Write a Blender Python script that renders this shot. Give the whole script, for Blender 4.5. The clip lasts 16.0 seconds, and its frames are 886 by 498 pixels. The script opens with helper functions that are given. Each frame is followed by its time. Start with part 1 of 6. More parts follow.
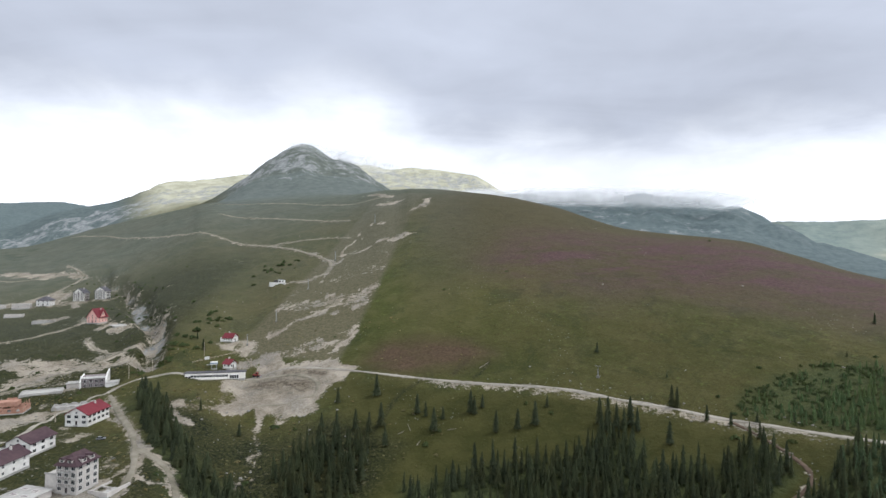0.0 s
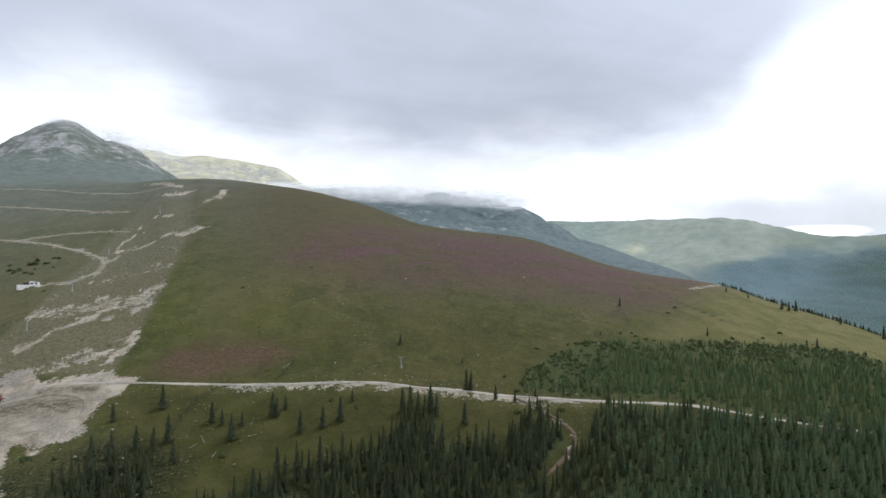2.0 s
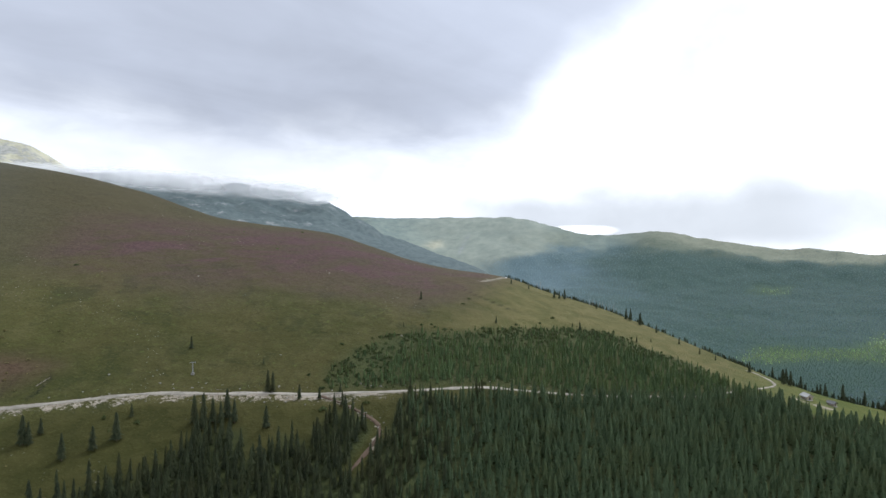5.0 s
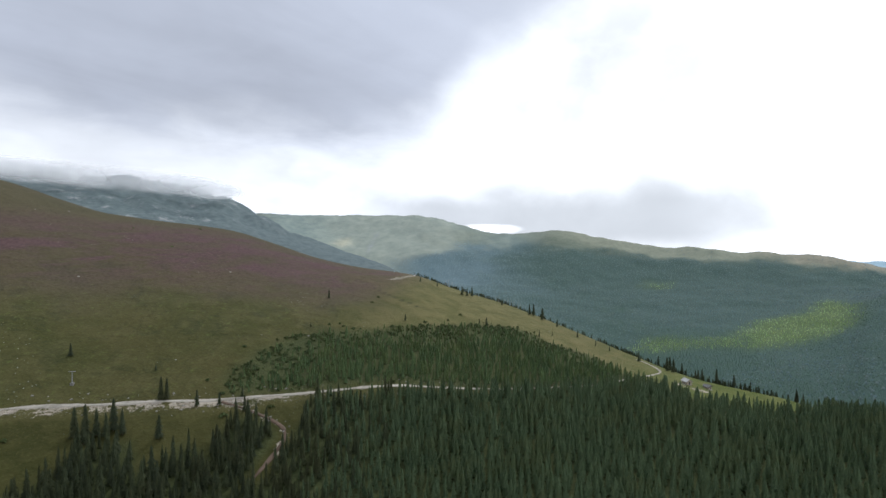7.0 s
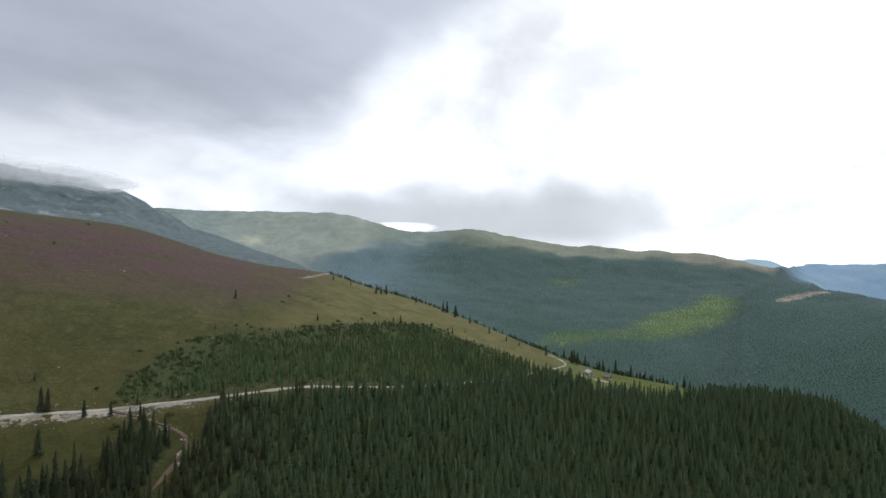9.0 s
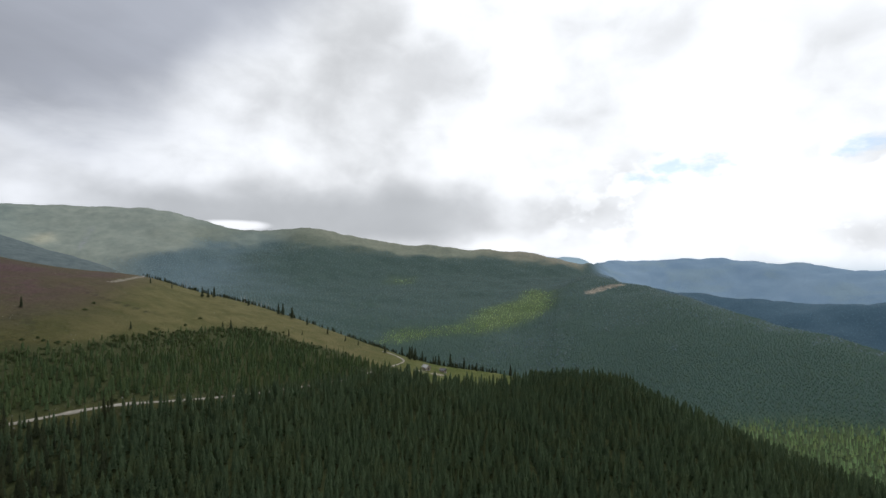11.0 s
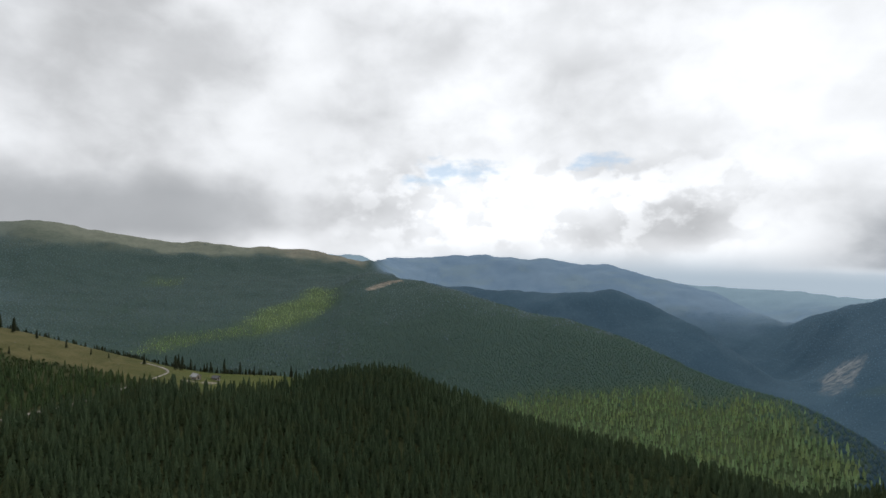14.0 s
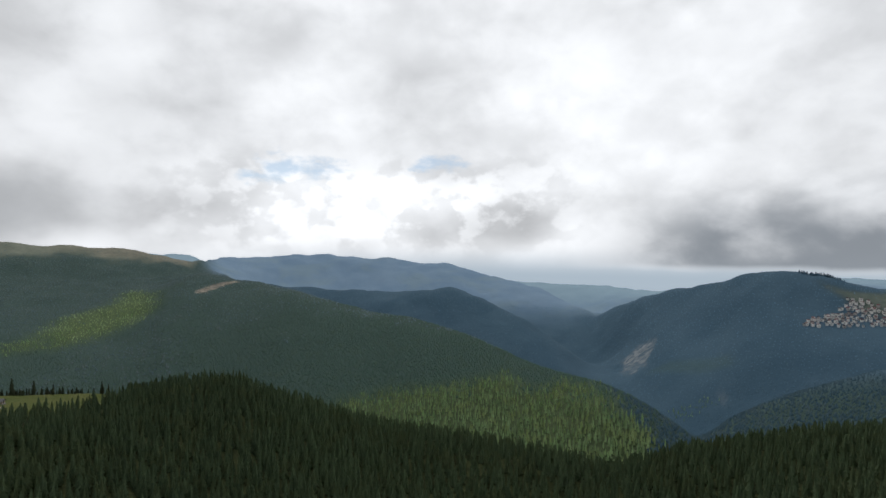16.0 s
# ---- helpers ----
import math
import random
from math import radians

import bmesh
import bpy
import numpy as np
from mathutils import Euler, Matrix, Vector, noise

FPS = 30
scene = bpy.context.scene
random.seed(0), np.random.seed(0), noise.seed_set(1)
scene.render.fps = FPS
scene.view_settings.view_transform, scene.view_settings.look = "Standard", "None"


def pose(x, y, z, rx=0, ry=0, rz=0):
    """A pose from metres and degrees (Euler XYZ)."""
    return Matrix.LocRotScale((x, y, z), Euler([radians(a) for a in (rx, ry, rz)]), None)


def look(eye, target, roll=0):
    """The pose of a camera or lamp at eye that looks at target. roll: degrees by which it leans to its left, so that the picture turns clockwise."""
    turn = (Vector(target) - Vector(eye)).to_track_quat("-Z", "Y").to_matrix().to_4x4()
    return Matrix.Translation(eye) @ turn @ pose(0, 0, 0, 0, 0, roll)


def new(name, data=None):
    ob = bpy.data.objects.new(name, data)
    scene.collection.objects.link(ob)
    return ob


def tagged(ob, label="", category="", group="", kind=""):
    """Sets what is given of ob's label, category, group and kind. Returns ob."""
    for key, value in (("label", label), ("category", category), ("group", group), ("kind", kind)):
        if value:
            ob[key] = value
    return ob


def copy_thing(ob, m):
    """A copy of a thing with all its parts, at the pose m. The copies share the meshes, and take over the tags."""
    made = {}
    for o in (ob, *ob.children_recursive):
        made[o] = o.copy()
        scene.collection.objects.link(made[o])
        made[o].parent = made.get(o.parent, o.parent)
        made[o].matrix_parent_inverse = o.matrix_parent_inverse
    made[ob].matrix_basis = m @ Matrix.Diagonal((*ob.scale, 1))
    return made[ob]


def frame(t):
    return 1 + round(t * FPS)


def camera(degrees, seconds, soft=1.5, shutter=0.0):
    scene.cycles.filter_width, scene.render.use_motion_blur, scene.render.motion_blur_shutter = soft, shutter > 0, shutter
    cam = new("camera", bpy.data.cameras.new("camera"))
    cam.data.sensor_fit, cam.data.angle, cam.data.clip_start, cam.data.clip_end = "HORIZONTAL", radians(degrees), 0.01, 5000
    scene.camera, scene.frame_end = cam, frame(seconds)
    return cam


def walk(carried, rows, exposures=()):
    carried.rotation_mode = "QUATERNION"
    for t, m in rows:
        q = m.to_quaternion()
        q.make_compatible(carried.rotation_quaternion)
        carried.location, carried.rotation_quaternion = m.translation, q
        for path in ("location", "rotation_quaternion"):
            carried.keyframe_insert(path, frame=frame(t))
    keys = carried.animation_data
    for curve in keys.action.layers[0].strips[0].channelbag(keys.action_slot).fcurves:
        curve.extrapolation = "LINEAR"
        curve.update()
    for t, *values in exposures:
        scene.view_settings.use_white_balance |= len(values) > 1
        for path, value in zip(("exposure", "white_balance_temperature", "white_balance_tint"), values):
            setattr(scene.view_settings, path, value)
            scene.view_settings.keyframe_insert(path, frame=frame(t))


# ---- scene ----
EYE = (0.0, 0.0, 100.0)
cam = camera(78.97, 16.0)
# seconds, yaw, pitch, roll: a drone hovering on the spot and panning to its right
PATH = [
    (0.0, -0.01, 1.10, -0.60), (0.5, -7.04, 1.06, -0.40), (1.0, -12.56, 0.97, -0.30), (1.5, -16.64, 0.88, -0.23),
    (2.0, -20.54, 0.78, -0.21), (2.5, -23.88, 0.72, -0.22), (3.0, -27.12, 0.62, -0.22), (3.5, -30.21, 0.56, -0.22),
    (4.0, -34.02, 0.49, -0.21), (4.5, -37.31, 0.43, -0.17), (5.0, -41.04, 0.37, -0.20),
    (7.5, -52.20, 0.12, -0.25), (8.0, -53.78, 0.06, -0.32), (8.5, -56.12, 0.09, -0.34), (9.0, -59.79, 0.03, -0.38),
    (9.5, -64.55, 0.06, -0.34), (12.0, -84.78, -0.05, -0.26), (12.5, -89.33, -0.08, -0.29), (13.0, -93.83, -0.12, -0.22),
    (13.5, -96.91, -0.13, -0.24), (14.0, -99.75, -0.13, -0.28), (14.5, -102.72, -0.14, -0.27), (15.0, -106.25, -0.12, -0.34),
    (15.5, -110.64, -0.13, -0.33), (16.0, -116.35, -0.11, -0.40),
]
walk(cam, [(t, pose(*EYE, 90 + pitch, roll, yaw)) for t, yaw, pitch, roll in PATH],
     [(0.0, 0.1, 6080.0, 10.0), (3.0, 0.08, 6020.0, 10.0), (5.0, 0.05, 5980.0, 10.0), (7.5, -0.12, 6040.0, 10.0), (9.5, -0.3, 6140.0, 10.0),
      (12.0, -0.74, 6320.0, 10.0), (14.0, -0.84, 6320.0, 10.0), (16.0, -0.92, 6320.0, 10.0)])

# ---- light: a high cloud deck with bright gaps, thin sun behind it ----
SUN_BEARING, SUN_HEIGHT = 76.0, 58.0


class Net:
    """Short hand for node trees."""

    def __init__(self, tree):
        self.tree = tree
        tree.nodes.clear()

    def add(self, kind, values=None):
        node = self.tree.nodes.new(kind)
        for key, value in (values or {}).items():
            self.put(node.inputs[key], value)
        return node

    def put(self, socket, value):
        if isinstance(value, bpy.types.NodeSocket):
            self.tree.links.new(value, socket)
        else:
            socket.default_value = value

    def math(self, op, a, b=0.0, c=0.0, clamp=False):
        n = self.tree.nodes.new("ShaderNodeMath")
        n.operation, n.use_clamp = op, clamp
        for i, v in enumerate((a, b, c)):
            self.put(n.inputs[i], v)
        return n.outputs[0]

    def step(self, v, lo, hi):
        n = self.add("ShaderNodeMapRange")
        n.interpolation_type = "SMOOTHSTEP"
        for key, value in (("Value", v), ("From Min", lo), ("From Max", hi)):
            self.put(n.inputs[key], value)
        return n.outputs[0]

    def times(self, v, by):
        n = self.tree.nodes.new("ShaderNodeVectorMath")
        n.operation = "MULTIPLY"
        self.put(n.inputs[0], v)
        n.inputs[1].default_value = by
        return n.outputs[0]

    def mix(self, f, a, b, mode="MIX"):
        n = self.tree.nodes.new("ShaderNodeMix")
        n.data_type, n.blend_type = "RGBA", mode
        self.put(n.inputs[0], f)
        self.put(n.inputs[6], a)
        self.put(n.inputs[7], b)
        return n.outputs[2]

    def noise(self, vector, scale, detail=4.0, rough=0.55, distortion=0.0):
        n = self.add("ShaderNodeTexNoise", {"Scale": scale, "Detail": detail, "Roughness": rough, "Distortion": distortion})
        if vector is not None:
            self.put(n.inputs["Vector"], vector)
        return n.outputs["Fac"]

    def curve(self, v, points):
        """A smooth function of v through a few points."""
        lo, hi = points[0][0], points[-1][0]
        ys = [p[1] for p in points]
        y0, y1 = min(ys), max(ys)
        n = self.tree.nodes.new("ShaderNodeFloatCurve")
        c = n.mapping.curves[0]
        for i, (x, y) in enumerate(points):
            q = ((x - lo) / (hi - lo), (y - y0) / (y1 - y0))
            if i in (0, len(points) - 1):
                c.points[0 if i == 0 else -1].location = q
            else:
                c.points.new(*q)
        n.mapping.update()
        u = self.add("ShaderNodeMapRange", {"Value": v, "From Min": lo, "From Max": hi}).outputs[0]
        self.put(n.inputs["Value"], u)
        return self.math("MULTIPLY_ADD", n.outputs[0], y1 - y0, y0)

    def attr(self, name):
        n = self.tree.nodes.new("ShaderNodeAttribute")
        n.attribute_name = name
        return n.outputs["Fac"]


def rgb(r, g, b):
    return (r, g, b, 1.0)


world = bpy.data.worlds.new("overcast_sky")
scene.world = world
world.use_nodes = True
W = Net(world.node_tree)
way = W.add("ShaderNodeTexCoord").outputs["Generated"]
xyz = W.add("ShaderNodeSeparateXYZ", {0: way})
wx, wy, wz = xyz.outputs
rise = W.math("MULTIPLY", W.math("ARCSINE", wz), 57.2958)
bearing = W.math("MULTIPLY", W.math("ARCTAN2", wx, wy), 57.2958)
# the deck is flat and far: its pattern narrows towards the horizon
low = W.math("ADD", W.math("MAXIMUM", wz, 0.0), 0.16)
plan = W.add("ShaderNodeCombineXYZ", {0: W.math("DIVIDE", wx, low), 1: W.math("DIVIDE", wy, low), 2: 0.3}).outputs[0]
big = W.noise(plan, 0.75, 5, 0.5, 0.4)
small = W.noise(plan, 2.6, 7, 0.55, 0.3)
puffs = W.noise(W.times(way, (5.2, 5.2, 8.0)), 1.0, 5, 0.46, 0.15)
tufts = W.noise(W.times(way, (13.0, 13.0, 19.0)), 1.0, 6, 0.52, 0.2)
wob = W.math("MULTIPLY_ADD", small, 6.0, -3.0)
wobp = W.math("MULTIPLY_ADD", puffs, 7.0, -3.5)
# underside of the dark deck: where it begins above the horizon, by bearing
edge = W.curve(bearing, [(-180, 60), (-110, 60), (-70, 20), (-50, 12.5), (-40, 12.2), (-32, 13.2), (-20, 14.5), (-11, 16), (-5, 14.2), (0, 11.8), (12, 11.2), (18, 10.0), (28, 10.8), (40, 11.3),
                         (47, 12.4), (51, 16), (54, 18.8), (60, 22), (66, 26), (75, 36), (100, 44), (140, 50), (180, 60)])
deck = W.step(W.math("ADD", W.math("SUBTRACT", rise, edge), W.math("ADD", wob, wobp)), -6.5, 5.0)
# long soft streaks along the deck's underside
streaks = W.noise(W.times(plan, (0.7, 2.2, 1.0)), 1.3, 5, 0.5, 0.6)
grey = W.math("MULTIPLY_ADD", W.math("SUBTRACT", big, 0.5), 0.34, W.math("MULTIPLY_ADD", W.math("SUBTRACT", small, 0.5), 0.12, 0.55))
grey = W.math("MULTIPLY_ADD", W.math("SUBTRACT", streaks, 0.5), 0.22, grey)
grey = W.math("ADD", grey, W.math("MULTIPLY", W.step(bearing, 30, -30), 0.06))
grey = W.math("ADD", grey, W.math("MULTIPLY", W.step(bearing, 22, 46), 0.09))
veil = W.math("MULTIPLY_ADD", W.step(W.math("ADD", puffs, W.math("MULTIPLY_ADD", tufts, 0.3, -0.15)), 0.28, 0.62), 0.42, 1.02)
white = W.add("ShaderNodeCombineColor", {0: W.math("MULTIPLY", veil, 0.985), 1: veil, 2: W.math("MULTIPLY", veil, 1.03)}).outputs[0]
tone = W.mix(deck, white, W.add("ShaderNodeCombineColor", {0: W.math("MULTIPLY", grey, 0.955), 1: grey, 2: W.math("MULTIPLY", grey, 1.12)}).outputs[0])
# heaped cloud, light grey to white, to the east and south
heap = W.math("ADD", puffs, W.math("MULTIPLY_ADD", tufts, 0.34, -0.17))
lit = W.math("ADD", W.math("MULTIPLY_ADD", W.step(heap, 0.30, 0.68), 0.30, 1.46), W.math("MULTIPLY_ADD", tufts, 0.30, -0.15))
for cb, ce, db, de, more in ((106, 4.5, 13, 4.0, 0.42), (114, 14, 7, 6, -0.16), (123, 2.5, 6, 2.8, -0.30), (153, 14, 9, 8, -0.14), (56, 9.2, 7, 3, 0.34), (73, 18, 12, 5, -0.12),
                             (129, 16, 9, 7, 0.24), (94, 21, 9, 4, -0.16), (90, 14, 8, 4, -0.14), (137, 10, 8, 5, 0.22), (84, 3.5, 9, 2.4, -0.16), (101, 13, 6, 4, 0.14)):
    reach = W.math("ADD", W.math("POWER", W.math("DIVIDE", W.math("SUBTRACT", W.math("ADD", bearing, wobp), cb), db), 2.0),
                   W.math("POWER", W.math("DIVIDE", W.math("SUBTRACT", W.math("ADD", rise, W.math("MULTIPLY", wobp, 0.5)), ce), de), 2.0))
    lit = W.math("MULTIPLY_ADD", W.step(reach, 1.3, 0.0), more, lit)
# crisper small heaps low over the valley
billow = W.math("ADD", W.noise(W.times(way, (17.0, 17.0, 24.0)), 1.0, 5, 0.5, 0.1), W.math("MULTIPLY_ADD", puffs, 0.5, -0.25))
valley = W.math("MULTIPLY", W.step(W.math("ABSOLUTE", W.math("SUBTRACT", bearing, 110)), 27, 10), W.step(W.math("ABSOLUTE", W.math("SUBTRACT", rise, 4.5)), 6.5, 2.0))
lit = W.math("ADD", lit, W.math("MULTIPLY", valley, W.math("MULTIPLY_ADD", W.step(billow, 0.42, 0.56), 0.42, -0.22)))
# rounded heaps with brighter tops all over the eastern sky
knobs = W.add("ShaderNodeTexVoronoi", {"Vector": W.mix(0.06, W.times(way, (9.0, 9.0, 13.0)), W.add("ShaderNodeTexNoise", {"Vector": way, "Scale": 9.0, "Detail": 5.0}).outputs["Color"], "ADD"), "Scale": 1.0})
knobs.feature, knobs.inputs["Smoothness"].default_value = "SMOOTH_F1", 0.7
lit = W.math("SUBTRACT", lit, W.math("MULTIPLY", W.step(bearing, 100, 60), 0.32))
lit = W.math("MULTIPLY_ADD", W.step(knobs.outputs["Distance"], 0.75, 0.25), 0.16, W.math("SUBTRACT", lit, 0.08))
heaps = W.add("ShaderNodeCombineColor", {0: W.math("MULTIPLY", lit, 0.992), 1: lit, 2: W.math("MULTIPLY", lit, 1.008)}).outputs[0]
tone = W.mix(W.math("MULTIPLY", W.math("MAXIMUM", W.step(bearing, 42, 66), W.step(bearing, -60, -100)), W.math("SUBTRACT", 1.0, W.math("MULTIPLY", deck, 0.9))), tone, heaps)
# low grey shelf over the far ridge, dark bank over the southern hill
shelf = W.math("MULTIPLY", W.step(W.math("ABSOLUTE", W.math("SUBTRACT", bearing, 62)), 26, 12),
               W.step(W.math("ADD", W.math("ABSOLUTE", W.math("SUBTRACT", rise, 3.4)), W.math("MULTIPLY", wobp, 0.7)), 4.4, 0.6))
tone = W.mix(W.math("MULTIPLY", shelf, 0.75), tone, rgb(0.64, 0.66, 0.68))
bank = W.math("MULTIPLY", W.step(W.math("ADD", bearing, W.math("MULTIPLY", rise, -1.2)), 127, 143),
              W.math("MULTIPLY", W.step(W.math("ADD", rise, W.math("MULTIPLY", wobp, 1.2)), 7.5, 0.5), W.step(W.math("ADD", rise, W.math("MULTIPLY", tufts, 0.8)), -1.9, -0.9)))
tone = W.mix(W.math("MULTIPLY", bank, W.math("MULTIPLY_ADD", W.step(heap, 0.34, 0.64), -0.42, 0.90)), tone, rgb(0.40, 0.445, 0.495))
# wisps on the northern heights
for cb, ce, db, de in ((-10, 10.8, 7, 2.2), (16, 7.8, 24, 3.4)):
    reach = W.math("ADD", W.math("POWER", W.math("DIVIDE", W.math("SUBTRACT", bearing, cb), db), 2.0),
                   W.math("POWER", W.math("DIVIDE", W.math("SUBTRACT", W.math("ADD", rise, W.math("MULTIPLY", wobp, 0.4)), ce), de), 2.0))
    tone = W.mix(W.math("MULTIPLY", W.step(reach, 1.2, 0.0), 0.55), tone, rgb(0.92, 0.93, 0.945))
# a bright slit between the shelf and the far ridge
slit = W.step(W.math("ADD", W.math("POWER", W.math("DIVIDE", W.math("SUBTRACT", bearing, 55.7), 3.5), 2.0),
                     W.math("POWER", W.math("DIVIDE", W.math("SUBTRACT", W.math("MULTIPLY_ADD", tufts, 0.5, rise), 2.55), 0.62), 2.0)), 1.2, 0.25)
tone = W.mix(slit, tone, rgb(1.5, 1.5, 1.52))
# blue through the gaps
sky = W.add("ShaderNodeTexSky")
sky.sky_type, sky.sun_disc, sky.altitude = "NISHITA", False, 1700.0
sky.sun_elevation, sky.sun_rotation = radians(SUN_HEIGHT), radians(SUN_BEARING)
blue = W.mix(1.0, sky.outputs[0], rgb(0.17, 0.165, 0.15), "MULTIPLY")
gap = 0.0
for cb, ce, db, de in ((101.5, 8.1, 4.6, 1.3), (115.5, 8.7, 3.2, 1.1), (97.5, 7.0, 2.6, 0.8)):
    reach = W.math("ADD", W.math("POWER", W.math("DIVIDE", W.math("SUBTRACT", W.math("MULTIPLY_ADD", wobp, 0.5, bearing), cb), db), 2.0),
                   W.math("POWER", W.math("DIVIDE", W.math("SUBTRACT", W.math("MULTIPLY_ADD", tufts, 2.0, W.math("SUBTRACT", rise, 1.0)), ce), de), 2.0))
    gap = W.math("MAXIMUM", gap, W.step(W.math("MULTIPLY_ADD", W.math("SUBTRACT", W.noise(W.times(way, (26.0, 26.0, 60.0)), 1.0, 5, 0.55), 0.5), 5.0, reach), 1.5, -0.6))
tone = W.mix(W.math("MULTIPLY", gap, 0.75), tone, W.mix(0.55, blue, rgb(1.15, 1.42, 1.75)))
# haze at and under the horizon
tone = W.mix(W.math("MULTIPLY", W.math("MULTIPLY", W.step(rise, 0.5, -3.0), W.step(bearing, 85, 110)), W.math("MULTIPLY_ADD", bank, -0.9, 1.0)), tone, rgb(0.80, 0.94, 1.06))
back = W.add("ShaderNodeBackground", {"Color": tone, "Strength": 1.0})
W.add("ShaderNodeOutputWorld", {"Surface": back.outputs[0]})

sun = new("sun", bpy.data.lights.new("sun", "SUN"))
sun.data.energy, sun.data.angle, sun.data.color = 2.2, radians(12.0), (1.0, 0.955, 0.88)
sb, sh = radians(SUN_BEARING), radians(SUN_HEIGHT)
sun.matrix_basis = look((math.sin(sb) * math.cos(sh) * 900, math.cos(sb) * math.cos(sh) * 900, math.sin(sh) * 900), (0, 0, 0))

# ---- materials ----
def material(name):
    m = bpy.data.materials.new(name)
    m.use_nodes = True
    return m, Net(m.node_tree)


def finish(n, colour, rough=0.9, bump=None, strength=0.5, distance=0.1, metal=0.0, spec=0.25):
    b = n.add("ShaderNodeBsdfPrincipled", {"Base Color": colour, "Roughness": rough, "Metallic": metal, "Specular IOR Level": spec})
    if bump is not None:
        k = n.add("ShaderNodeBump", {"Height": bump, "Strength": strength, "Distance": distance})
        n.put(b.inputs["Normal"], k.outputs[0])
    n.add("ShaderNodeOutputMaterial", {"Surface": b.outputs[0]})
    return b


def place(n):
    return n.add("ShaderNodeNewGeometry").outputs["Position"]


def ground_material():
    m, n = material("mountain_ground")
    p = place(n)
    wide, mid, fine = n.noise(p, 0.011, 5, 0.6, 0.3), n.noise(p, 0.06, 6, 0.66, 0.2), n.noise(p, 0.45, 6, 0.7)
    turf = n.mix(n.step(wide, 0.36, 0.64), rgb(0.044, 0.049, 0.014), rgb(0.067, 0.060, 0.022))
    turf = n.mix(n.math("MULTIPLY", n.step(mid, 0.42, 0.7), 0.6), turf, rgb(0.085, 0.077, 0.034))
    turf = n.mix(n.math("MULTIPLY", n.step(fine, 0.48, 0.72), 0.55), turf, rgb(0.024, 0.031, 0.012))
    patch = n.noise(p, 0.035, 7, 0.7, 0.5)
    turf = n.mix(n.math("MULTIPLY", n.step(patch, 0.52, 0.62), 0.65), turf, rgb(0.026, 0.033, 0.013))
    tuft = n.noise(p, 0.2, 9, 0.78)
    turf = n.mix(n.math("MULTIPLY", n.step(tuft, 0.54, 0.66), 0.6), turf, rgb(0.100, 0.116, 0.034))
    turf = n.mix(n.math("MULTIPLY", n.step(tuft, 0.44, 0.34), 0.6), turf, rgb(0.018, 0.022, 0.010))
    speck = n.noise(p, 0.75, 6, 0.75)
    turf = n.mix(n.math("MULTIPLY", n.step(speck, 0.54, 0.66), 0.5), turf, rgb(0.112, 0.108, 0.048))
    turf = n.mix(n.math("MULTIPLY", n.step(speck, 0.46, 0.36), 0.6), turf, rgb(0.016, 0.021, 0.009))
    lush = n.mix(n.step(mid, 0.35, 0.65), rgb(0.062, 0.084, 0.018), rgb(0.098, 0.108, 0.030))
    turf = n.mix(n.attr("lush"), turf, lush)
    # lower turf darkened: shading and lens falloff are put into its colour
    damp = n.mix(n.step(mid, 0.35, 0.65), rgb(0.026, 0.028, 0.007), rgb(0.044, 0.043, 0.013))
    damp = n.mix(n.math("MULTIPLY", n.step(speck, 0.54, 0.68), 0.5), damp, rgb(0.078, 0.076, 0.026))
    turf = n.mix(n.math("MULTIPLY", n.attr("damp"), 0.85), turf, damp)
    tawny = n.mix(n.step(mid, 0.35, 0.65), rgb(0.078, 0.078, 0.028), rgb(0.120, 0.108, 0.046))
    turf = n.mix(n.attr("tawny"), turf, tawny)
    worn = n.mix(n.step(fine, 0.35, 0.65), rgb(0.072, 0.068, 0.038), rgb(0.118, 0.106, 0.068))
    turf = n.mix(n.attr("worn"), turf, worn)
    rank = n.mix(n.step(speck, 0.42, 0.60), rgb(0.007, 0.010, 0.005), rgb(0.040, 0.042, 0.016))
    rank = n.mix(n.math("MULTIPLY", n.step(n.noise(p, 0.5, 7, 0.8), 0.56, 0.64), 0.7), rank, rgb(0.135, 0.122, 0.072))
    turf = n.mix(n.attr("rank"), turf, rank)
    heather = n.mix(n.step(fine, 0.35, 0.65), rgb(0.062, 0.038, 0.041), rgb(0.094, 0.058, 0.058))
    hm = n.math("MULTIPLY", n.attr("heather"), n.math("ADD", n.math("MULTIPLY_ADD", n.attr("russet"), 0.40, 0.30), n.math("MULTIPLY", n.step(n.noise(n.times(p, (0.016, 0.03, 0.06)), 1.0, 7, 0.72, 0.4), 0.4, 0.62), n.math("MULTIPLY_ADD", n.attr("russet"), -0.2, 0.64))))
    heather = n.mix(n.attr("russet"), heather, n.mix(n.step(fine, 0.35, 0.65), rgb(0.050, 0.034, 0.021), rgb(0.082, 0.057, 0.037)))
    brown = n.mix(n.step(fine, 0.35, 0.65), rgb(0.050, 0.044, 0.026), rgb(0.080, 0.068, 0.042))
    turf = n.mix(n.attr("brown"), turf, brown)
    c = n.mix(hm, turf, heather)
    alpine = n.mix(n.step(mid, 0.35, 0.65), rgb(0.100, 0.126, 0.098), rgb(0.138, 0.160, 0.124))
    # alpine turf paled and blued for haze on the northern slopes
    hazy_turf = n.mix(n.step(n.noise(p, 0.018, 6, 0.7), 0.35, 0.65), rgb(0.148, 0.190, 0.180), rgb(0.208, 0.248, 0.222))
    alpine = n.mix(n.attr("north"), alpine, hazy_turf)
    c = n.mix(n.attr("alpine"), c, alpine)
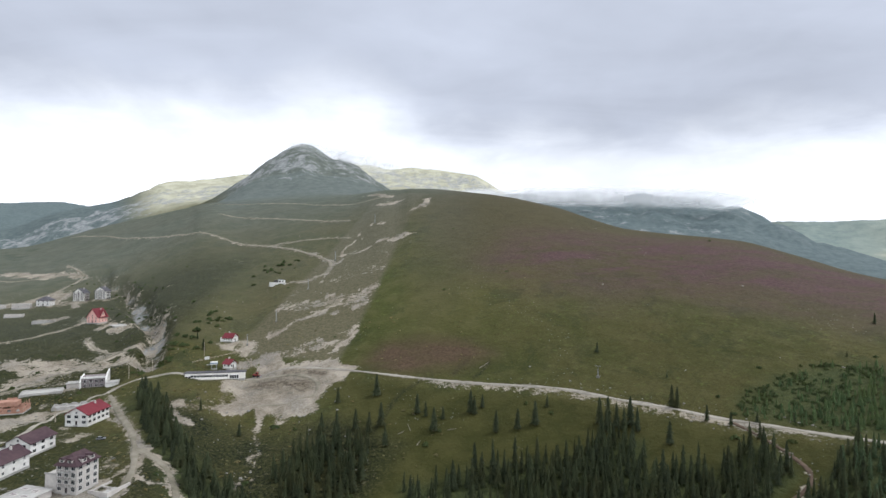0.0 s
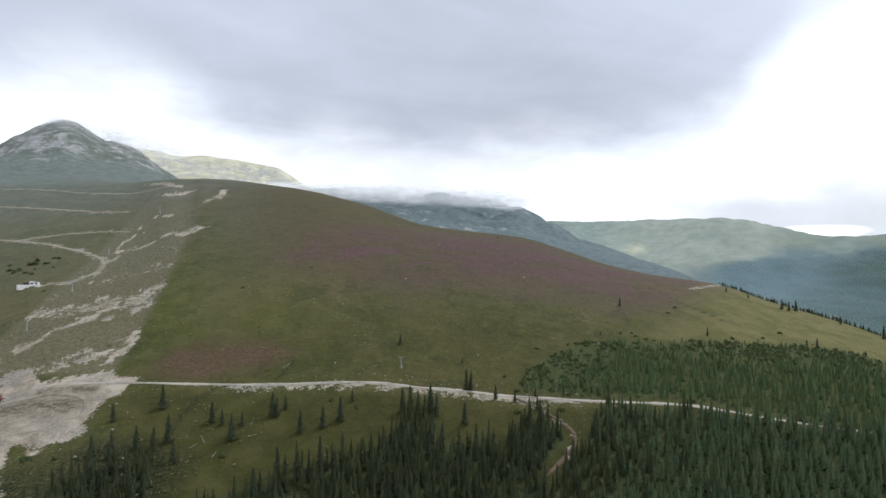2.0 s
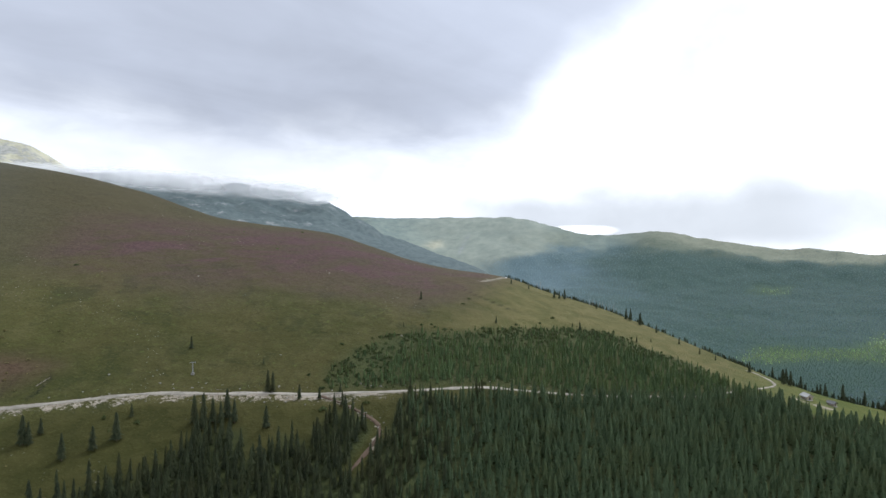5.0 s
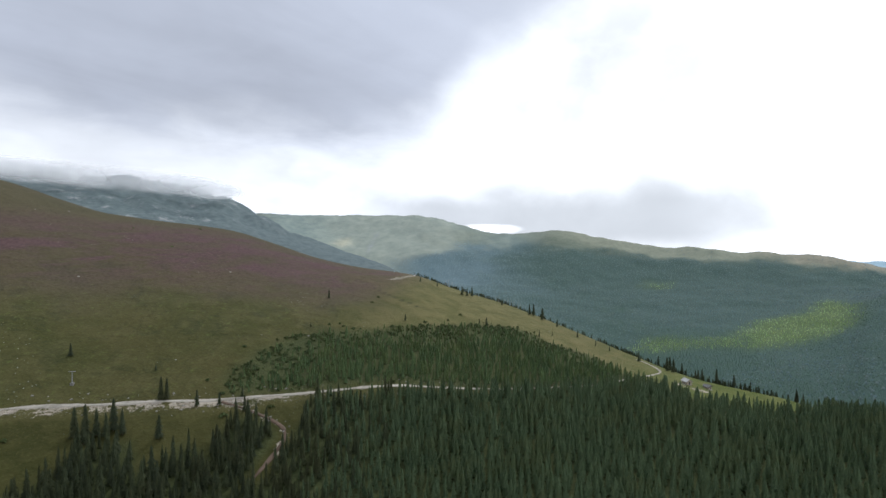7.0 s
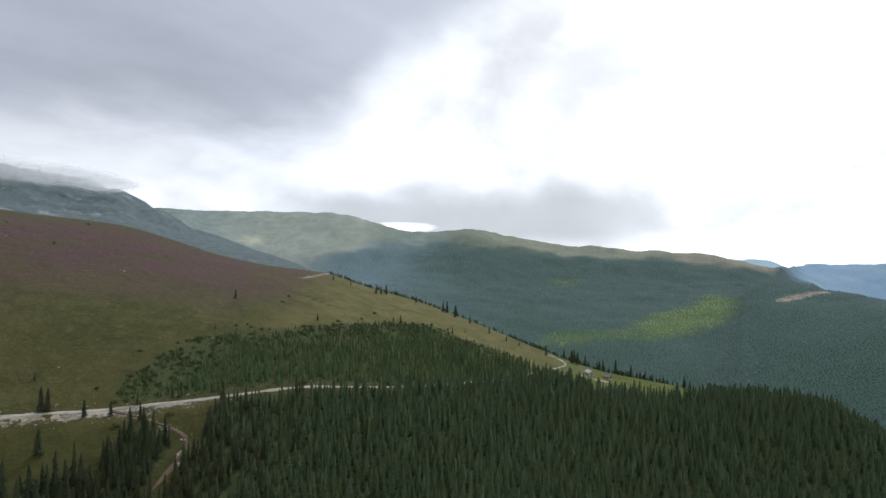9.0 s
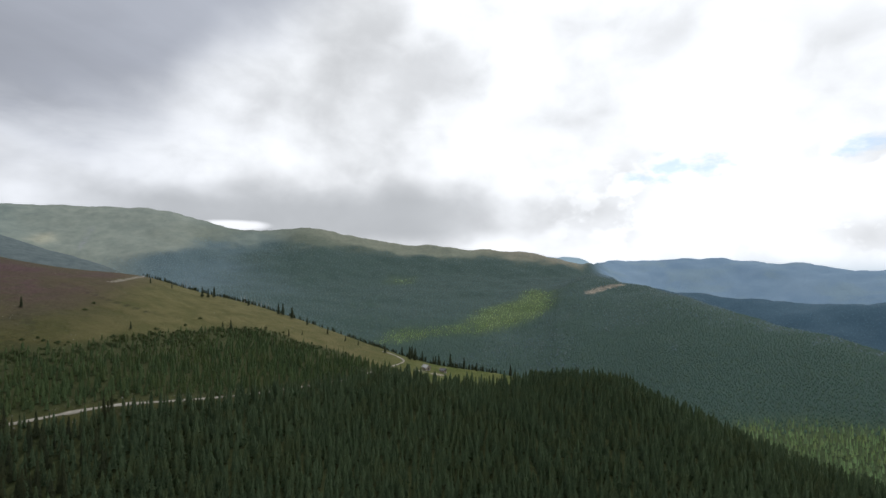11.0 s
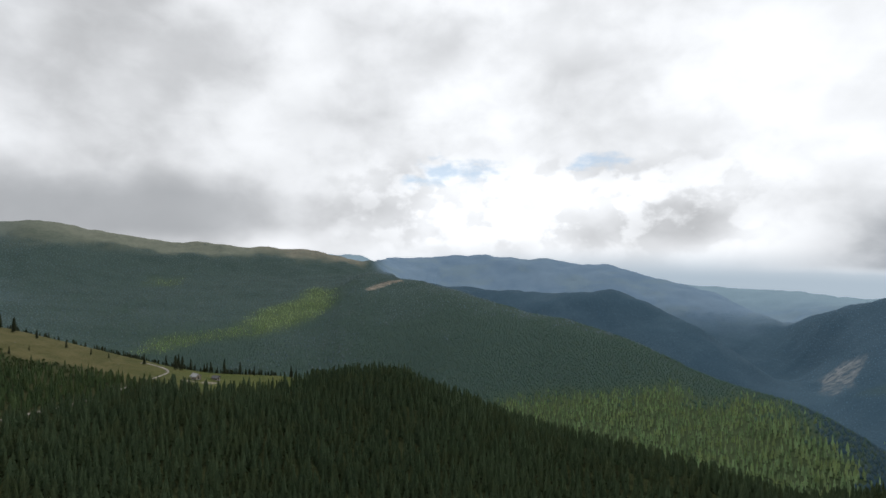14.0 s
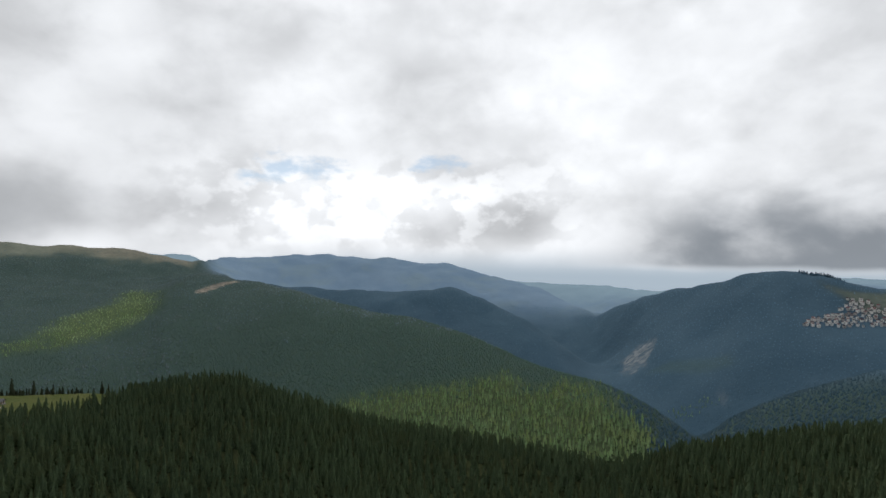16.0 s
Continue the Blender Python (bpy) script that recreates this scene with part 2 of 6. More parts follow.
    # straw tone: painted sunlight on the far ridges, plain grass colour on the rim
    straw = n.mix(n.step(n.noise(p, 0.02, 6, 0.7), 0.35, 0.65), rgb(0.32, 0.315, 0.235), rgb(0.47, 0.458, 0.350))
    c = n.mix(n.attr("straw"), c, straw)
    c = n.mix(n.attr("tan"), c, n.mix(n.step(mid, 0.35, 0.65), rgb(0.190, 0.160, 0.122), rgb(0.265, 0.220, 0.170)))
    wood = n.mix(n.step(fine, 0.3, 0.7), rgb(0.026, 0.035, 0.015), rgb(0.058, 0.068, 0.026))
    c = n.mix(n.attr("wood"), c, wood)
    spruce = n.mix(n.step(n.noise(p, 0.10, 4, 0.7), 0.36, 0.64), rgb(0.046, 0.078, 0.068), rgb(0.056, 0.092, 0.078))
    # haze put into the forest floor: paler to the north, bluer on the hill
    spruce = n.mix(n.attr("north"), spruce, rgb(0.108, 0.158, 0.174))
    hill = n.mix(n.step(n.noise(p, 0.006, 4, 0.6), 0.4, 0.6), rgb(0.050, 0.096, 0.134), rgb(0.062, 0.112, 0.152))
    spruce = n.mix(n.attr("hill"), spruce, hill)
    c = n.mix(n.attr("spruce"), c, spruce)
    # lightened floor of the sun patches: sunlight is put into its colour
    glade = n.mix(n.step(n.noise(p, 0.08, 5, 0.7), 0.36, 0.64), rgb(0.062, 0.096, 0.044), rgb(0.096, 0.136, 0.058))
    c = n.mix(n.attr("glade"), c, glade)
    # floor darkened for the shade between the sunlit trees
    c = n.mix(n.attr("understorey"), c, n.mix(n.step(fine, 0.35, 0.65), rgb(0.044, 0.066, 0.032), rgb(0.092, 0.124, 0.056)))
    # grey moor tone with haze put into it, bluer on ridge and western hills
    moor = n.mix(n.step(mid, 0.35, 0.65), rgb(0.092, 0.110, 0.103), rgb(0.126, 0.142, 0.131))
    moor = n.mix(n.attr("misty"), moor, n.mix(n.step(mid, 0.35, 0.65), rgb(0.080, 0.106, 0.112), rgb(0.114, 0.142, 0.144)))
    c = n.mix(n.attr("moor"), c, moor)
    rock = n.mix(n.step(n.noise(p, 0.09, 6, 0.7), 0.38, 0.62), rgb(0.20, 0.212, 0.216), rgb(0.33, 0.336, 0.338))
    streak = n.noise(n.times(p, (0.022, 0.022, 0.008)), 1.0, 8, 0.74, 0.3)
    rm = n.step(n.math("ADD", n.attr("rock"), n.math("MULTIPLY_ADD", streak, 1.6, -0.8)), 0.50, 0.72)
    c = n.mix(n.math("MULTIPLY", rm, 0.75), c, rock)
    grit = n.noise(p, 0.9, 5, 0.7)
    earth = n.mix(n.step(n.noise(p, 0.055, 6, 0.7, 0.4), 0.36, 0.62), rgb(0.150, 0.128, 0.098), rgb(0.300, 0.266, 0.216))
    earth = n.mix(n.math("MULTIPLY", n.step(grit, 0.42, 0.68), 0.4), earth, rgb(0.38, 0.345, 0.285))
    earth = n.mix(n.math("MULTIPLY", n.step(n.noise(p, 0.03, 5, 0.6), 0.44, 0.60), 0.6), earth, n.mix(n.step(grit, 0.4, 0.6), rgb(0.115, 0.105, 0.09), rgb(0.22, 0.208, 0.185)))
    cut = n.mix(n.step(n.noise(n.times(p, (0.25, 0.25, 0.9)), 1.0, 6, 0.7), 0.4, 0.6), rgb(0.060, 0.050, 0.036), rgb(0.165, 0.140, 0.106))
    earth = n.mix(n.math("MULTIPLY", n.attr("cut"), n.step(n.noise(p, 0.16, 6, 0.7, 0.5), 0.28, 0.46)), earth, cut)
    ragged = n.noise(p, 0.11, 9, 0.8)
    em = n.step(n.math("ADD", n.attr("bare"), n.math("ADD", n.math("MULTIPLY_ADD", ragged, 2.1, -1.05), n.math("MULTIPLY_ADD", fine, 1.3, -0.65))), 0.46, 0.70)
    c = n.mix(em, c, earth)
    c = n.mix(n.math("MULTIPLY", n.attr("gravel"), n.step(n.noise(n.times(p, (1.0, 1.0, 0.5)), 0.05, 7, 0.75, 0.4), 0.36, 0.60)), c, n.mix(n.step(mid, 0.35, 0.65), rgb(0.20, 0.22, 0.225), rgb(0.30, 0.315, 0.32)))
    # far ranges painted haze blue, palest at the greatest distance
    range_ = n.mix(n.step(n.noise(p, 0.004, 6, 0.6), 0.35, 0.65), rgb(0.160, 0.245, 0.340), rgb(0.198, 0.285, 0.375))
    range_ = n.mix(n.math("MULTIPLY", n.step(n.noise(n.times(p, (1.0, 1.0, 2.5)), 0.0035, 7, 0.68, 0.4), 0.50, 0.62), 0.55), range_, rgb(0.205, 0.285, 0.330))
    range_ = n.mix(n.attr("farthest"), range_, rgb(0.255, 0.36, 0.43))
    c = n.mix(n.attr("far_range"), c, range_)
    # stones strewn over the turf
    v = n.add("ShaderNodeTexVoronoi", {"Vector": p, "Scale": 0.33}).outputs["Distance"]
    stone = n.math("MULTIPLY", n.step(v, 0.13, 0.07), n.step(n.noise(p, 0.02, 4, 0.6), 0.54, 0.66))
    c = n.mix(n.math("MULTIPLY", stone, n.math("SUBTRACT", 1.0, n.attr("wood"))), c, rgb(0.26, 0.255, 0.23))
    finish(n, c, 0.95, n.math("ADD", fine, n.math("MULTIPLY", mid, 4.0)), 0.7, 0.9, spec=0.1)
    return m


def needle_material(name, dark, light, tip):
    """Needles or leaves: some of the light goes through them."""
    m, n = material(name)
    p = place(n)
    c = n.mix(n.attr("tone"), dark, light)
    c = n.mix(n.math("MULTIPLY", n.step(n.noise(p, 1.6, 3, 0.7), 0.42, 0.68), 0.6), c, tip)
    olive = rgb(*[min(1.0, 0.5 * (p_ + q_) * f_) for p_, q_, f_ in zip(dark, light, (1.35, 1.05, 0.80))])
    c = n.mix(n.math("MULTIPLY", n.step(n.noise(p, 0.045, 5, 0.75), 0.46, 0.62), 0.5), c, olive)
    b = n.add("ShaderNodeBsdfPrincipled", {"Base Color": c, "Roughness": 0.75, "Specular IOR Level": 0.15})
    t = n.add("ShaderNodeBsdfTranslucent", {"Color": c})
    mixed = n.add("ShaderNodeMixShader", {0: 0.45, 1: b.outputs[0], 2: t.outputs[0]})
    n.add("ShaderNodeOutputMaterial", {"Surface": mixed.outputs[0]})
    return m


def plain_material(name, a, b, scale=1.0, rough=0.85, bump=0.02, metal=0.0, spec=0.25):
    m, n = material(name)
    p = place(n)
    f = n.noise(p, scale, 6, 0.65, 0.2)
    g = n.noise(p, scale * 0.13, 3, 0.6)
    c = n.mix(n.step(n.math("MULTIPLY_ADD", g, 0.6, n.math("MULTIPLY", f, 0.5)), 0.36, 0.72), a, b)
    finish(n, c, rough, n.noise(p, scale * 3, 4, 0.6), 0.4, bump, metal, spec)
    return m


GROUND = ground_material()
# lighter of two spruce colours: haze and backlight flare are put into it
NEEDLES = needle_material("spruce_needles", rgb(0.048, 0.078, 0.043), rgb(0.118, 0.170, 0.088), rgb(0.165, 0.214, 0.100))
DARK_NEEDLES = needle_material("dark_spruce_needles", rgb(0.032, 0.043, 0.025), rgb(0.058, 0.073, 0.036), rgb(0.084, 0.098, 0.046))
YOUNG = needle_material("young_spruce_needles", rgb(0.060, 0.100, 0.046), rgb(0.120, 0.178, 0.074), rgb(0.165, 0.220, 0.090))
# pale needle colour stands in for sunlight on parts of the valley woods
SUNLIT_NEEDLES = needle_material("sunlit_needles", rgb(0.200, 0.300, 0.155), rgb(0.510, 0.665, 0.360), rgb(0.600, 0.720, 0.410))
# distant spruces: haze is put into these three needle colours
MID_HAZE_SPRUCE = needle_material("mid_haze_needles", rgb(0.068, 0.122, 0.098), rgb(0.096, 0.172, 0.134), rgb(0.094, 0.158, 0.120))
FAR_HAZE_SPRUCE = needle_material("far_haze_needles", rgb(0.088, 0.138, 0.146), rgb(0.190, 0.266, 0.305), rgb(0.150, 0.218, 0.245))
SOUTH_HAZE_SPRUCE = needle_material("south_haze_needles", rgb(0.052, 0.106, 0.136), rgb(0.132, 0.232, 0.330), rgb(0.080, 0.150, 0.200))
BARK = plain_material("bark", rgb(0.06, 0.045, 0.032), rgb(0.12, 0.095, 0.07), 3.0)
GRAVEL = plain_material("gravel_road", rgb(0.17, 0.156, 0.13), rgb(0.33, 0.305, 0.262), 0.35, 0.95, 0.1)
DIRT = plain_material("red_brown_dirt", rgb(0.050, 0.034, 0.024), rgb(0.112, 0.080, 0.058), 0.5, 0.95, 0.1)
SHRUB = needle_material("shrub_leaves", rgb(0.034, 0.052, 0.020), rgb(0.060, 0.085, 0.030), rgb(0.08, 0.10, 0.038))

TRODDEN = plain_material("trodden_earth", rgb(0.115, 0.105, 0.075), rgb(0.245, 0.222, 0.178), 0.25, 0.95, 0.1)
WHITE_WALL = plain_material("white_plaster", rgb(0.52, 0.51, 0.485), rgb(0.72, 0.71, 0.69), 0.6, 0.9, 0.01)
CREAM_WALL = plain_material("cream_plaster", rgb(0.74, 0.72, 0.67), rgb(0.84, 0.82, 0.78), 0.6, 0.9, 0.01)
PINK_WALL = plain_material("pink_plaster", rgb(0.62, 0.34, 0.30), rgb(0.72, 0.44, 0.39), 0.6, 0.9, 0.01)
BLOCK_WALL = plain_material("bare_concrete_blocks", rgb(0.36, 0.34, 0.32), rgb(0.52, 0.49, 0.46), 0.8, 0.95, 0.02)
ORANGE_BRICK = plain_material("orange_hollow_brick", rgb(0.29, 0.155, 0.11), rgb(0.42, 0.25, 0.19), 1.2, 0.95, 0.02)
CONCRETE = plain_material("grey_concrete", rgb(0.24, 0.235, 0.22), rgb(0.40, 0.39, 0.37), 0.5, 0.95, 0.02)
RED_ROOF = plain_material("red_sheet_roof", rgb(0.105, 0.012, 0.019), rgb(0.155, 0.022, 0.030), 0.5, 0.5, 0.01)
PINK_ROOF = plain_material("faded_pink_brown_roof", rgb(0.15, 0.085, 0.080), rgb(0.22, 0.135, 0.125), 0.5, 0.8, 0.01)
BROWN_ROOF = plain_material("brown_violet_tile_roof", rgb(0.045, 0.026, 0.032), rgb(0.075, 0.045, 0.050), 0.7, 0.7, 0.02)
DARK_ROOF = plain_material("dark_slate_roof", rgb(0.050, 0.048, 0.055), rgb(0.095, 0.09, 0.10), 0.7, 0.6, 0.02)
GREY_ROOF = plain_material("grey_felt_roof", rgb(0.10, 0.10, 0.105), rgb(0.17, 0.17, 0.175), 0.5, 0.8, 0.01)
DARK_TIMBER = plain_material("dark_stained_timber", rgb(0.030, 0.026, 0.030), rgb(0.065, 0.055, 0.058), 1.5, 0.8, 0.02)
PALE_TIMBER = plain_material("weathered_timber", rgb(0.26, 0.22, 0.17), rgb(0.40, 0.35, 0.28), 1.5, 0.85, 0.02)
FRAME = plain_material("window_frame_paint", rgb(0.55, 0.54, 0.52), rgb(0.70, 0.69, 0.67), 2.0, 0.6, 0.002)
RED_PAINT = plain_material("red_machine_paint", rgb(0.15, 0.022, 0.020), rgb(0.22, 0.045, 0.036), 1.5, 0.5, 0.005)
STEEL = plain_material("dull_steel", rgb(0.22, 0.23, 0.24), rgb(0.34, 0.35, 0.36), 2.0, 0.5, 0.005, 0.6)
RUBBER = plain_material("black_rubber", rgb(0.016, 0.016, 0.017), rgb(0.035, 0.035, 0.035), 3.0, 0.8, 0.005)
STONE = plain_material("grey_boulder", rgb(0.10, 0.098, 0.088), rgb(0.24, 0.232, 0.21), 1.0, 0.95, 0.08)
DARK_BLOCK = plain_material("dark_blocks", rgb(0.16, 0.14, 0.14), rgb(0.26, 0.23, 0.23), 0.8, 0.95, 0.02)
BOARD = plain_material("white_board", rgb(0.62, 0.62, 0.60), rgb(0.74, 0.74, 0.72), 1.0, 0.6, 0.002)


def glass_material():
    m, n = material("window_glass")
    finish(n, rgb(0.02, 0.024, 0.03), 0.08, spec=0.6)
    return m


GLASS = glass_material()

# ---- the lie of the land: rows of bearing (degrees clockwise from north), distance, rise as seen from EYE (degrees) ----
FOOT = [(-60, 200, -26.5), (-40, 200, -26.5), (-30, 200, -27), (-22, 210, -29), (-12, 215, -29.5), (0, 215, -30), (30, 210, -31),
        (60, 210, -31), (90, 215, -31), (115, 200, -34), (135, 190, -36), (160, 200, -33), (230, 220, -30)]
TERRACE = [(-60, 430, -11.6), (-40, 430, -11.8), (-31.7, 430, -11.7), (-28.6, 420, -11.2), (-26, 405, -11.2), (-20, 400, -11.9),
           (-15, 390, -11.2), (-9.6, 370, -11.6), (0, 345, -12.6), (12, 335, -13.0), (18, 328, -13.6), (24, 322, -14.1),
           (29, 322, -14.4), (35, 328, -14.3), (46, 345, -13.9), (56, 370, -14.2), (62, 392, -13.9), (71, 440, -12.6),
           (80, 380, -15.5), (90, 350, -17.5), (105, 300, -22), (120, 260, -27), (135, 240, -30), (150, 300, -21), (160, 320, -19),
           (230, 400, -16)]
NEAR_CREST = [(-60, 1200, 0), (-39.5, 1250, 0.5), (-31.6, 1250, 2.73), (-25.6, 1200, 4.5), (-23, 1100, 5.3), (-18, 1000, 5.8),
              (-10, 950, 6.5), (-5.7, 920, 7.15), (-1.5, 880, 7.15), (6.9, 820, 6.5), (11.6, 790, 5.5), (16, 760, 4.05),
              (19, 740, 3.2), (26.6, 710, 2.35), (29, 700, 1.95), (33, 680, 0.7), (37, 665, -0.65), (42, 650, -1.75), (47.5, 640, -2.6),
              (52, 622, -4.1), (57.6, 605, -5.75), (67, 555, -9.3), (73, 515, -11.35), (77.4, 490, -12.4)]
KNOLL_CREST = [(83, 465, -13.0), (87, 450, -13.6), (91, 440, -13.2), (94.5, 430, -13.7), (99.8, 400, -15.8), (105, 375, -17.6),
               (111, 350, -19.3), (117.5, 330, -20.4), (123.4, 315, -21.4), (129, 300, -22.5), (133, 300, -23), (140, 330, -20.7),
               (147, 370, -18), (151.4, 400, -16.2), (156, 420, -15), (175, 430, -14), (230, 700, -5)]
DIP = [(-60, 1350, 0), (-39, 1400, 0), (-31, 1380, 1.5), (-25, 1300, 4.2), (-20, 1150, 6.0), (-12, 1120, 6.8), (-6, 1080, 6.6),
       (0, 1100, 4.5), (10, 1080, 3), (25, 950, -1), (35, 900, -4), (45, 850, -9), (55, 850, -15), (65, 800, -20), (75, 750, -24),
       (90, 720, -26), (105, 650, -28), (120, 600, -30), (135, 620, -28), (150, 700, -24), (175, 700, -20), (230, 1000, -8)]
PEAK_AND_RIDGE = [(-60, 1700, 1), (-39, 1700, -0.5), (-31, 1650, 2.3), (-26, 1600, 4.3), (-23.1, 1550, 5.95), (-20, 1560, 7.95),
                  (-17.9, 1580, 9.75), (-15.7, 1600, 11), (-14.3, 1600, 11.4), (-12.2, 1610, 10.4), (-9.9, 1620, 9.95),
                  (-7.5, 1620, 8.2), (-5.7, 1620, 7.2), (-2, 1650, 6.2), (4, 1700, 6.4), (7, 1750, 6.75), (12, 1800, 6.5),
                  (21, 1800, 6.2), (26, 1780, 5.75), (28.5, 1750, 5.05), (30.7, 1700, 3.9), (35, 1600, 1.9), (41, 1450, -0.35),
                  (45.7, 1350, -2.05), (50, 1350, -6), (60, 1500, -8), (75, 1600, -7), (84, 1740, -5.4)]
SPUR = [(89, 1880, -3.6), (91.7, 1920, -2.7), (94.4, 1850, -3.15), (99.8, 1650, -4.25), (103.1, 1560, -5.05), (107.8, 1440, -6.55), (112.5, 1330, -7.45),
        (116.4, 1260, -8.5), (119.2, 1210, -9.4), (122.2, 1150, -10.65), (125.2, 1090, -11.9), (129.2, 1010, -13.0), (132.6, 960, -13.6),
        (134.8, 930, -14.3), (137.5, 900, -15.6), (139.8, 890, -16.9), (141.6, 890, -17.9), (145, 940, -15.4), (149.4, 1000, -12.8),
        (153.4, 1050, -10.8), (156, 1080, -9.7), (175, 1100, -9), (230, 1400, -6)]
HEAD = [(-60, 2000, 0), (-39, 2050, -1), (-30, 2000, 3), (-20, 2000, 6), (-10, 2000, 7), (0, 2050, 6), (7, 2100, 5), (20, 2200, 2),
        (31, 2300, 0), (40, 2300, -2), (50, 2100, -3.5), (60, 2100, -3.5), (75, 2200, -3), (85, 2250, -2.6), (92, 2250, -3.7),
        (95, 2080, -4.5), (100, 1950, -6.3), (105, 1850, -8.2), (111, 1740, -9.4), (117.5, 1620, -11.4), (123, 1480, -14), (129, 1360, -16),
        (134, 1270, -17.6), (141.6, 1200, -18.6), (148, 1230, -15), (156, 1300, -11.6), (175, 1300, -10.5), (230, 2000, -3)]
# a lower hill and the dip behind it, between the spur and the far ridge
MID_CREST = [(93, 2420, -3.2), (97, 2350, -3.8), (102, 2270, -4.3), (106.6, 2200, -4.55), (111.5, 2130, -4.8), (114.4, 2080, -4.5), (117, 2040, -4.3),
             (119.2, 2000, -4.85), (121.8, 1950, -6.1), (124.4, 1890, -7.3), (126.9, 1820, -8.8), (129.2, 1760, -10.4), (132, 1690, -12.2), (140, 1600, -13)]
MID_DIP = [(93, 2600, -3.4), (97, 2750, -5), (102, 2800, -5.8), (111.5, 2700, -6.2), (117, 2600, -6.4), (121.8, 2450, -8), (126.9, 2280, -10), (132, 2100, -11.5), (140, 1800, -10)]
FAR_CREST_WEST = [(-60, 2500, 1), (-39.5, 2500, 1.9), (-35.8, 2500, 3.75), (-31.6, 2500, 4.9), (-29.4, 2500, 5.95), (-27.1, 2550, 7.05),
                  (-24.6, 2600, 7.35), (-20, 2600, 8.2), (-10, 2500, 9.8), (-5, 2450, 9.45), (-1, 2450, 9.4), (2.7, 2400, 8.95),
                  (5, 2400, 8.05), (7, 2400, 6.85), (12, 2500, 5.5), (25, 2800, 3.8), (31.7, 3100, 3.65), (47, 3000, 3.7),
                  (49, 2950, 3.6), (52, 2900, 2.9), (55.5, 2850, 1.95), (58.5, 2850, 1.85), (62, 2800, 2.15)]
FAR_CREST_EAST = [(68, 2750, 1.2), (73.7, 2700, 0.42), (80, 2650, 0.05), (85.5, 2600, -0.35), (88.5, 2600, -0.85), (91.5, 2700, -1.5),
                  (94.5, 3500, -1.15), (98.6, 3600, -1.03), (103, 3600, -0.75), (107.7, 3550, -1.06), (111.3, 3500, -1.17), (113.7, 3450, -1.57),
                  (116.7, 3400, -1.63), (119.1, 3350, -2.31), (121.5, 3250, -3.0), (124.5, 3150, -3.68), (126.9, 3050, -4.45), (129.2, 2900, -5.5),
                  (131.4, 2700, -6.45), (132.2, 2620, -6.75), (134.8, 2420, -5.65), (137.4, 2250, -4.7), (140, 2100, -3.9), (143.4, 1950, -3.2),
                  (145.3, 1880, -2.4), (146.7, 1840, -2.05), (148.9, 1800, -1.85), (150.5, 1800, -2.1), (152.5, 1800, -2.45), (154.5, 1800, -2.95),
                  (156, 1800, -3.15), (175, 1800, -3), (230, 2800, 0)]
BEHIND = [(-60, 3200, 0), (-39, 3200, 1), (-20, 3200, 5), (0, 3000, 6), (10, 3000, 3), (31, 3700, 1), (60, 3500, -1), (90, 3500, -3),
          (95, 4100, -3), (120, 4000, -5), (132, 3500, -7), (140, 2600, -7), (156, 2600, -6), (175, 2600, -5), (230, 3600, -1)]
RIM = [(-60, 4500, 4), (-39.6, 4500, 4.2), (-35.8, 4500, 4.55), (-34.5, 4500, 4.45), (-28, 4500, 3.5), (-10, 4500, 3), (10, 4500, 2),
       (31, 4500, 1), (60, 4500, -1), (85, 4500, -0.7), (88, 4500, -0.75), (91, 4500, -0.9), (93, 4500, -1.6), (100, 4500, -2),
       (118, 4500, -3), (125, 4500, -3.55), (129, 4500, -3.65), (133.7, 4500, -3.78), (137.4, 4500, -4.1), (139.7, 4500, -4.03),
       (145, 4500, -3.6), (150, 4500, -2.3), (156, 4500, -2.35), (175, 4500, -2.4), (230, 4500, 1)]


def slopes(x, y):
    """Monotone cubic slopes along the last axis."""
    h, d = np.diff(x), np.diff(y) / np.diff(x)
    w1, w2 = 2 * h[..., 1:] + h[..., :-1], h[..., 1:] + 2 * h[..., :-1]
    same = d[..., 1:] * d[..., :-1] > 0
    inner = np.where(same, (w1 + w2) / np.where(same, w1 / np.where(same, d[..., :-1], 1) + w2 / np.where(same, d[..., 1:], 1), 1), 0)
    return np.concatenate([d[..., :1], inner, d[..., -1:]], -1)


def hermite(u, h, y0, y1, m0, m1):
    return ((1 + 2 * u) * (1 - u) ** 2 * y0 + u * (1 - u) ** 2 * h * m0 + u * u * (3 - 2 * u) * y1 + u * u * (u - 1) * h * m1)


def curve1(rows, col, b):
    x = np.array([r[0] for r in rows] + [300.0])
    y = np.array([r[col] for r in rows] + [rows[0][col]], float)
    m = slopes(x, y)
    i = np.clip(np.searchsorted(x, b, side="right") - 1, 0, len(x) - 2)
    h = x[i + 1] - x[i]
    return hermite((b - x[i]) / h, h, y[i], y[i + 1], m[i], m[i + 1])


def lattice(ix, iy, seed):
    n = (ix.astype(np.int64) * 374761393 + iy.astype(np.int64) * 668265263 + seed * 974711) & 0x7FFFFFFF
    n = ((n ^ (n >> 13)) * 1274126177) & 0x7FFFFFFF
    n = n ^ (n >> 16)
    return (n & 0xFFFF) / 65535.0


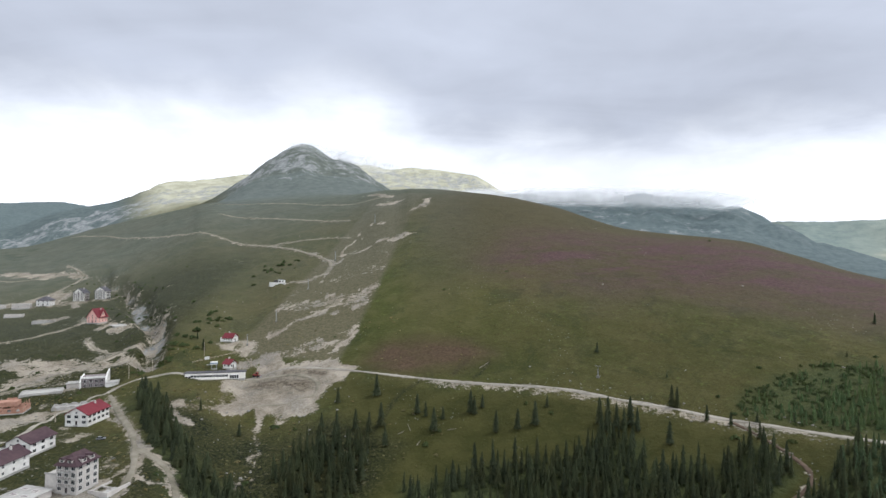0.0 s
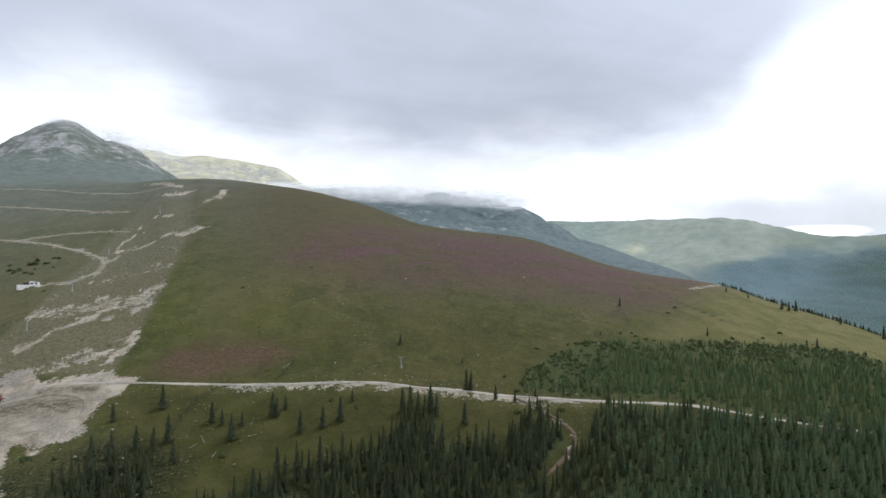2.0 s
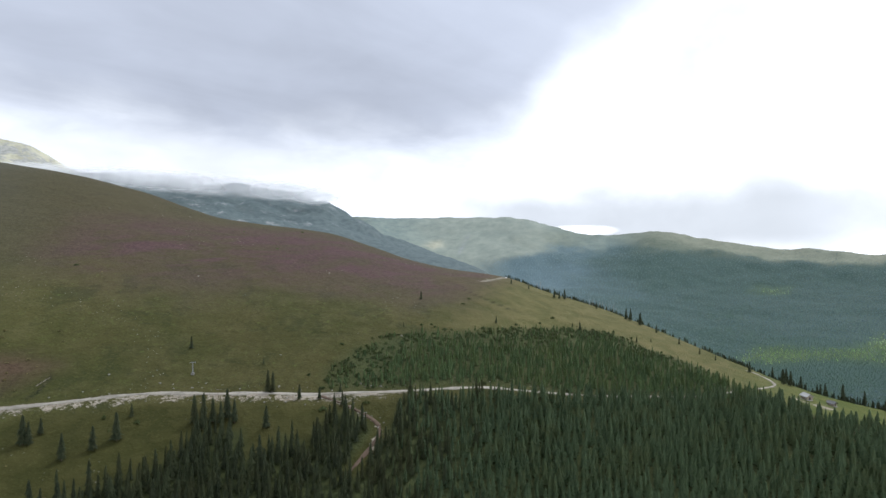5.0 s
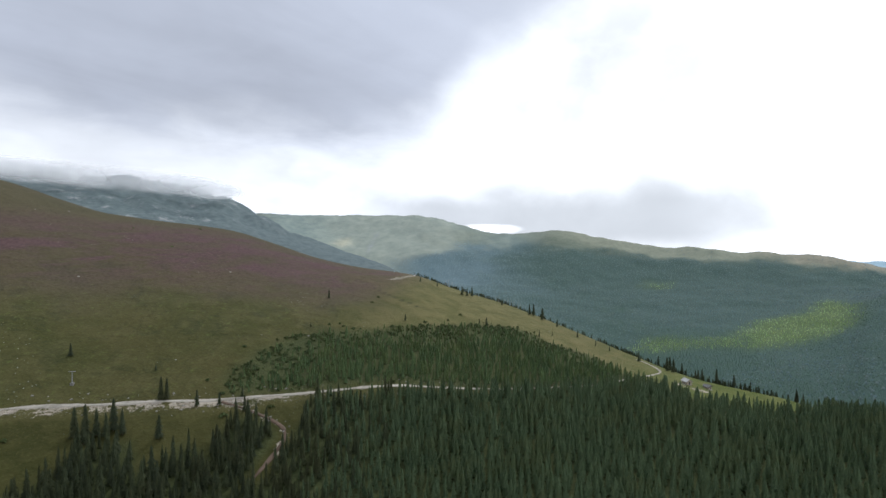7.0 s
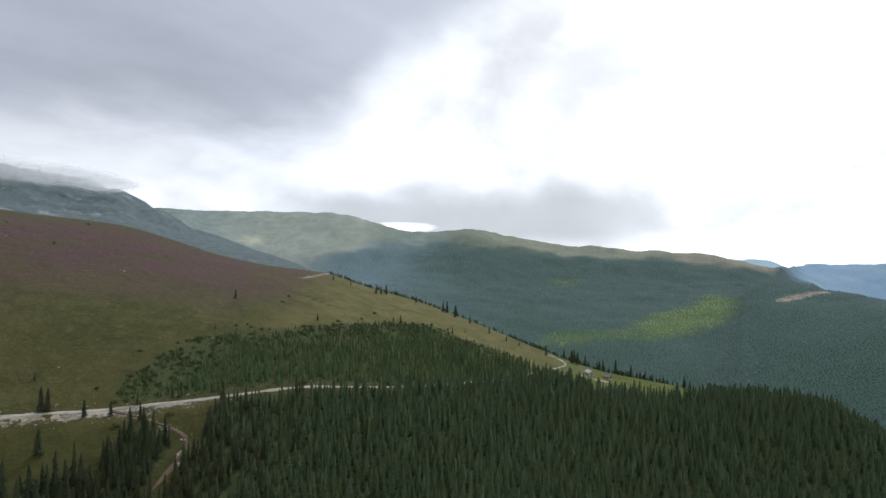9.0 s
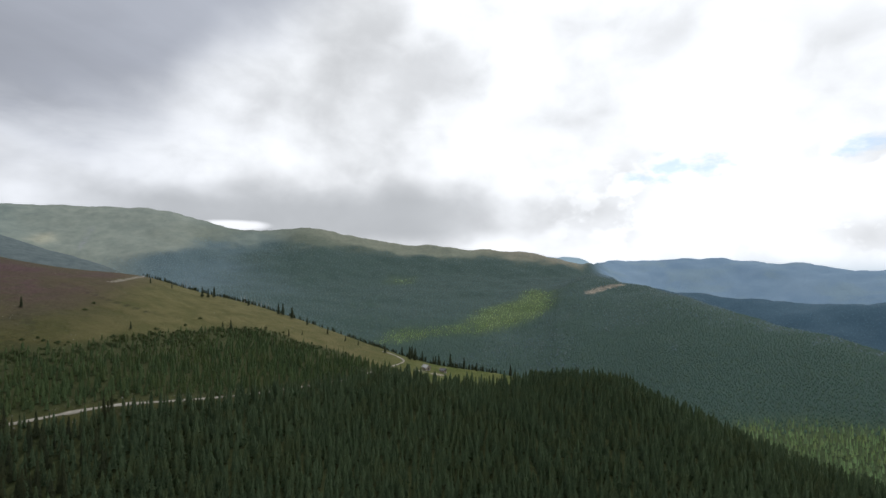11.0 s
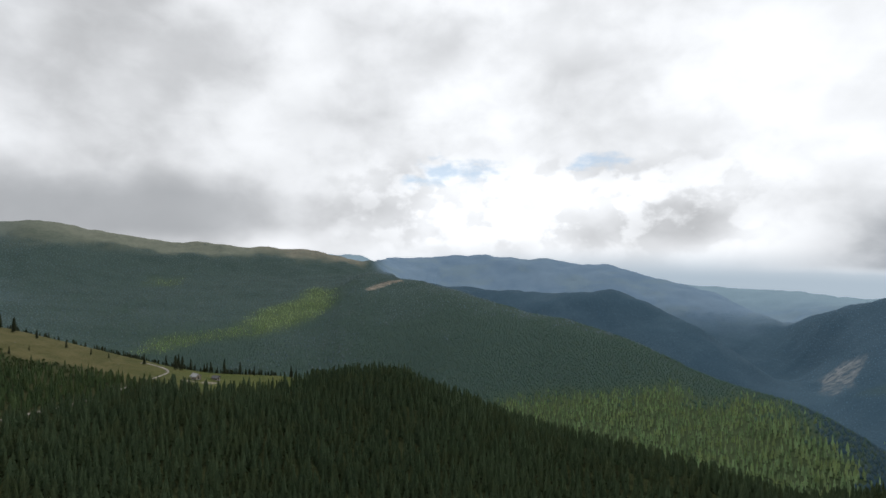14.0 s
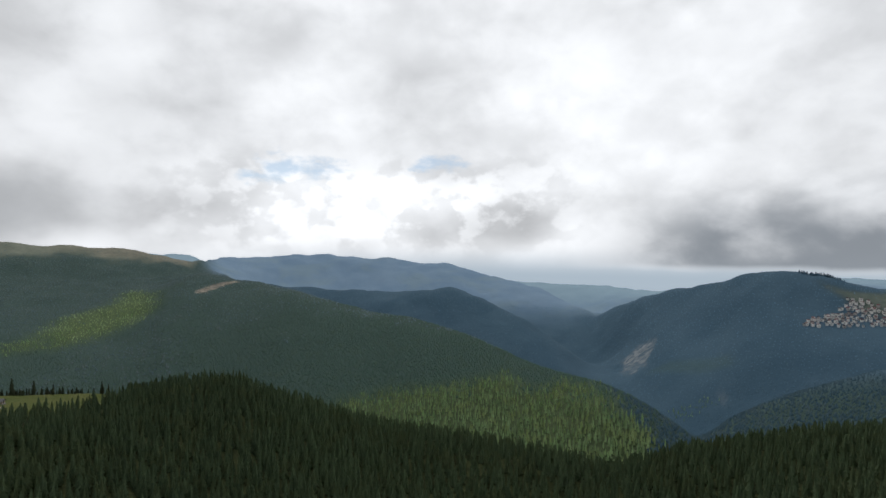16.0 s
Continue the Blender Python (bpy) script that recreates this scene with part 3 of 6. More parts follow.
def value_noise(x, y, seed=0):
    ix, iy = np.floor(x), np.floor(y)
    fx, fy = x - ix, y - iy
    fx, fy = fx ** 3 * (fx * (fx * 6 - 15) + 10), fy ** 3 * (fy * (fy * 6 - 15) + 10)
    a, b = lattice(ix, iy, seed), lattice(ix + 1, iy, seed)
    c, d = lattice(ix, iy + 1, seed), lattice(ix + 1, iy + 1, seed)
    return ((a * (1 - fx) + b * fx) * (1 - fy) + (c * (1 - fx) + d * fx) * fy) * 2 - 1


def fbm(x, y, size, octaves=4, seed=0):
    total, amp = np.zeros_like(x), 1.0
    for o in range(octaves):
        c, s = math.cos(0.7 * o + 0.3), math.sin(0.7 * o + 0.3)
        k = 2 ** o / size
        total += amp * value_noise((x * c - y * s) * k + 17 * o, (x * s + y * c) * k, seed + o)
        amp *= 0.5
    return total


def bump01(v, lo, hi):
    u = np.clip((v - lo) / (hi - lo), 0, 1)
    return u * u * (3 - 2 * u)


LINES = [FOOT, TERRACE, NEAR_CREST + KNOLL_CREST, DIP, PEAK_AND_RIDGE + SPUR, HEAD, FAR_CREST_WEST + FAR_CREST_EAST, BEHIND, RIM]


def profile_at(b):
    """Distances and heights of the lines along the bearings b."""
    b = np.where(b < -60, b + 360, b)
    rs = [np.zeros_like(b)]
    zs = [np.full_like(b, EYE[2] - 150)]
    for rows in LINES:
        r, e = curve1(rows, 1, b), curve1(rows, 2, b)
        rs.append(r)
        zs.append(EYE[2] + r * np.tan(np.radians(e)))
    rs.append(np.full_like(b, 4950.0))
    zs.append(zs[-1] - 130)
    # the lower hill and its dip stand between the valley head and the far crest; elsewhere that slope is even
    hill = bump01(b, 92, 97) * (1 - bump01(b, 132, 139))
    q = np.clip(b, 93, 140)
    r0, r1, z0, z1 = rs[6], rs[7], zs[6], zs[7]
    for at, share, rows in ((7, 0.35, MID_CREST), (8, 0.65, MID_DIP)):
        r, e = curve1(rows, 1, q), curve1(rows, 2, q)
        rs.insert(at, (1 - hill) * (r0 + share * (r1 - r0)) + hill * r)
        zs.insert(at, (1 - hill) * (z0 + share * (z1 - z0)) + hill * (EYE[2] + r * np.tan(np.radians(e))))
    return np.stack(rs, -1), np.stack(zs, -1)


def to_line(x, y, line):
    """Distance from points to a polyline."""
    best = np.full(np.shape(x), 1e9)
    for (x0, y0), (x1, y1) in zip(line[:-1], line[1:]):
        dx, dy = x1 - x0, y1 - y0
        u = np.clip(((x - x0) * dx + (y - y0) * dy) / (dx * dx + dy * dy), 0, 1)
        best = np.minimum(best, np.hypot(x - x0 - u * dx, y - y0 - u * dy))
    return best


def inside(x, y, poly):
    """Whether points lie in a polygon."""
    hit = np.zeros(np.shape(x), bool)
    for (x0, y0), (x1, y1) in zip(poly, poly[1:] + poly[:1]):
        if y0 != y1:
            hit ^= ((y0 > y) != (y1 > y)) & (x < (x1 - x0) * (y - y0) / (y1 - y0) + x0)
    return hit


def height(x, y):
    """The ground's height at plan points."""
    x, y = np.asarray(x, float), np.asarray(y, float)
    shape = x.shape
    x, y = x.ravel(), y.ravel()
    b, r = np.degrees(np.arctan2(x, y)), np.hypot(x, y)
    R, Z = profile_at(b)
    m = slopes(R, Z)
    i = np.clip((R <= r[:, None]).sum(1) - 1, 0, R.shape[1] - 2)
    k = np.arange(len(r))
    h = R[k, i + 1] - R[k, i]
    z = hermite(np.clip((r - R[k, i]) / h, 0, 1), h, Z[k, i], Z[k, i + 1], m[k, i], m[k, i + 1])
    bb = np.where(b < -60, b + 360, b)
    z += fbm(x, y, 95.0, 4, 3) * (np.clip(r * 0.0016, 0.25, 2.0) + 5.0 * bump01(r, 1000, 2400))
    crag = bump01(bb, -26, -20) * (1 - bump01(bb, -7, -3)) * bump01(r, 1150, 1400) * (1 - bump01(r, 1650, 1900))
    crag = np.maximum(crag, 0.8 * bump01(bb, 6, 10) * (1 - bump01(bb, 33, 40)) * bump01(r, 1250, 1500) * (1 - bump01(r, 1850, 2100)))
    z += crag * (np.abs(fbm(x, y, 130.0, 4, 11)) - 0.45) * np.where(bb < 0, 11, 22)
    works = bump01(-195 - x, 0, 30) * bump01(y, 200, 230) * (1 - bump01(r, 540, 640))
    z += works * (np.abs(fbm(x, y, 26.0, 4, 17)) - 0.3) * 2.4
    if GULLY:
        d = to_line(x, y, GULLY)
        z -= 12.0 * np.exp(-(d / (9.5 + 4 * fbm(x, y, 24.0, 3, 19))) ** 4)
    for px, py, rad, level in PADS:
        w = 1 - bump01(np.hypot(x - px, y - py), rad, rad * 1.8)
        z = z * (1 - w) + level * w
    return z.reshape(shape)


GULLY, PADS = [], []

GULLY = [(-431, 672), (-390, 637), (-354, 601), (-317, 558), (-288, 523), (-268, 500), (-250, 471), (-239, 448), (-226, 421), (-213, 396)]

# ---- plan of the covers ----
ROAD = [(-215, 263), (-220, 309), (-223, 352), (-213, 366), (-200, 370), (-182, 368), (-161, 364), (-135, 374), (-120, 379), (-104, 380),
        (-87, 375), (-62, 365), (-30, 353), (7, 342), (41, 335), (68, 329), (93, 317), (107, 308), (127, 297), (156, 281), (188, 267),
        (220, 252), (246, 239), (272, 223), (303, 207), (345, 183), (373, 168), (403, 153), (429, 143), (455, 141), (472, 148), (484, 158), (490, 168), (489, 174)]
FOREST_TRACK = [(152, 281), (159, 269), (165, 256), (168, 247), (165, 240), (156, 235), (147, 231), (137, 227)]
HIGH_TRACKS = [
    [(-168, 546), (-138, 541), (-121, 553), (-118, 580), (-144, 614), (-214, 669), (-277, 700), (-423, 780), (-640, 930)],
    [(-420, 960), (-249, 894), (-81, 780)],
    [(-346, 830), (-235, 786), (-125, 723)],
    [(-214, 669), (-155, 672), (-113, 649)],
    [(-400, 425), (-371, 452), (-355, 469), (-340, 505)],
    [(-520, 500), (-451, 549), (-440, 600), (-431, 658), (-496, 712)],
    ]
TRACKS = HIGH_TRACKS + [
    [(-300, 320), (-279, 342), (-273, 362), (-272, 399), (-264, 433), (-237, 442)],
    [(-215, 351), (-186, 312), (-164, 287), (-148, 262), (-136, 240), (-131, 219), (-133, 195)],
    [(-147, 262), (-135, 255), (-123, 245), (-110, 228), (-104, 205)],
    [(-134, 372), (-124, 372), (-111, 370), (-96, 367), (-85, 360), (-79, 351), (-83, 340), (-99, 333), (-112, 331)],
    [(-560, 655), (-522, 651), (-483, 673), (-439, 668)],
    [(-310, 470), (-287, 447), (-255, 430), (-241, 444)],
    [(405, 402), (431, 408), (452, 418), (466, 425)],
    [(-425, 556), (-400, 566), (-385, 570), (-360, 574), (-345, 586), (-352, 600)],
]
BUILDINGS = [(-198, 303, 10), (-196, 259, 9), (-193, 233, 9), (-150, 224, 8), (-251, 314, 10), (-222, 326, 8), (-258, 349, 9), (-236, 369, 10),
             (-327, 511, 9), (-302, 503, 8), (-387, 577, 8), (-366, 580, 8), (-416, 565, 8), (-160, 365, 9), (-146, 370, 9), (-153, 367, 9), (-157, 388, 6), (-172, 437, 8),
             (-163, 547, 6), (440, 117, 5), (-90, 338, 10), (-108, 337, 11), (-126, 338, 9)]
PADS = [(px, py, rad, float(height(np.array([px]), np.array([py]))[0])) for px, py, rad in BUILDINGS]

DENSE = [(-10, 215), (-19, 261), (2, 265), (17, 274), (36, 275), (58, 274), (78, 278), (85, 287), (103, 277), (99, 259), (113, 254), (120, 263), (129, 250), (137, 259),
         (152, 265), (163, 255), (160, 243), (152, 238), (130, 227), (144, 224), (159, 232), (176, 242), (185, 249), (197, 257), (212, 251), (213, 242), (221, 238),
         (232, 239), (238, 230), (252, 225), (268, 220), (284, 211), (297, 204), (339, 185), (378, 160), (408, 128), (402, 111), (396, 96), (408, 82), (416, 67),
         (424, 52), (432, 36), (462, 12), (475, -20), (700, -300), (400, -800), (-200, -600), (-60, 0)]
PLANTATION = [(158, 285), (165, 301), (196, 314), (230, 326), (261, 319), (289, 308), (329, 297), (386, 284), (419, 273), (436, 252), (430, 231), (442, 215), (446, 193), (436, 175),
              (420, 160), (414, 144), (405, 128), (380, 150), (345, 183), (303, 203), (272, 227), (246, 243), (190, 271)]
GULLY_WOOD = [(-193, 340), (-186, 342), (-165, 321), (-145, 294), (-122, 268), (-100, 247), (-84, 240), (-84, 214), (-107, 216), (-124, 241), (-143, 268), (-168, 301)]
HEATHER = [
    [(-52, 375), (-42, 395), (-18, 399), (20, 387), (35, 371), (10, 357), (-30, 356)],
    [(40, 500), (80, 560), (190, 590), (300, 560), (380, 500), (470, 440), (434, 410), (326, 375), (253, 395), (174, 445), (83, 470)],
]
YARD = [(-149, 305), (-151, 320), (-153, 334), (-152, 343), (-150, 352), (-139, 365), (-129, 373), (-123, 377), (-132, 388), (-141, 405), (-139, 411), (-125, 402), (-106, 389),
        (-76, 377), (-58, 369), (-52, 363), (-62, 359), (-72, 342), (-80, 323), (-86, 315), (-93, 320), (-98, 311), (-97, 291), (-94, 270), (-96, 244), (-101, 243), (-98, 270),
        (-100, 288), (-104, 308), (-109, 319), (-121, 321), (-129, 318), (-137, 321), (-142, 316), (-143, 305)]
SCRAPES = [(-285, 378, 20), (-262, 405, 10), (-250, 360, 10), (-430, 590, 20), (-340, 520, 10), (-240, 447, 12), (-75, 660, 6), (-66, 500, 6),
           (-112, 470, 7), (-88, 398, 6), (-140, 400, 12), (-150, 430, 8), (438, 113, 6)]
# scars of bare earth: width, line
PISTE_SCARS = [(6, [(-43, 600), (-59, 597), (-85, 599), (-111, 592)]), (7, [(-40, 602), (-52, 596)]), (7, [(-92, 749), (-66, 733)]), (8, [(-25, 717), (-31, 676)]),
         (3, [(-66, 470), (-70, 458)]), (3, [(-94, 463), (-81, 466)]), (5, [(-135, 442), (-114, 455), (-109, 465)]), (6, [(-98, 410), (-86, 410), (-75, 413), (-72, 425)]),
         (3.5, [(-75, 392), (-72, 411)]), (2.5, [(-130, 508), (-96, 501), (-64, 491)]), (3, [(-112, 582), (-117, 558), (-126, 535)]),
         ]
UPPER_SCARS = [(6, [(-171, 428), (-157, 438)]), (8, [(-118, 860), (-78, 777)]), (2.5, [(-91, 680), (-98, 647), (-108, 590)]), (9, [(-330, 404), (-313, 415), (-286, 419)]),
         (6, [(-295, 380), (-277, 388)]), (5, [(-289, 354), (-281, 372)]), (5, [(-269, 420), (-262, 442), (-242, 443)]), (7, [(-234, 408), (-226, 417)]),
         ]
SCARS = PISTE_SCARS + UPPER_SCARS + [(10, [(-564, 686), (-493, 677), (-439, 660)]), (7, [(-463, 564), (-445, 587)]), (5, [(-393, 519), (-366, 519)]), (5, [(-313, 512), (-288, 493)]),
         (6, [(-244, 299), (-228, 316), (-222, 326)]), (4, [(-155, 328), (-148, 306)]), (3, [(-206, 338), (-186, 312), (-164, 287), (-140, 250), (-133, 222)]), (3, [(-147, 265), (-124, 238), (-113, 222)]),
         (9, [(-168, 215), (-150, 219), (-138, 228)]), (10, [(-242, 296), (-226, 306)]), (9, [(-317, 398), (-264, 412)]), (8, [(-253, 420), (-231, 415)]), (7, [(-410, 574), (-380, 562)]), (5, [(-313, 500), (-296, 492)])]
VALLEY_STREAKS = [(9, [(2839, -1544), (2733, -1476), (2636, -1451)]), (9, [(1891, 1980), (1817, 1929), (1702, 1842)]), (8, [(795, 1259), (798, 1217), (814, 1196)]), (5, [(784, -1088), (829, -1121)])]
# outline of a sun patch painted in the valley head
SUNNY_MEADOW = [(1640, 2022), (1730, 2069), (1761, 2043), (1737, 1987), (1659, 1964)]
RIVULETS = [[(-10, 349), (-17, 341), (-24, 335), (-30, 323), (-33, 312), (-37, 303), (-37, 290), (-33, 279)], [(8, 350), (11, 357), (19, 368)], [(20, 345), (26, 351), (32, 363)],
            [(364, 410), (361, 380), (360, 355), (363, 325), (376, 309)]]
CUTS = [(7, [(-125, 363), (-114, 362), (-102, 358), (-91, 355)]), (4, [(-108, 374), (-92, 372), (-80, 366)]), (6, [(-138, 345), (-152, 342)]), (4, [(-146, 310), (-149, 335)])]
# sun patch whose light is put into tree and ground colour
SUNLIT_SLOPE = [(935, -249), (947, -273), (918, -349), (879, -410), (853, -477), (848, -547), (785, -553), (764, -574), (765, -628), (696, -628), (637, -610),
            (589, -597), (536, -602), (520, -560), (560, -500), (640, -430), (760, -320), (860, -240)]
THICKETS = [[(-82, 263), (-70, 290), (-56, 294), (-39, 292), (-35, 268), (-41, 247), (-71, 244)]]
# three more patches of painted sunlight
SUNLIT_STAND = [(1421, 237), (1512, 287), (1644, 253), (1707, 161), (1900, 125), (1749, 55), (1596, 50), (1536, 95), (1472, 163)]
SUNLIT_STRIP = [(1288, 466), (1381, 469), (1415, 421), (1412, 373), (1463, 316), (1512, 287), (1421, 237), (1385, 344), (1298, 413)]
SUNLIT_PATCH = [(2013, 708), (2100, 704), (2120, 609), (2001, 585)]
QUARRY = [(1144, -1148), (1274, -1266), (1291, -1344), (1208, -1329), (1122, -1212), (1098, -1165)]
QUARRY_MEADOW = [(1070, -1156), (1029, -1206), (873, -1221), (834, -1187), (963, -1149)]
VALLEY_STAND = [(886, -1022), (836, -1017), (784, -1088), (829, -1121)]


def crest_distance(b):
    return curve1(LINES[2], 1, np.where(b < -60, b + 360, b))


def soft(x, y, poly, width):
    """1 inside a polygon, fading out over some metres."""
    d = to_line(x, y, poly + poly[:1])
    return bump01(np.where(inside(x, y, poly), d, -d), -width, width)


def covers(x, y, z):
    """Weights of the ground's covers at plan points."""
    b, r = np.degrees(np.arctan2(x, y)), np.hypot(x, y)
    b = np.where(b < -60, b + 360, b)
    w = {}
    rc = crest_distance(b)
    behind = bump01(r, rc + 10, rc + 30)
    heather = np.zeros_like(x)
    for poly in HEATHER:
        heather = np.maximum(heather, soft(x, y, poly, 14 if poly is HEATHER[0] else 45))
    w["heather"] = heather
    w["brown"] = 0.75 * bump01(r + 60 * fbm(x, y, 90.0, 3, 44), 420, 580) * bump01(b, -7, 2) * (1 - bump01(b, 38, 50)) * (1 - behind)
    w["russet"] = 1 - bump01(r, 425, 450)
    x_, y_ = x, y
    x, y = x + 9 * fbm(x, y, 22.0, 4, 61), y + 9 * fbm(x, y, 22.0, 4, 62)
    bare = soft(x, y, YARD, 5) * (1 - 0.55 * bump01(-129 - x, 0, 10) * bump01(352 - y, 0, 8)) * (1 - 0.3 * bump01(306 - y, 0, 10) * (x > -112))
    for cx, cy, rad in SCRAPES:
        bare = np.maximum(bare, 0.95 * np.exp(-(((x - cx) / (rad * 1.25)) ** 2 + ((y - cy) / (rad * 1.1)) ** 2)))
    for width, line in SCARS:
        bare = np.maximum(bare, 0.92 * np.exp(-(to_line(x, y, line) / width) ** 2))
    x, y = x_, y_
    edge_ = to_line(x, y, ROAD)
    below = r < np.interp(b, [math.degrees(math.atan2(*q)) for q in ROAD[6:]], [math.hypot(*q) for q in ROAD[6:]])
    # painted darkening below the road, weaker on the near slope above it
    w["damp"] = np.maximum(below * bump01(edge_, 4, 14), 0.45 * (1 - bump01(r, 370, 460))) * bump01(b, -14, -8) * (1 - bump01(b, 60, 70))
    bank_ = bump01(b, -8, 2) * (1 - bump01(b, 33, 40)) * below
    bare = np.maximum(bare, 0.26 * bump01(4 - edge_, 0, 3) + 0.52 * bank_ * bump01(11 - edge_, 0, 6))
    for line in TRACKS:
        bare = np.maximum(bare, 0.72 * np.exp(-(to_line(x, y, line) / 5.0) ** 2))
    bare = np.maximum(bare, 0.62 * np.exp(-(to_line(x, y, FOREST_TRACK[:6]) / 3.0) ** 2))
    bare = np.maximum(bare, np.maximum(0.46 * np.exp(-(to_line(x, y, GULLY) / 13) ** 4), 0.85 * np.exp(-(to_line(x, y, [(-272, 497), (-256, 490), (-250, 476)]) / 9) ** 2)))
    piste = soft(x, y, [(-25, 760), (-100, 780), (-150, 500), (-170, 425), (-74, 375), (-52, 560)], 4)
    bare = np.maximum(bare, (0.10 + 0.50 * bump01(fbm(x * 0.55 + y * 0.2, y * 1.3, 38.0, 4, 66), 0.05, 0.45) * (1 - 0.75 * bump01(r, 500, 580))) * piste)
    w["worn"] = np.clip(0.66 * piste + 0.3 * soft(x, y, [(-60, 800), (-700, 1000), (-500, 500), (-170, 420), (-74, 380), (-50, 560)], 5), 0, 1)
    town = bump01(-205 - x, 0, 40) * bump01(y, 200, 240) * (1 - bump01(r, 620, 760))
    bare = np.maximum(bare, (0.02 + 0.42 * fbm(x, y, 45.0, 3, 91)) * town)
    bare = np.maximum(bare, 0.9 * np.exp(-(to_line(x, y, [(1640, -60), (1700, -100), (1725, -155)]) / 22) ** 2))
    plots = soft(x, y, [(-235, 330), (-200, 300), (-150, 262), (-118, 232), (-110, 190), (-260, 190)], 14)
    bare = np.maximum(bare, (0.10 + 0.55 * fbm(x, y, 13.0, 4, 92)) * plots)
    w["bare"] = bare
    w["cut"] = np.clip(sum(np.exp(-(to_line(x, y, line) / width) ** 2) for width, line in CUTS), 0, 1)
    # north and hill weight the haze tones of turf and forest floor
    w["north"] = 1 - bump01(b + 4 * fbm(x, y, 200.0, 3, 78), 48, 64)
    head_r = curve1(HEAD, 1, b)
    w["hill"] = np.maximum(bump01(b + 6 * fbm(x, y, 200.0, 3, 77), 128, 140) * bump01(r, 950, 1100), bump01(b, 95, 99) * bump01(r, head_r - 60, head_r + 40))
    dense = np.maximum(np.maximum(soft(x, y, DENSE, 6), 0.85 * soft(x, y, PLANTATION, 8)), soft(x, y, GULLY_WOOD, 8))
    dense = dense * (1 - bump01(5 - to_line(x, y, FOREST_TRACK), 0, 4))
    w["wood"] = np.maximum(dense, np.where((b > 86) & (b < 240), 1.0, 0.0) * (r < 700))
    w["rank"] = np.clip(np.maximum(0.8 * town, 0.6 * plots) + (0.9 + 0.3 * fbm(x, y, 20.0, 3, 93)) * soft(x, y, [(-175, 335), (-146, 318), (-100, 305), (-60, 315), (-20, 290), (-60, 200), (-115, 205)], 10), 0, 1)
    for line in RIVULETS:
        w["rank"] = np.maximum(w["rank"], 0.95 * np.exp(-(to_line(x, y, line) / 1.3) ** 2))
    w["tawny"] = bump01(b, 36, 52) * (1 - bump01(b, 66, 78)) * (1 - behind) * bump01(r, 330, 420)
    w["lush"] = bump01(b, 62, 72) * (1 - bump01(b, 84, 92)) * (1 - behind) * 0.9 + 0.24 * np.exp(-(((x + 20) / 70) ** 2 + ((y - 480) / 130) ** 2))
    line = np.interp(b, [40, 46, 52, 62, 73, 85, 92, 100, 240], [20, 50, 128, 126, 96, 72, 55, 600, 600])
    tree_side = bump01(line + 26 * fbm(x, y, 150.0, 4, 21) - z, -22, 26)
    beyond = bump01(r, rc + 20, rc + 60) * bump01(b, 43, 49) * (1 - bump01(b, 238, 242))
    w["spruce"] = beyond * tree_side
    south = soft(x, y, [(833, -1525), (771, -1536), (716, -1597), (620, -1620), (640, -1500), (700, -1480), (745, -1495)], 16)
    w["spruce"] = w["spruce"] * (1 - 0.85 * south)
    crest_r = np.interp(b, [q[0] for q in FAR_CREST_WEST + FAR_CREST_EAST], [q[1] for q in FAR_CREST_WEST + FAR_CREST_EAST])
    rim = bump01(b, 58, 66) * (1 - bump01(b, 90.5, 93)) * bump01(r + 60 * fbm(x, y, 120.0, 3, 97) - 70 * bump01(b, 72, 82), crest_r - 230, crest_r - 110)
    w["spruce"] = w["spruce"] * (1 - 0.92 * rim)
    w["tan"] = 0.5 * rim * bump01(b, 78, 87)
    # painted sun patches and their shaded gaps; the quarry meadow is a real clearing
    w["understorey"] = soft(x, y, SUNLIT_SLOPE, 30) * beyond
    w["glade"] = np.maximum(np.maximum(soft(x, y, SUNLIT_SLOPE, 50), 0.2 * soft(x, y, QUARRY_MEADOW, 12)), np.maximum(soft(x, y, SUNLIT_STAND, 45), np.maximum(0.7 * soft(x, y, SUNLIT_STRIP, 35), 0.5 * soft(x, y, SUNLIT_PATCH, 40)))) * beyond
    w["bare"] = np.maximum(w["bare"], 0.1 * south)
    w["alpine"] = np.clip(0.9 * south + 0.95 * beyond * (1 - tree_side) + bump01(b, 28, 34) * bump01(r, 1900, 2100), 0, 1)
    # sunlight put into the ridges behind the peak and the valley head
    w["straw"] = np.clip(0.26 * rim + 0.2 * bump01(b, 35, 42) * (1 - bump01(b, 50, 57)) * bump01(r, 1300, 1700) + bump01(r, 1950, 2200) * (1 - bump01(b, 6, 12)) * bump01(b, -32, -27), 0, 1)
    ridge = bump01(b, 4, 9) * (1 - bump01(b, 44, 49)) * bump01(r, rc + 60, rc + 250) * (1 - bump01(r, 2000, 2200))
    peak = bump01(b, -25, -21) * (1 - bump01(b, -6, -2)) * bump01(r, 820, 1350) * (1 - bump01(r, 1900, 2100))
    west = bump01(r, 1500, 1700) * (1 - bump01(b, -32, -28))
    # greys the upper slope with distance, as haze would
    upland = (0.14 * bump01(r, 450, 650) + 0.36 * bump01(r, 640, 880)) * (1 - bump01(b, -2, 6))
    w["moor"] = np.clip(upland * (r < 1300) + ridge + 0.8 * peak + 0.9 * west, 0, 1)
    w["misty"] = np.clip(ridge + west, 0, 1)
    rock = peak * 0.57 * bump01(r, 1120, 1300)
    rock = np.maximum(rock, 0.45 * ridge * (1 - bump01(b, 30, 36)))
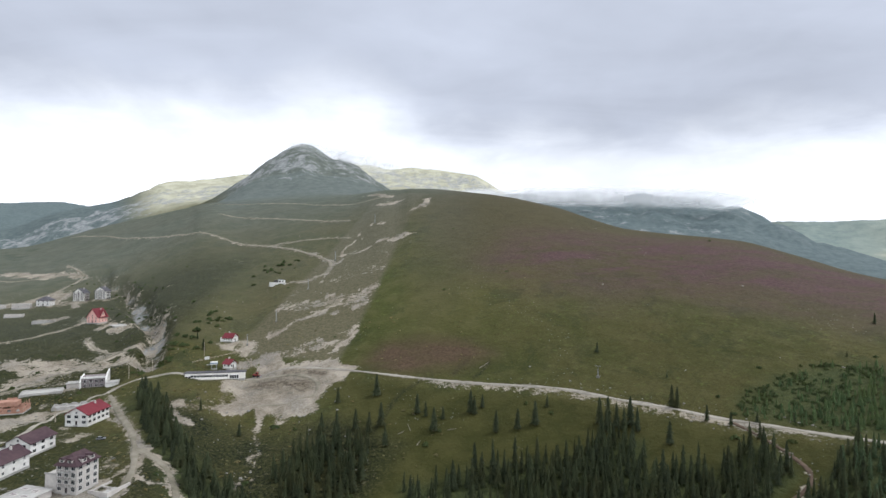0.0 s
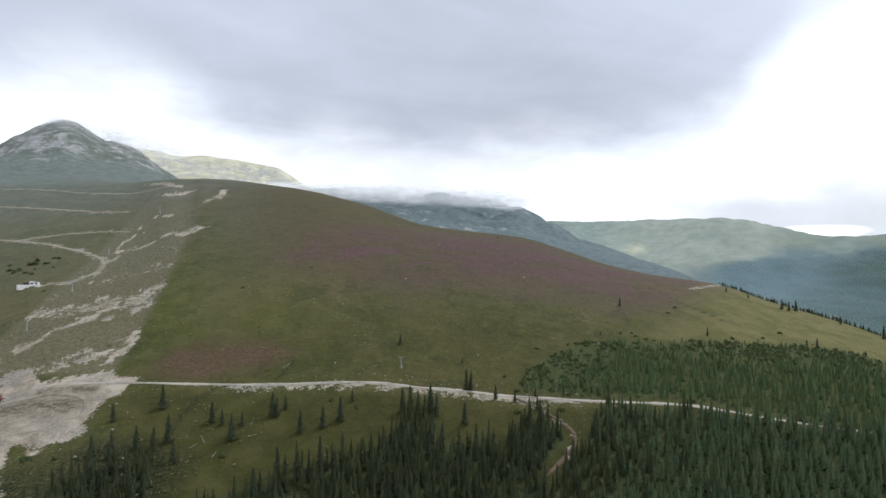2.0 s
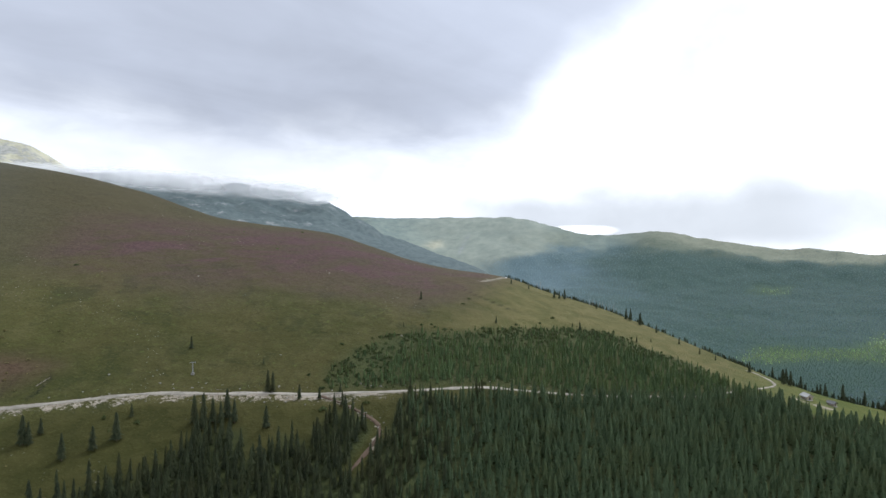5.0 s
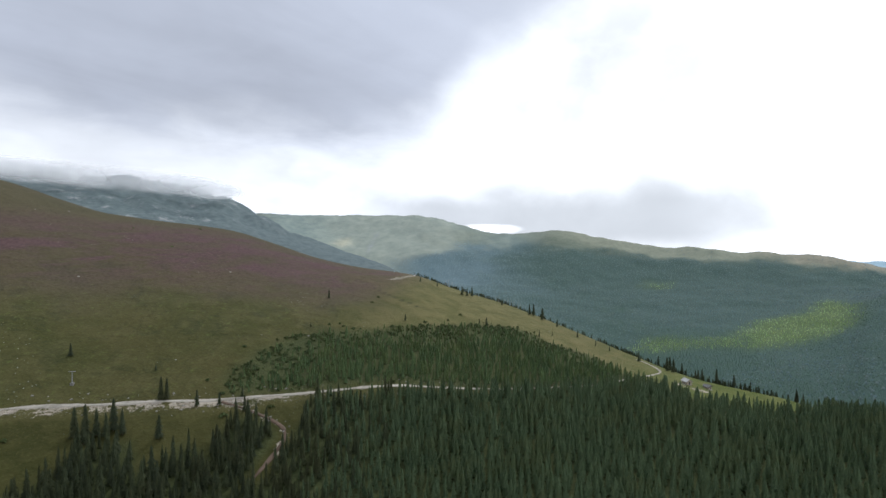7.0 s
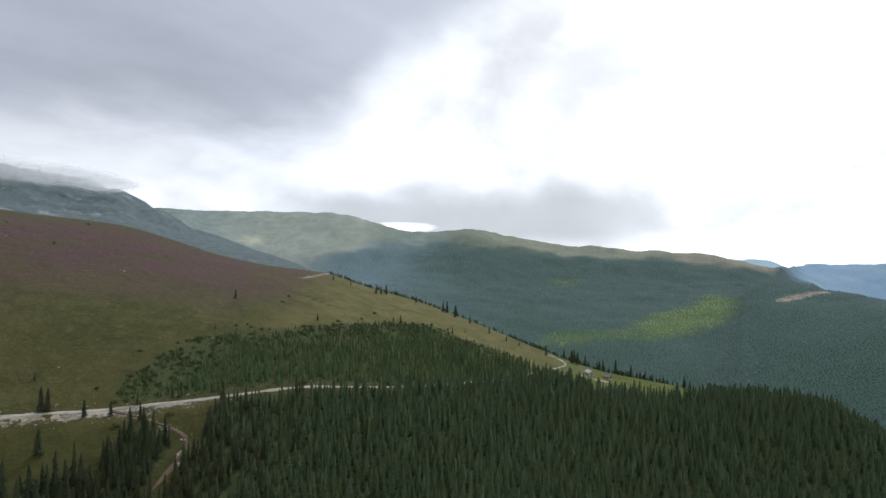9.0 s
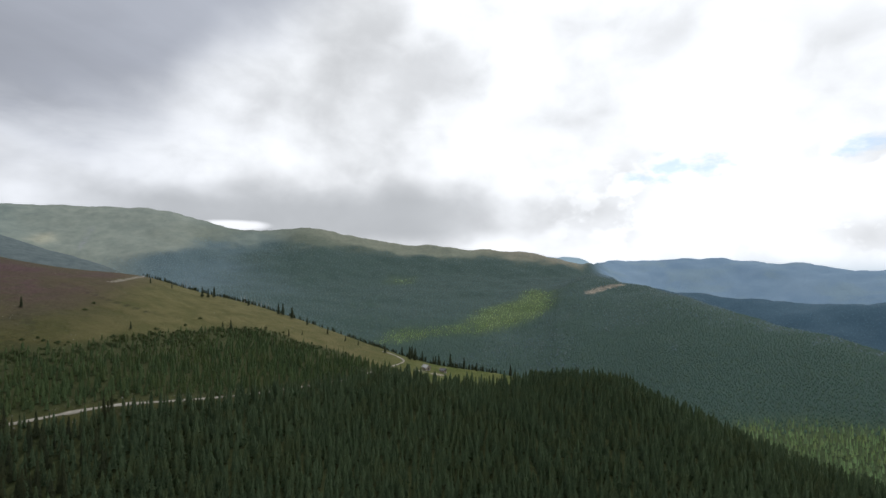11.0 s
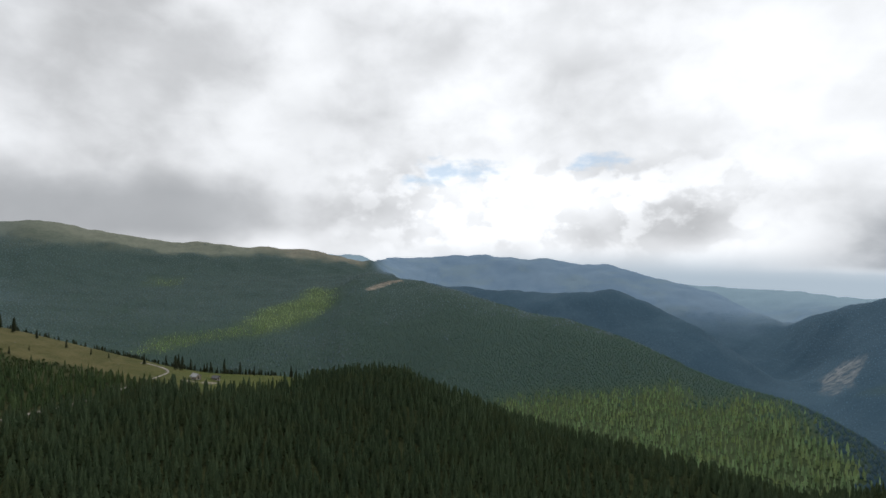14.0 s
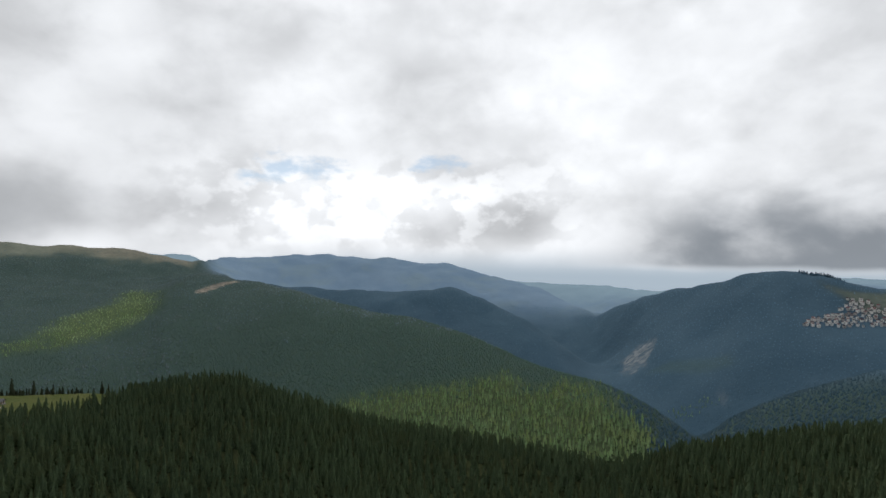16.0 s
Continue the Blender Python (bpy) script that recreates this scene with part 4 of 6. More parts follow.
    rock = np.maximum(rock, 0.60 * bump01(r, 2000, 2150) * (1 - bump01(r, 2350, 2450)) * (1 - bump01(b, 6, 12)))
    w["rock"] = np.maximum(rock, (0.52 + 0.3 * fbm(x, y, 22.0, 3, 95)) * np.exp(-(to_line(x, y, GULLY[1:9]) / 11) ** 4))
    # haze colour laid on by distance
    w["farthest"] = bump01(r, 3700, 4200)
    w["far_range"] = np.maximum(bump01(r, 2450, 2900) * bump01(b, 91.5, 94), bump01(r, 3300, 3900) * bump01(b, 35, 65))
    gravel = np.zeros_like(x)
    for width, line in VALLEY_STREAKS:
        gravel = np.maximum(gravel, 0.75 * np.exp(-(to_line(x, y, line) / width) ** 2))
    gravel = np.maximum(gravel, 0.85 * soft(x + 16 * fbm(x, y, 30.0, 3, 98), y + 16 * fbm(x, y, 30.0, 3, 99), QUARRY, 10))
    w["gravel"] = gravel * (0.75 + 0.6 * fbm(x, y, 40.0, 3, 81))
    # sun patch put into the meadow's colour
    w["straw"] = np.maximum(w["straw"], 0.8 * soft(x, y, SUNNY_MEADOW, 40))
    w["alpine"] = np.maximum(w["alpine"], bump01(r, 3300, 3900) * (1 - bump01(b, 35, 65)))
    return w


def ground_sheet():
    fine = np.arange(-46.0, 164.0, 0.3)
    coarse = np.arange(164.0, 314.0, 3.0)
    b = np.radians(np.concatenate([fine, coarse]))
    r = np.concatenate([[25, 60, 100, 140], np.exp(np.linspace(math.log(165), math.log(4950), 330))])
    nb, nr = len(b), len(r)
    B, Rr = np.meshgrid(b, r, indexing="ij")
    x, y = (Rr * np.sin(B)).ravel(), (Rr * np.cos(B)).ravel()
    z = height(x, y)
    i, j = np.meshgrid(np.arange(nb), np.arange(nr - 1), indexing="ij")
    i, j = i.ravel(), j.ravel()
    k = (i + 1) % nb
    quads = np.stack([i * nr + j, i * nr + j + 1, k * nr + j + 1, k * nr + j], -1)
    hub = nb * nr
    co = np.concatenate([np.stack([x, y, z], -1), [[0, 0, EYE[2] - 150]]])
    fan = np.stack([np.full(nb, hub), np.arange(nb) * nr, ((np.arange(nb) + 1) % nb) * nr], -1)
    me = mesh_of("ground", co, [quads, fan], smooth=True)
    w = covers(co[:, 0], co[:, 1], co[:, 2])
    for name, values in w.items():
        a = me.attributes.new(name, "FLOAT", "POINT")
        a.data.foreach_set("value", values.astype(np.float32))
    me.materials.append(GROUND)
    return tagged(new("ground", me), "mountain slopes of grass, heather, rock and dark woods", "ground", kind="structure")


def mesh_of(name, co, faces, smooth=False):
    """A mesh from arrays of points and of faces; faces of one size an array."""
    me = bpy.data.meshes.new(name)
    counts = np.concatenate([np.full(len(f), f.shape[1]) for f in faces])
    loops = np.concatenate([f.ravel() for f in faces])
    me.vertices.add(len(co))
    me.vertices.foreach_set("co", np.asarray(co, np.float32).ravel())
    me.loops.add(len(loops))
    me.loops.foreach_set("vertex_index", loops.astype(np.int32))
    me.polygons.add(len(counts))
    me.polygons.foreach_set("loop_start", np.concatenate([[0], np.cumsum(counts)[:-1]]).astype(np.int32))
    me.polygons.foreach_set("use_smooth", np.full(len(counts), smooth))
    me.update(calc_edges=True)
    me.validate()
    return me


ground = ground_sheet()


def dense_line(line, step):
    p = np.array(line, float)
    # rounded corners
    for _ in range(2):
        q = [p[0]]
        for a, b in zip(p[:-1], p[1:]):
            q += [a * 0.75 + b * 0.25, a * 0.25 + b * 0.75]
        p = np.array(q + [p[-1]])
    s = np.concatenate([[0], np.cumsum(np.hypot(*np.diff(p, axis=0).T))])
    t = np.linspace(0, s[-1], max(2, int(s[-1] / step)))
    return np.stack([np.interp(t, s, p[:, 0]), np.interp(t, s, p[:, 1])], -1)


def ribbon(name, line, width, mat, label, category, lift=0.3, step=2.0):
    """A road laid over the ground: a crowned strip with skirts."""
    c = dense_line(line, step)
    d = np.gradient(c, axis=0)
    side = np.stack([d[:, 1], -d[:, 0]], -1) / np.hypot(d[:, 0], d[:, 1])[:, None]
    w = width * (0.5 + 0.22 * fbm(c[:, 0], c[:, 1], 9.0, 4, 5))
    rows = []
    mid = height(c[:, 0], c[:, 1])
    for k, drop in ((-1.2, -0.5), (-1.0, 0.0), (-0.4, 0.06), (0.4, 0.06), (1.0, 0.0), (1.2, -0.5)):
        q = c + side * (w * k)[:, None]
        g = height(q[:, 0], q[:, 1])
        rows.append(np.column_stack([q, np.maximum(g, mid * 0.6 + g * 0.4) + lift + drop]))
    co = np.concatenate(rows)
    n = len(c)
    i = np.arange(n - 1)
    faces = np.concatenate([np.stack([k * n + i, k * n + i + 1, (k + 1) * n + i + 1, (k + 1) * n + i], -1) for k in range(5)])
    me = mesh_of(name, co, [faces], smooth=True)
    me.materials.append(mat)
    return tagged(new(name, me), label, category, kind="structure")


ribbon("road", ROAD, 2.0, GRAVEL, "pale gravel mountain road along the slope", "road", 0.2)
ribbon("forest_track", FOREST_TRACK, 1.7, DIRT, "red-brown earth track into the spruce wood", "track")
for line in TRACKS:
    ribbon("track", line, 2.3 if math.hypot(*line[0]) < 500 else 2.2, TRODDEN, "pale dirt track across the grass slope", "track")

# ---- spruces ----
def spruce_shape(rng, layers, segs, slim=0.2, ragged=0.35, bare=0.06):
    """Points and triangles of a spruce one metre high: whorls of drooping boughs round a tip."""
    co, tri = [], []
    for i in range(layers):
        u = i / layers
        top = 1.0 if i == layers - 1 else bare + (1 - bare) * (u + 1.75 / layers) ** 0.92
        base = bare + (1 - bare) * u ** 0.95
        rad = slim * (1 - u * 0.93) ** 0.85 * rng.uniform(0.86, 1.12)
        k = len(co)
        turn = rng.uniform(0, 6.28)
        co.append((rng.uniform(-0.01, 0.01), rng.uniform(-0.01, 0.01), min(top, 1.0)))
        for s in range(segs * 2):
            a = turn + math.pi * s / segs
            q = rad * (rng.uniform(1 - ragged, 1.1) if s % 2 == 0 else rng.uniform(0.45, 0.62))
            co.append((math.cos(a) * q, math.sin(a) * q, base - (0.02 if s % 2 == 0 else -0.025) + rng.uniform(-0.02, 0.02)))
        for s in range(segs * 2):
            tri.append((k, k + 1 + s, k + 1 + (s + 1) % (segs * 2)))
    return np.array(co), np.array(tri)


def cone_shape(rng, segs, slim):
    """A far spruce: a ragged cone on a wider skirt."""
    co, tri = [(0, 0, 1.0)], []
    turn = rng.uniform(0, 6.28)
    for s in range(segs):
        a = turn + 6.2832 * s / segs
        q = slim * rng.uniform(0.75, 1.2)
        co.append((math.cos(a) * q, math.sin(a) * q, rng.uniform(-0.05, 0.12)))
    for s in range(segs):
        tri.append((0, 1 + s, 1 + (s + 1) % segs))
    return np.array(co), np.array(tri)


def woodland(name, x, y, tall, shapes, mat, label, seed, width=1.0, sink=0.3, category="forest", smooth=False, lean=None, spread=0.55):
    """Many trees as one mesh."""
    rng = np.random.default_rng(seed)
    z = height(x, y) - sink
    n = len(x)
    pick = rng.integers(0, len(shapes), n)
    turn, wide, tone = rng.uniform(0, 6.2832, n), rng.uniform(0.8, 1.25, n) * width, rng.uniform(0, 1, n)
    if lean is not None:
        tone = tone * spread + (1 - spread) * lean
    cos, tris, tones, at = [], [], [], 0
    for k, (co, tri) in enumerate(shapes):
        s = np.nonzero(pick == k)[0]
        if not len(s):
            continue
        c, sn = np.cos(turn[s])[:, None], np.sin(turn[s])[:, None]
        h = tall[s][:, None]
        px = (co[None, :, 0] * c - co[None, :, 1] * sn) * h * wide[s][:, None] + x[s][:, None]
        py = (co[None, :, 0] * sn + co[None, :, 1] * c) * h * wide[s][:, None] + y[s][:, None]
        pz = co[None, :, 2] * h + z[s][:, None]
        cos.append(np.stack([px, py, pz], -1).reshape(-1, 3))
        tris.append((tri[None] + (at + np.arange(len(s)) * len(co))[:, None, None]).reshape(-1, 3))
        tones.append(np.repeat(tone[s], len(co)))
        at += len(s) * len(co)
    me = mesh_of(name, np.concatenate(cos), [np.concatenate(tris)], smooth)
    a = me.attributes.new("tone", "FLOAT", "POINT")
    a.data.foreach_set("value", np.concatenate(tones).astype(np.float32))
    me.materials.append(mat)
    return tagged(new(name, me), label, category, kind="stuff")


def scatter(x0, x1, y0, y1, gap, seed):
    rng = np.random.default_rng(seed)
    gx, gy = np.meshgrid(np.arange(x0, x1, gap), np.arange(y0, y1, gap))
    x = gx.ravel() + rng.uniform(-0.46, 0.46, gx.size) * gap
    y = gy.ravel() + rng.uniform(-0.46, 0.46, gx.size) * gap
    return x, y, np.degrees(np.arctan2(x, y)), np.hypot(x, y), rng


def clear_of_ways(x, y, gap=5.0):
    shut = (x > 290) & (x < 425)
    ok = (to_line(x, y, ROAD) > np.where(shut, 2.6, gap)) & (to_line(x, y, FOREST_TRACK) > 2.3)
    ok &= to_line(x, y, FOREST_TRACK[:5]) > 6.5
    for line in TRACKS:
        ok &= to_line(x, y, line) > 4
    return ok


rs = random.Random(4)
SPRUCES = [spruce_shape(rs, 7, 5, rs.uniform(0.185, 0.235)) for _ in range(7)]
FIRS = [spruce_shape(rs, 9, 6, rs.uniform(0.17, 0.225), 0.5) for _ in range(8)]
YOUNGSTERS = [spruce_shape(rs, 5, 5, rs.uniform(0.2, 0.26)) for _ in range(5)]
CONES = [cone_shape(rs, 6, rs.uniform(0.23, 0.30)) for _ in range(8)]
SPIKES = [cone_shape(rs, 5, rs.uniform(0.36, 0.5)) for _ in range(6)]

# spruce wood below the road, dark in the west, lightened for flare eastwards
x, y, b, r, rng = scatter(-130, 560, -520, 305, 4.0, 1)
bb = np.where(b < -60, b + 360, b)
keep = (r > 150) & (bb > -30) & (bb < 170) & (r < crest_distance(bb) + 45)
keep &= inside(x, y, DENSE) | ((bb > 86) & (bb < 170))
grove = np.zeros(len(x), bool)
for poly in THICKETS:
    grove |= inside(x, y, poly)
keep &= rng.uniform(0, 1, len(x)) < 0.96 - 0.3 * (bb < 33) * bump01(fbm(x, y, 24.0, 3, 88), 0.1, 0.5)
keep |= grove & (rng.uniform(0, 1, len(x)) < 0.85)
keep &= clear_of_ways(x, y)
x, y = x[keep], y[keep]
tall = rng.uniform(7.5, 12.5, len(x)) * (1 + 0.15 * fbm(x, y, 40.0, 2, 9))
old = 1 - bump01(np.degrees(np.arctan2(x, y)), 30, 48) > rng.uniform(0, 1, len(x))
old &= np.degrees(np.arctan2(x, y)) > -60
# lean lightens the needles by bearing, as haze and flare do
woodland("spruce_forest", x[~old], y[~old], tall[~old], SPRUCES, NEEDLES, "dense mid-green spruce forest below the road, lightened for haze", 2,
         lean=0.7 * bump01(np.degrees(np.arctan2(x, y))[~old], 48, 66) * (1 - 0.6 * bump01(np.degrees(np.arctan2(x, y))[~old], 78, 92)) + 0.82 * bump01(np.degrees(np.arctan2(x, y))[~old], 92, 106))
woodland("dark_spruce_forest", x[old], y[old], tall[old] * 1.16, FIRS, DARK_NEEDLES, "dark spruce groves on the lower slope", 12, 0.95)

# younger, lighter wood above the road
x, y, b, r, rng = scatter(140, 480, 130, 340, 3.9, 3)
keep = inside(x, y, PLANTATION) & clear_of_ways(x, y)
lower = np.maximum(1 - bump01(to_line(x, y, PLANTATION[1:13]), 8, 42), 1 - bump01(b, 31, 38))
keep &= rng.uniform(0, 1, len(x)) < 1 - 0.75 * bump01(fbm(x, y, 26.0, 3, 14), -0.1, 0.3) * lower
x, y, r, lower = x[keep], y[keep], r[keep], lower[keep]
tall = rng.uniform(4.2, 8.4, len(x)) * (1.1 - 0.62 * lower * rng.uniform(0.6, 1.1, len(x)))
woodland("young_forest", x, y, tall, YOUNGSTERS, YOUNG, "young light green spruce wood above the road", 4)

# trees along the gully below the houses
x, y, b, r, rng = scatter(-215, -80, 200, 360, 4.2, 5)
keep = inside(x, y, GULLY_WOOD) & clear_of_ways(x, y, 3.0)
x, y = x[keep], y[keep]
woodland("gully_trees", x, y, rng.uniform(5, 13.5, len(x)), SPRUCES, DARK_NEEDLES, "dark spruces crowding the gully beside the track", 6, 1.25, category="trees")


def far_wood(gap, r0, r1, seed):
    x, y, b, r, rng = scatter(-300, r1, -r1, r1, gap, seed)
    bb = np.where(b < -60, b + 360, b)
    seam = 1500 - 600 * (1 - bump01(bb, 50, 70)) + 260 * fbm(x, y, 140.0, 3, 52) + rng.uniform(-160, 160, len(x))
    keep = (r > r0) & (r < r1) & ((r < seam) if r0 < 1000 else (r > seam)) & (bb > 44) & (bb < 164) & (r > crest_distance(bb) + 16)
    x, y, bb, r = x[keep], y[keep], bb[keep], r[keep]
    z = height(x, y)
    w = covers(x, y, z)
    keep = (rng.uniform(0, 1, len(x)) < w["spruce"]) & (w["bare"] < 0.6) & (w["gravel"] < 0.35)
    return x[keep], y[keep], r[keep], rng


for gap, r0, r1, shapes, mat, seed in ((5.4, 400, 2000, CONES, MID_HAZE_SPRUCE, 31), (9.0, 1000, 2750, SPIKES, FAR_HAZE_SPRUCE, 33)):
    x, y, r, rng = far_wood(gap, r0, r1, seed)
    # trees in the sun patches get the lightened needle colour
    stand = np.maximum(soft(x, y, SUNLIT_SLOPE, 40), soft(x, y, SUNLIT_STAND, 40))
    stand = np.maximum(stand, np.maximum(0.75 * soft(x, y, SUNLIT_STRIP, 35), 0.5 * soft(x, y, SUNLIT_PATCH, 40)))
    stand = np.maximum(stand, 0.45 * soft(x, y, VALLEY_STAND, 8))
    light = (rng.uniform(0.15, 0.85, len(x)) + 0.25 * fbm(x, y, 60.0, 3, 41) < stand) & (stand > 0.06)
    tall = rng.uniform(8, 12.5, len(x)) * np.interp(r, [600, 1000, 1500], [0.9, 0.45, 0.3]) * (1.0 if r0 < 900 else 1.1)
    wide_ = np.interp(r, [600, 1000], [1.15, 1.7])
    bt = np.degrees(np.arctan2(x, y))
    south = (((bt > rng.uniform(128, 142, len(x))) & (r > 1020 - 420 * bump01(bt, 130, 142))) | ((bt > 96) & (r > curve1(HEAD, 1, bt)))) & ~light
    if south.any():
        # lean pales the needles with distance, as haze does
        woodland("hill_forest", x[south], y[south], tall[south] * np.where(r[south] < 1050, 1.0, 0.75), shapes, SOUTH_HAZE_SPRUCE, "spruce forest on the southern hill, with haze blue in its colour", seed + 7, width=1.9, sink=1.5, smooth=True,
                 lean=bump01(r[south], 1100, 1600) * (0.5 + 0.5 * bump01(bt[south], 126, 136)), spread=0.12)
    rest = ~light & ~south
    # lean lightens the needles on bearings where haze lies thicker
    woodland("valley_forest", x[rest], y[rest], tall[rest], shapes, mat, "spruce forest covering the far valley sides, with haze blue in its colour", seed, width=wide_[rest], sink=1.0, smooth=True,
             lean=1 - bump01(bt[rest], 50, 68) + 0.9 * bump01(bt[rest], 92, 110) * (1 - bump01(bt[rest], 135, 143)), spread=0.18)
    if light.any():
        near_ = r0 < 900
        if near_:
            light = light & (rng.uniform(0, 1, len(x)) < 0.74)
        woodland("sunlit_forest", x[light], y[light], tall[light] * (1.7 if near_ else 1.0), SPRUCES if near_ else shapes, SUNLIT_NEEDLES, "stand of trees on the valley side, coloured pale as if sunlit", seed + 1, 1.0 if near_ else 0.9, smooth=not near_)
x, y, b, r, rng = scatter(820, 960, -1620, -1520, 6.5, 95)
keep = (b > 149.8) & (b < 153.6) & (np.abs(r - 1800) < 14)
woodland("hilltop_spruces", x[keep], y[keep], rng.uniform(6, 11, keep.sum()), CONES, SOUTH_HAZE_SPRUCE, "row of dark spruces along the southern hilltop", 96, category="trees")

# ---- things ----
def part(name, bm, mat, parent=None, label=""):
    """Links a bmesh as one mesh object, under a thing or a part."""
    me = bpy.data.meshes.new(name)
    bmesh.ops.recalc_face_normals(bm, faces=bm.faces[:])
    bm.to_mesh(me)
    bm.free()
    me.materials.append(mat)
    ob = new(name, me)
    if parent is not None:
        ob.parent = parent
    if label:
        tagged(ob, label)
    return ob


def box(bm, x0, x1, y0, y1, z0, z1, m=None):
    """Adds a box to a bmesh."""
    vs = [bm.verts.new((x, y, z)) for z in (z0, z1) for y in (y0, y1) for x in (x0, x1)]
    for f in ((0, 1, 3, 2), (4, 6, 7, 5), (0, 4, 5, 1), (2, 3, 7, 6), (0, 2, 6, 4), (1, 5, 7, 3)):
        bm.faces.new([vs[i] for i in f])
    if m is not None:
        bmesh.ops.transform(bm, matrix=m, verts=vs)
    return vs


def boxed(*sizes, bevel=0.0):
    bm = bmesh.new()
    box(bm, *sizes)
    if bevel:
        bmesh.ops.bevel(bm, geom=bm.edges[:], offset=bevel, segments=1, affect="EDGES")
    return bm


def prism(bm, ring, height_axis):
    """A flat ring of points swept along a vector."""
    a = [bm.verts.new(p) for p in ring]
    b = [bm.verts.new(Vector(p) + Vector(height_axis)) for p in ring]
    bm.faces.new(a)
    bm.faces.new(b)
    n = len(a)
    for i in range(n):
        bm.faces.new((a[i], a[(i + 1) % n], b[(i + 1) % n], b[i]))


def ground_at(x, y):
    return float(height(np.array([x]), np.array([y]))[0])


def ground_low(x, y, rad):
    a = np.linspace(0, 6.28, 9)
    return float(height(x + rad * np.cos(a), y + rad * np.sin(a)).mean())


def thing(name, x, y, facing, label, category, group="", z=None):
    """An empty at a thing's base; facing: the bearing of its long axis."""
    e = new(name)
    e.matrix_basis = pose(x, y, ground_at(x, y) if z is None else z, 0, 0, -facing)
    return tagged(e, label, category, group)


def window(parent, w, h, m, pane_mat=None):
    """A window proud of a wall: frame with a cross bar, sill and panes. m: pose on the wall, its -y to the outside."""
    bm = bmesh.new()
    t = 0.09
    box(bm, -w / 2 - t, w / 2 + t, -0.07, 0.05, h, h + t)
    box(bm, -w / 2 - t, w / 2 + t, -0.07, 0.05, -t, 0)
    box(bm, -w / 2 - t, -w / 2, -0.07, 0.05, 0, h)
    box(bm, w / 2, w / 2 + t, -0.07, 0.05, 0, h)
    box(bm, -0.03, 0.03, -0.06, 0.05, 0, h)
    f = part("window", bm, FRAME, parent)
    f.matrix_basis = m
    part("pane", boxed(-w / 2, w / 2, -0.02, 0.04, 0, h), pane_mat or GLASS, f, "dark window glass")
    return f


def gable_roof(w, l, eaves, ridge, over=0.7, thick=0.28, hip=0.0):
    """Roof slabs over a plan w wide (x) and l long (y); hip: how far the ridge ends draw in."""
    bm = bmesh.new()
    slope = (ridge - eaves) / (w / 2)
    x, y = w / 2 + over, l / 2 + over
    ze = eaves - slope * over
    top, low = [], []
    for dz, out in ((thick, top), (0.0, low)):
        out += [bm.verts.new(p) for p in ((-x, -y, ze + dz), (x, -y, ze + dz), (x, y, ze + dz), (-x, y, ze + dz), (0, -y + hip, ridge + dz), (0, y - hip, ridge + dz))]
    for v, flip in ((top, 1), (low, -1)):
        for f in ((0, 4, 5, 3), (1, 2, 5, 4)) + (((0, 1, 4), (2, 3, 5)) if hip else ()):
            bm.faces.new([v[i] for i in f[::flip]])
    ring = (0, 1, 2, 3) if hip else None
    if hip:
        for i, j in ((0, 1), (1, 2), (2, 3), (3, 0)):
            bm.faces.new((top[i], top[j], low[j], low[i]))
    else:
        for i, j in ((0, 4), (4, 1), (1, 2), (2, 5), (5, 3), (3, 0)):
            bm.faces.new((top[i], top[j], low[j], low[i]))
    return bm


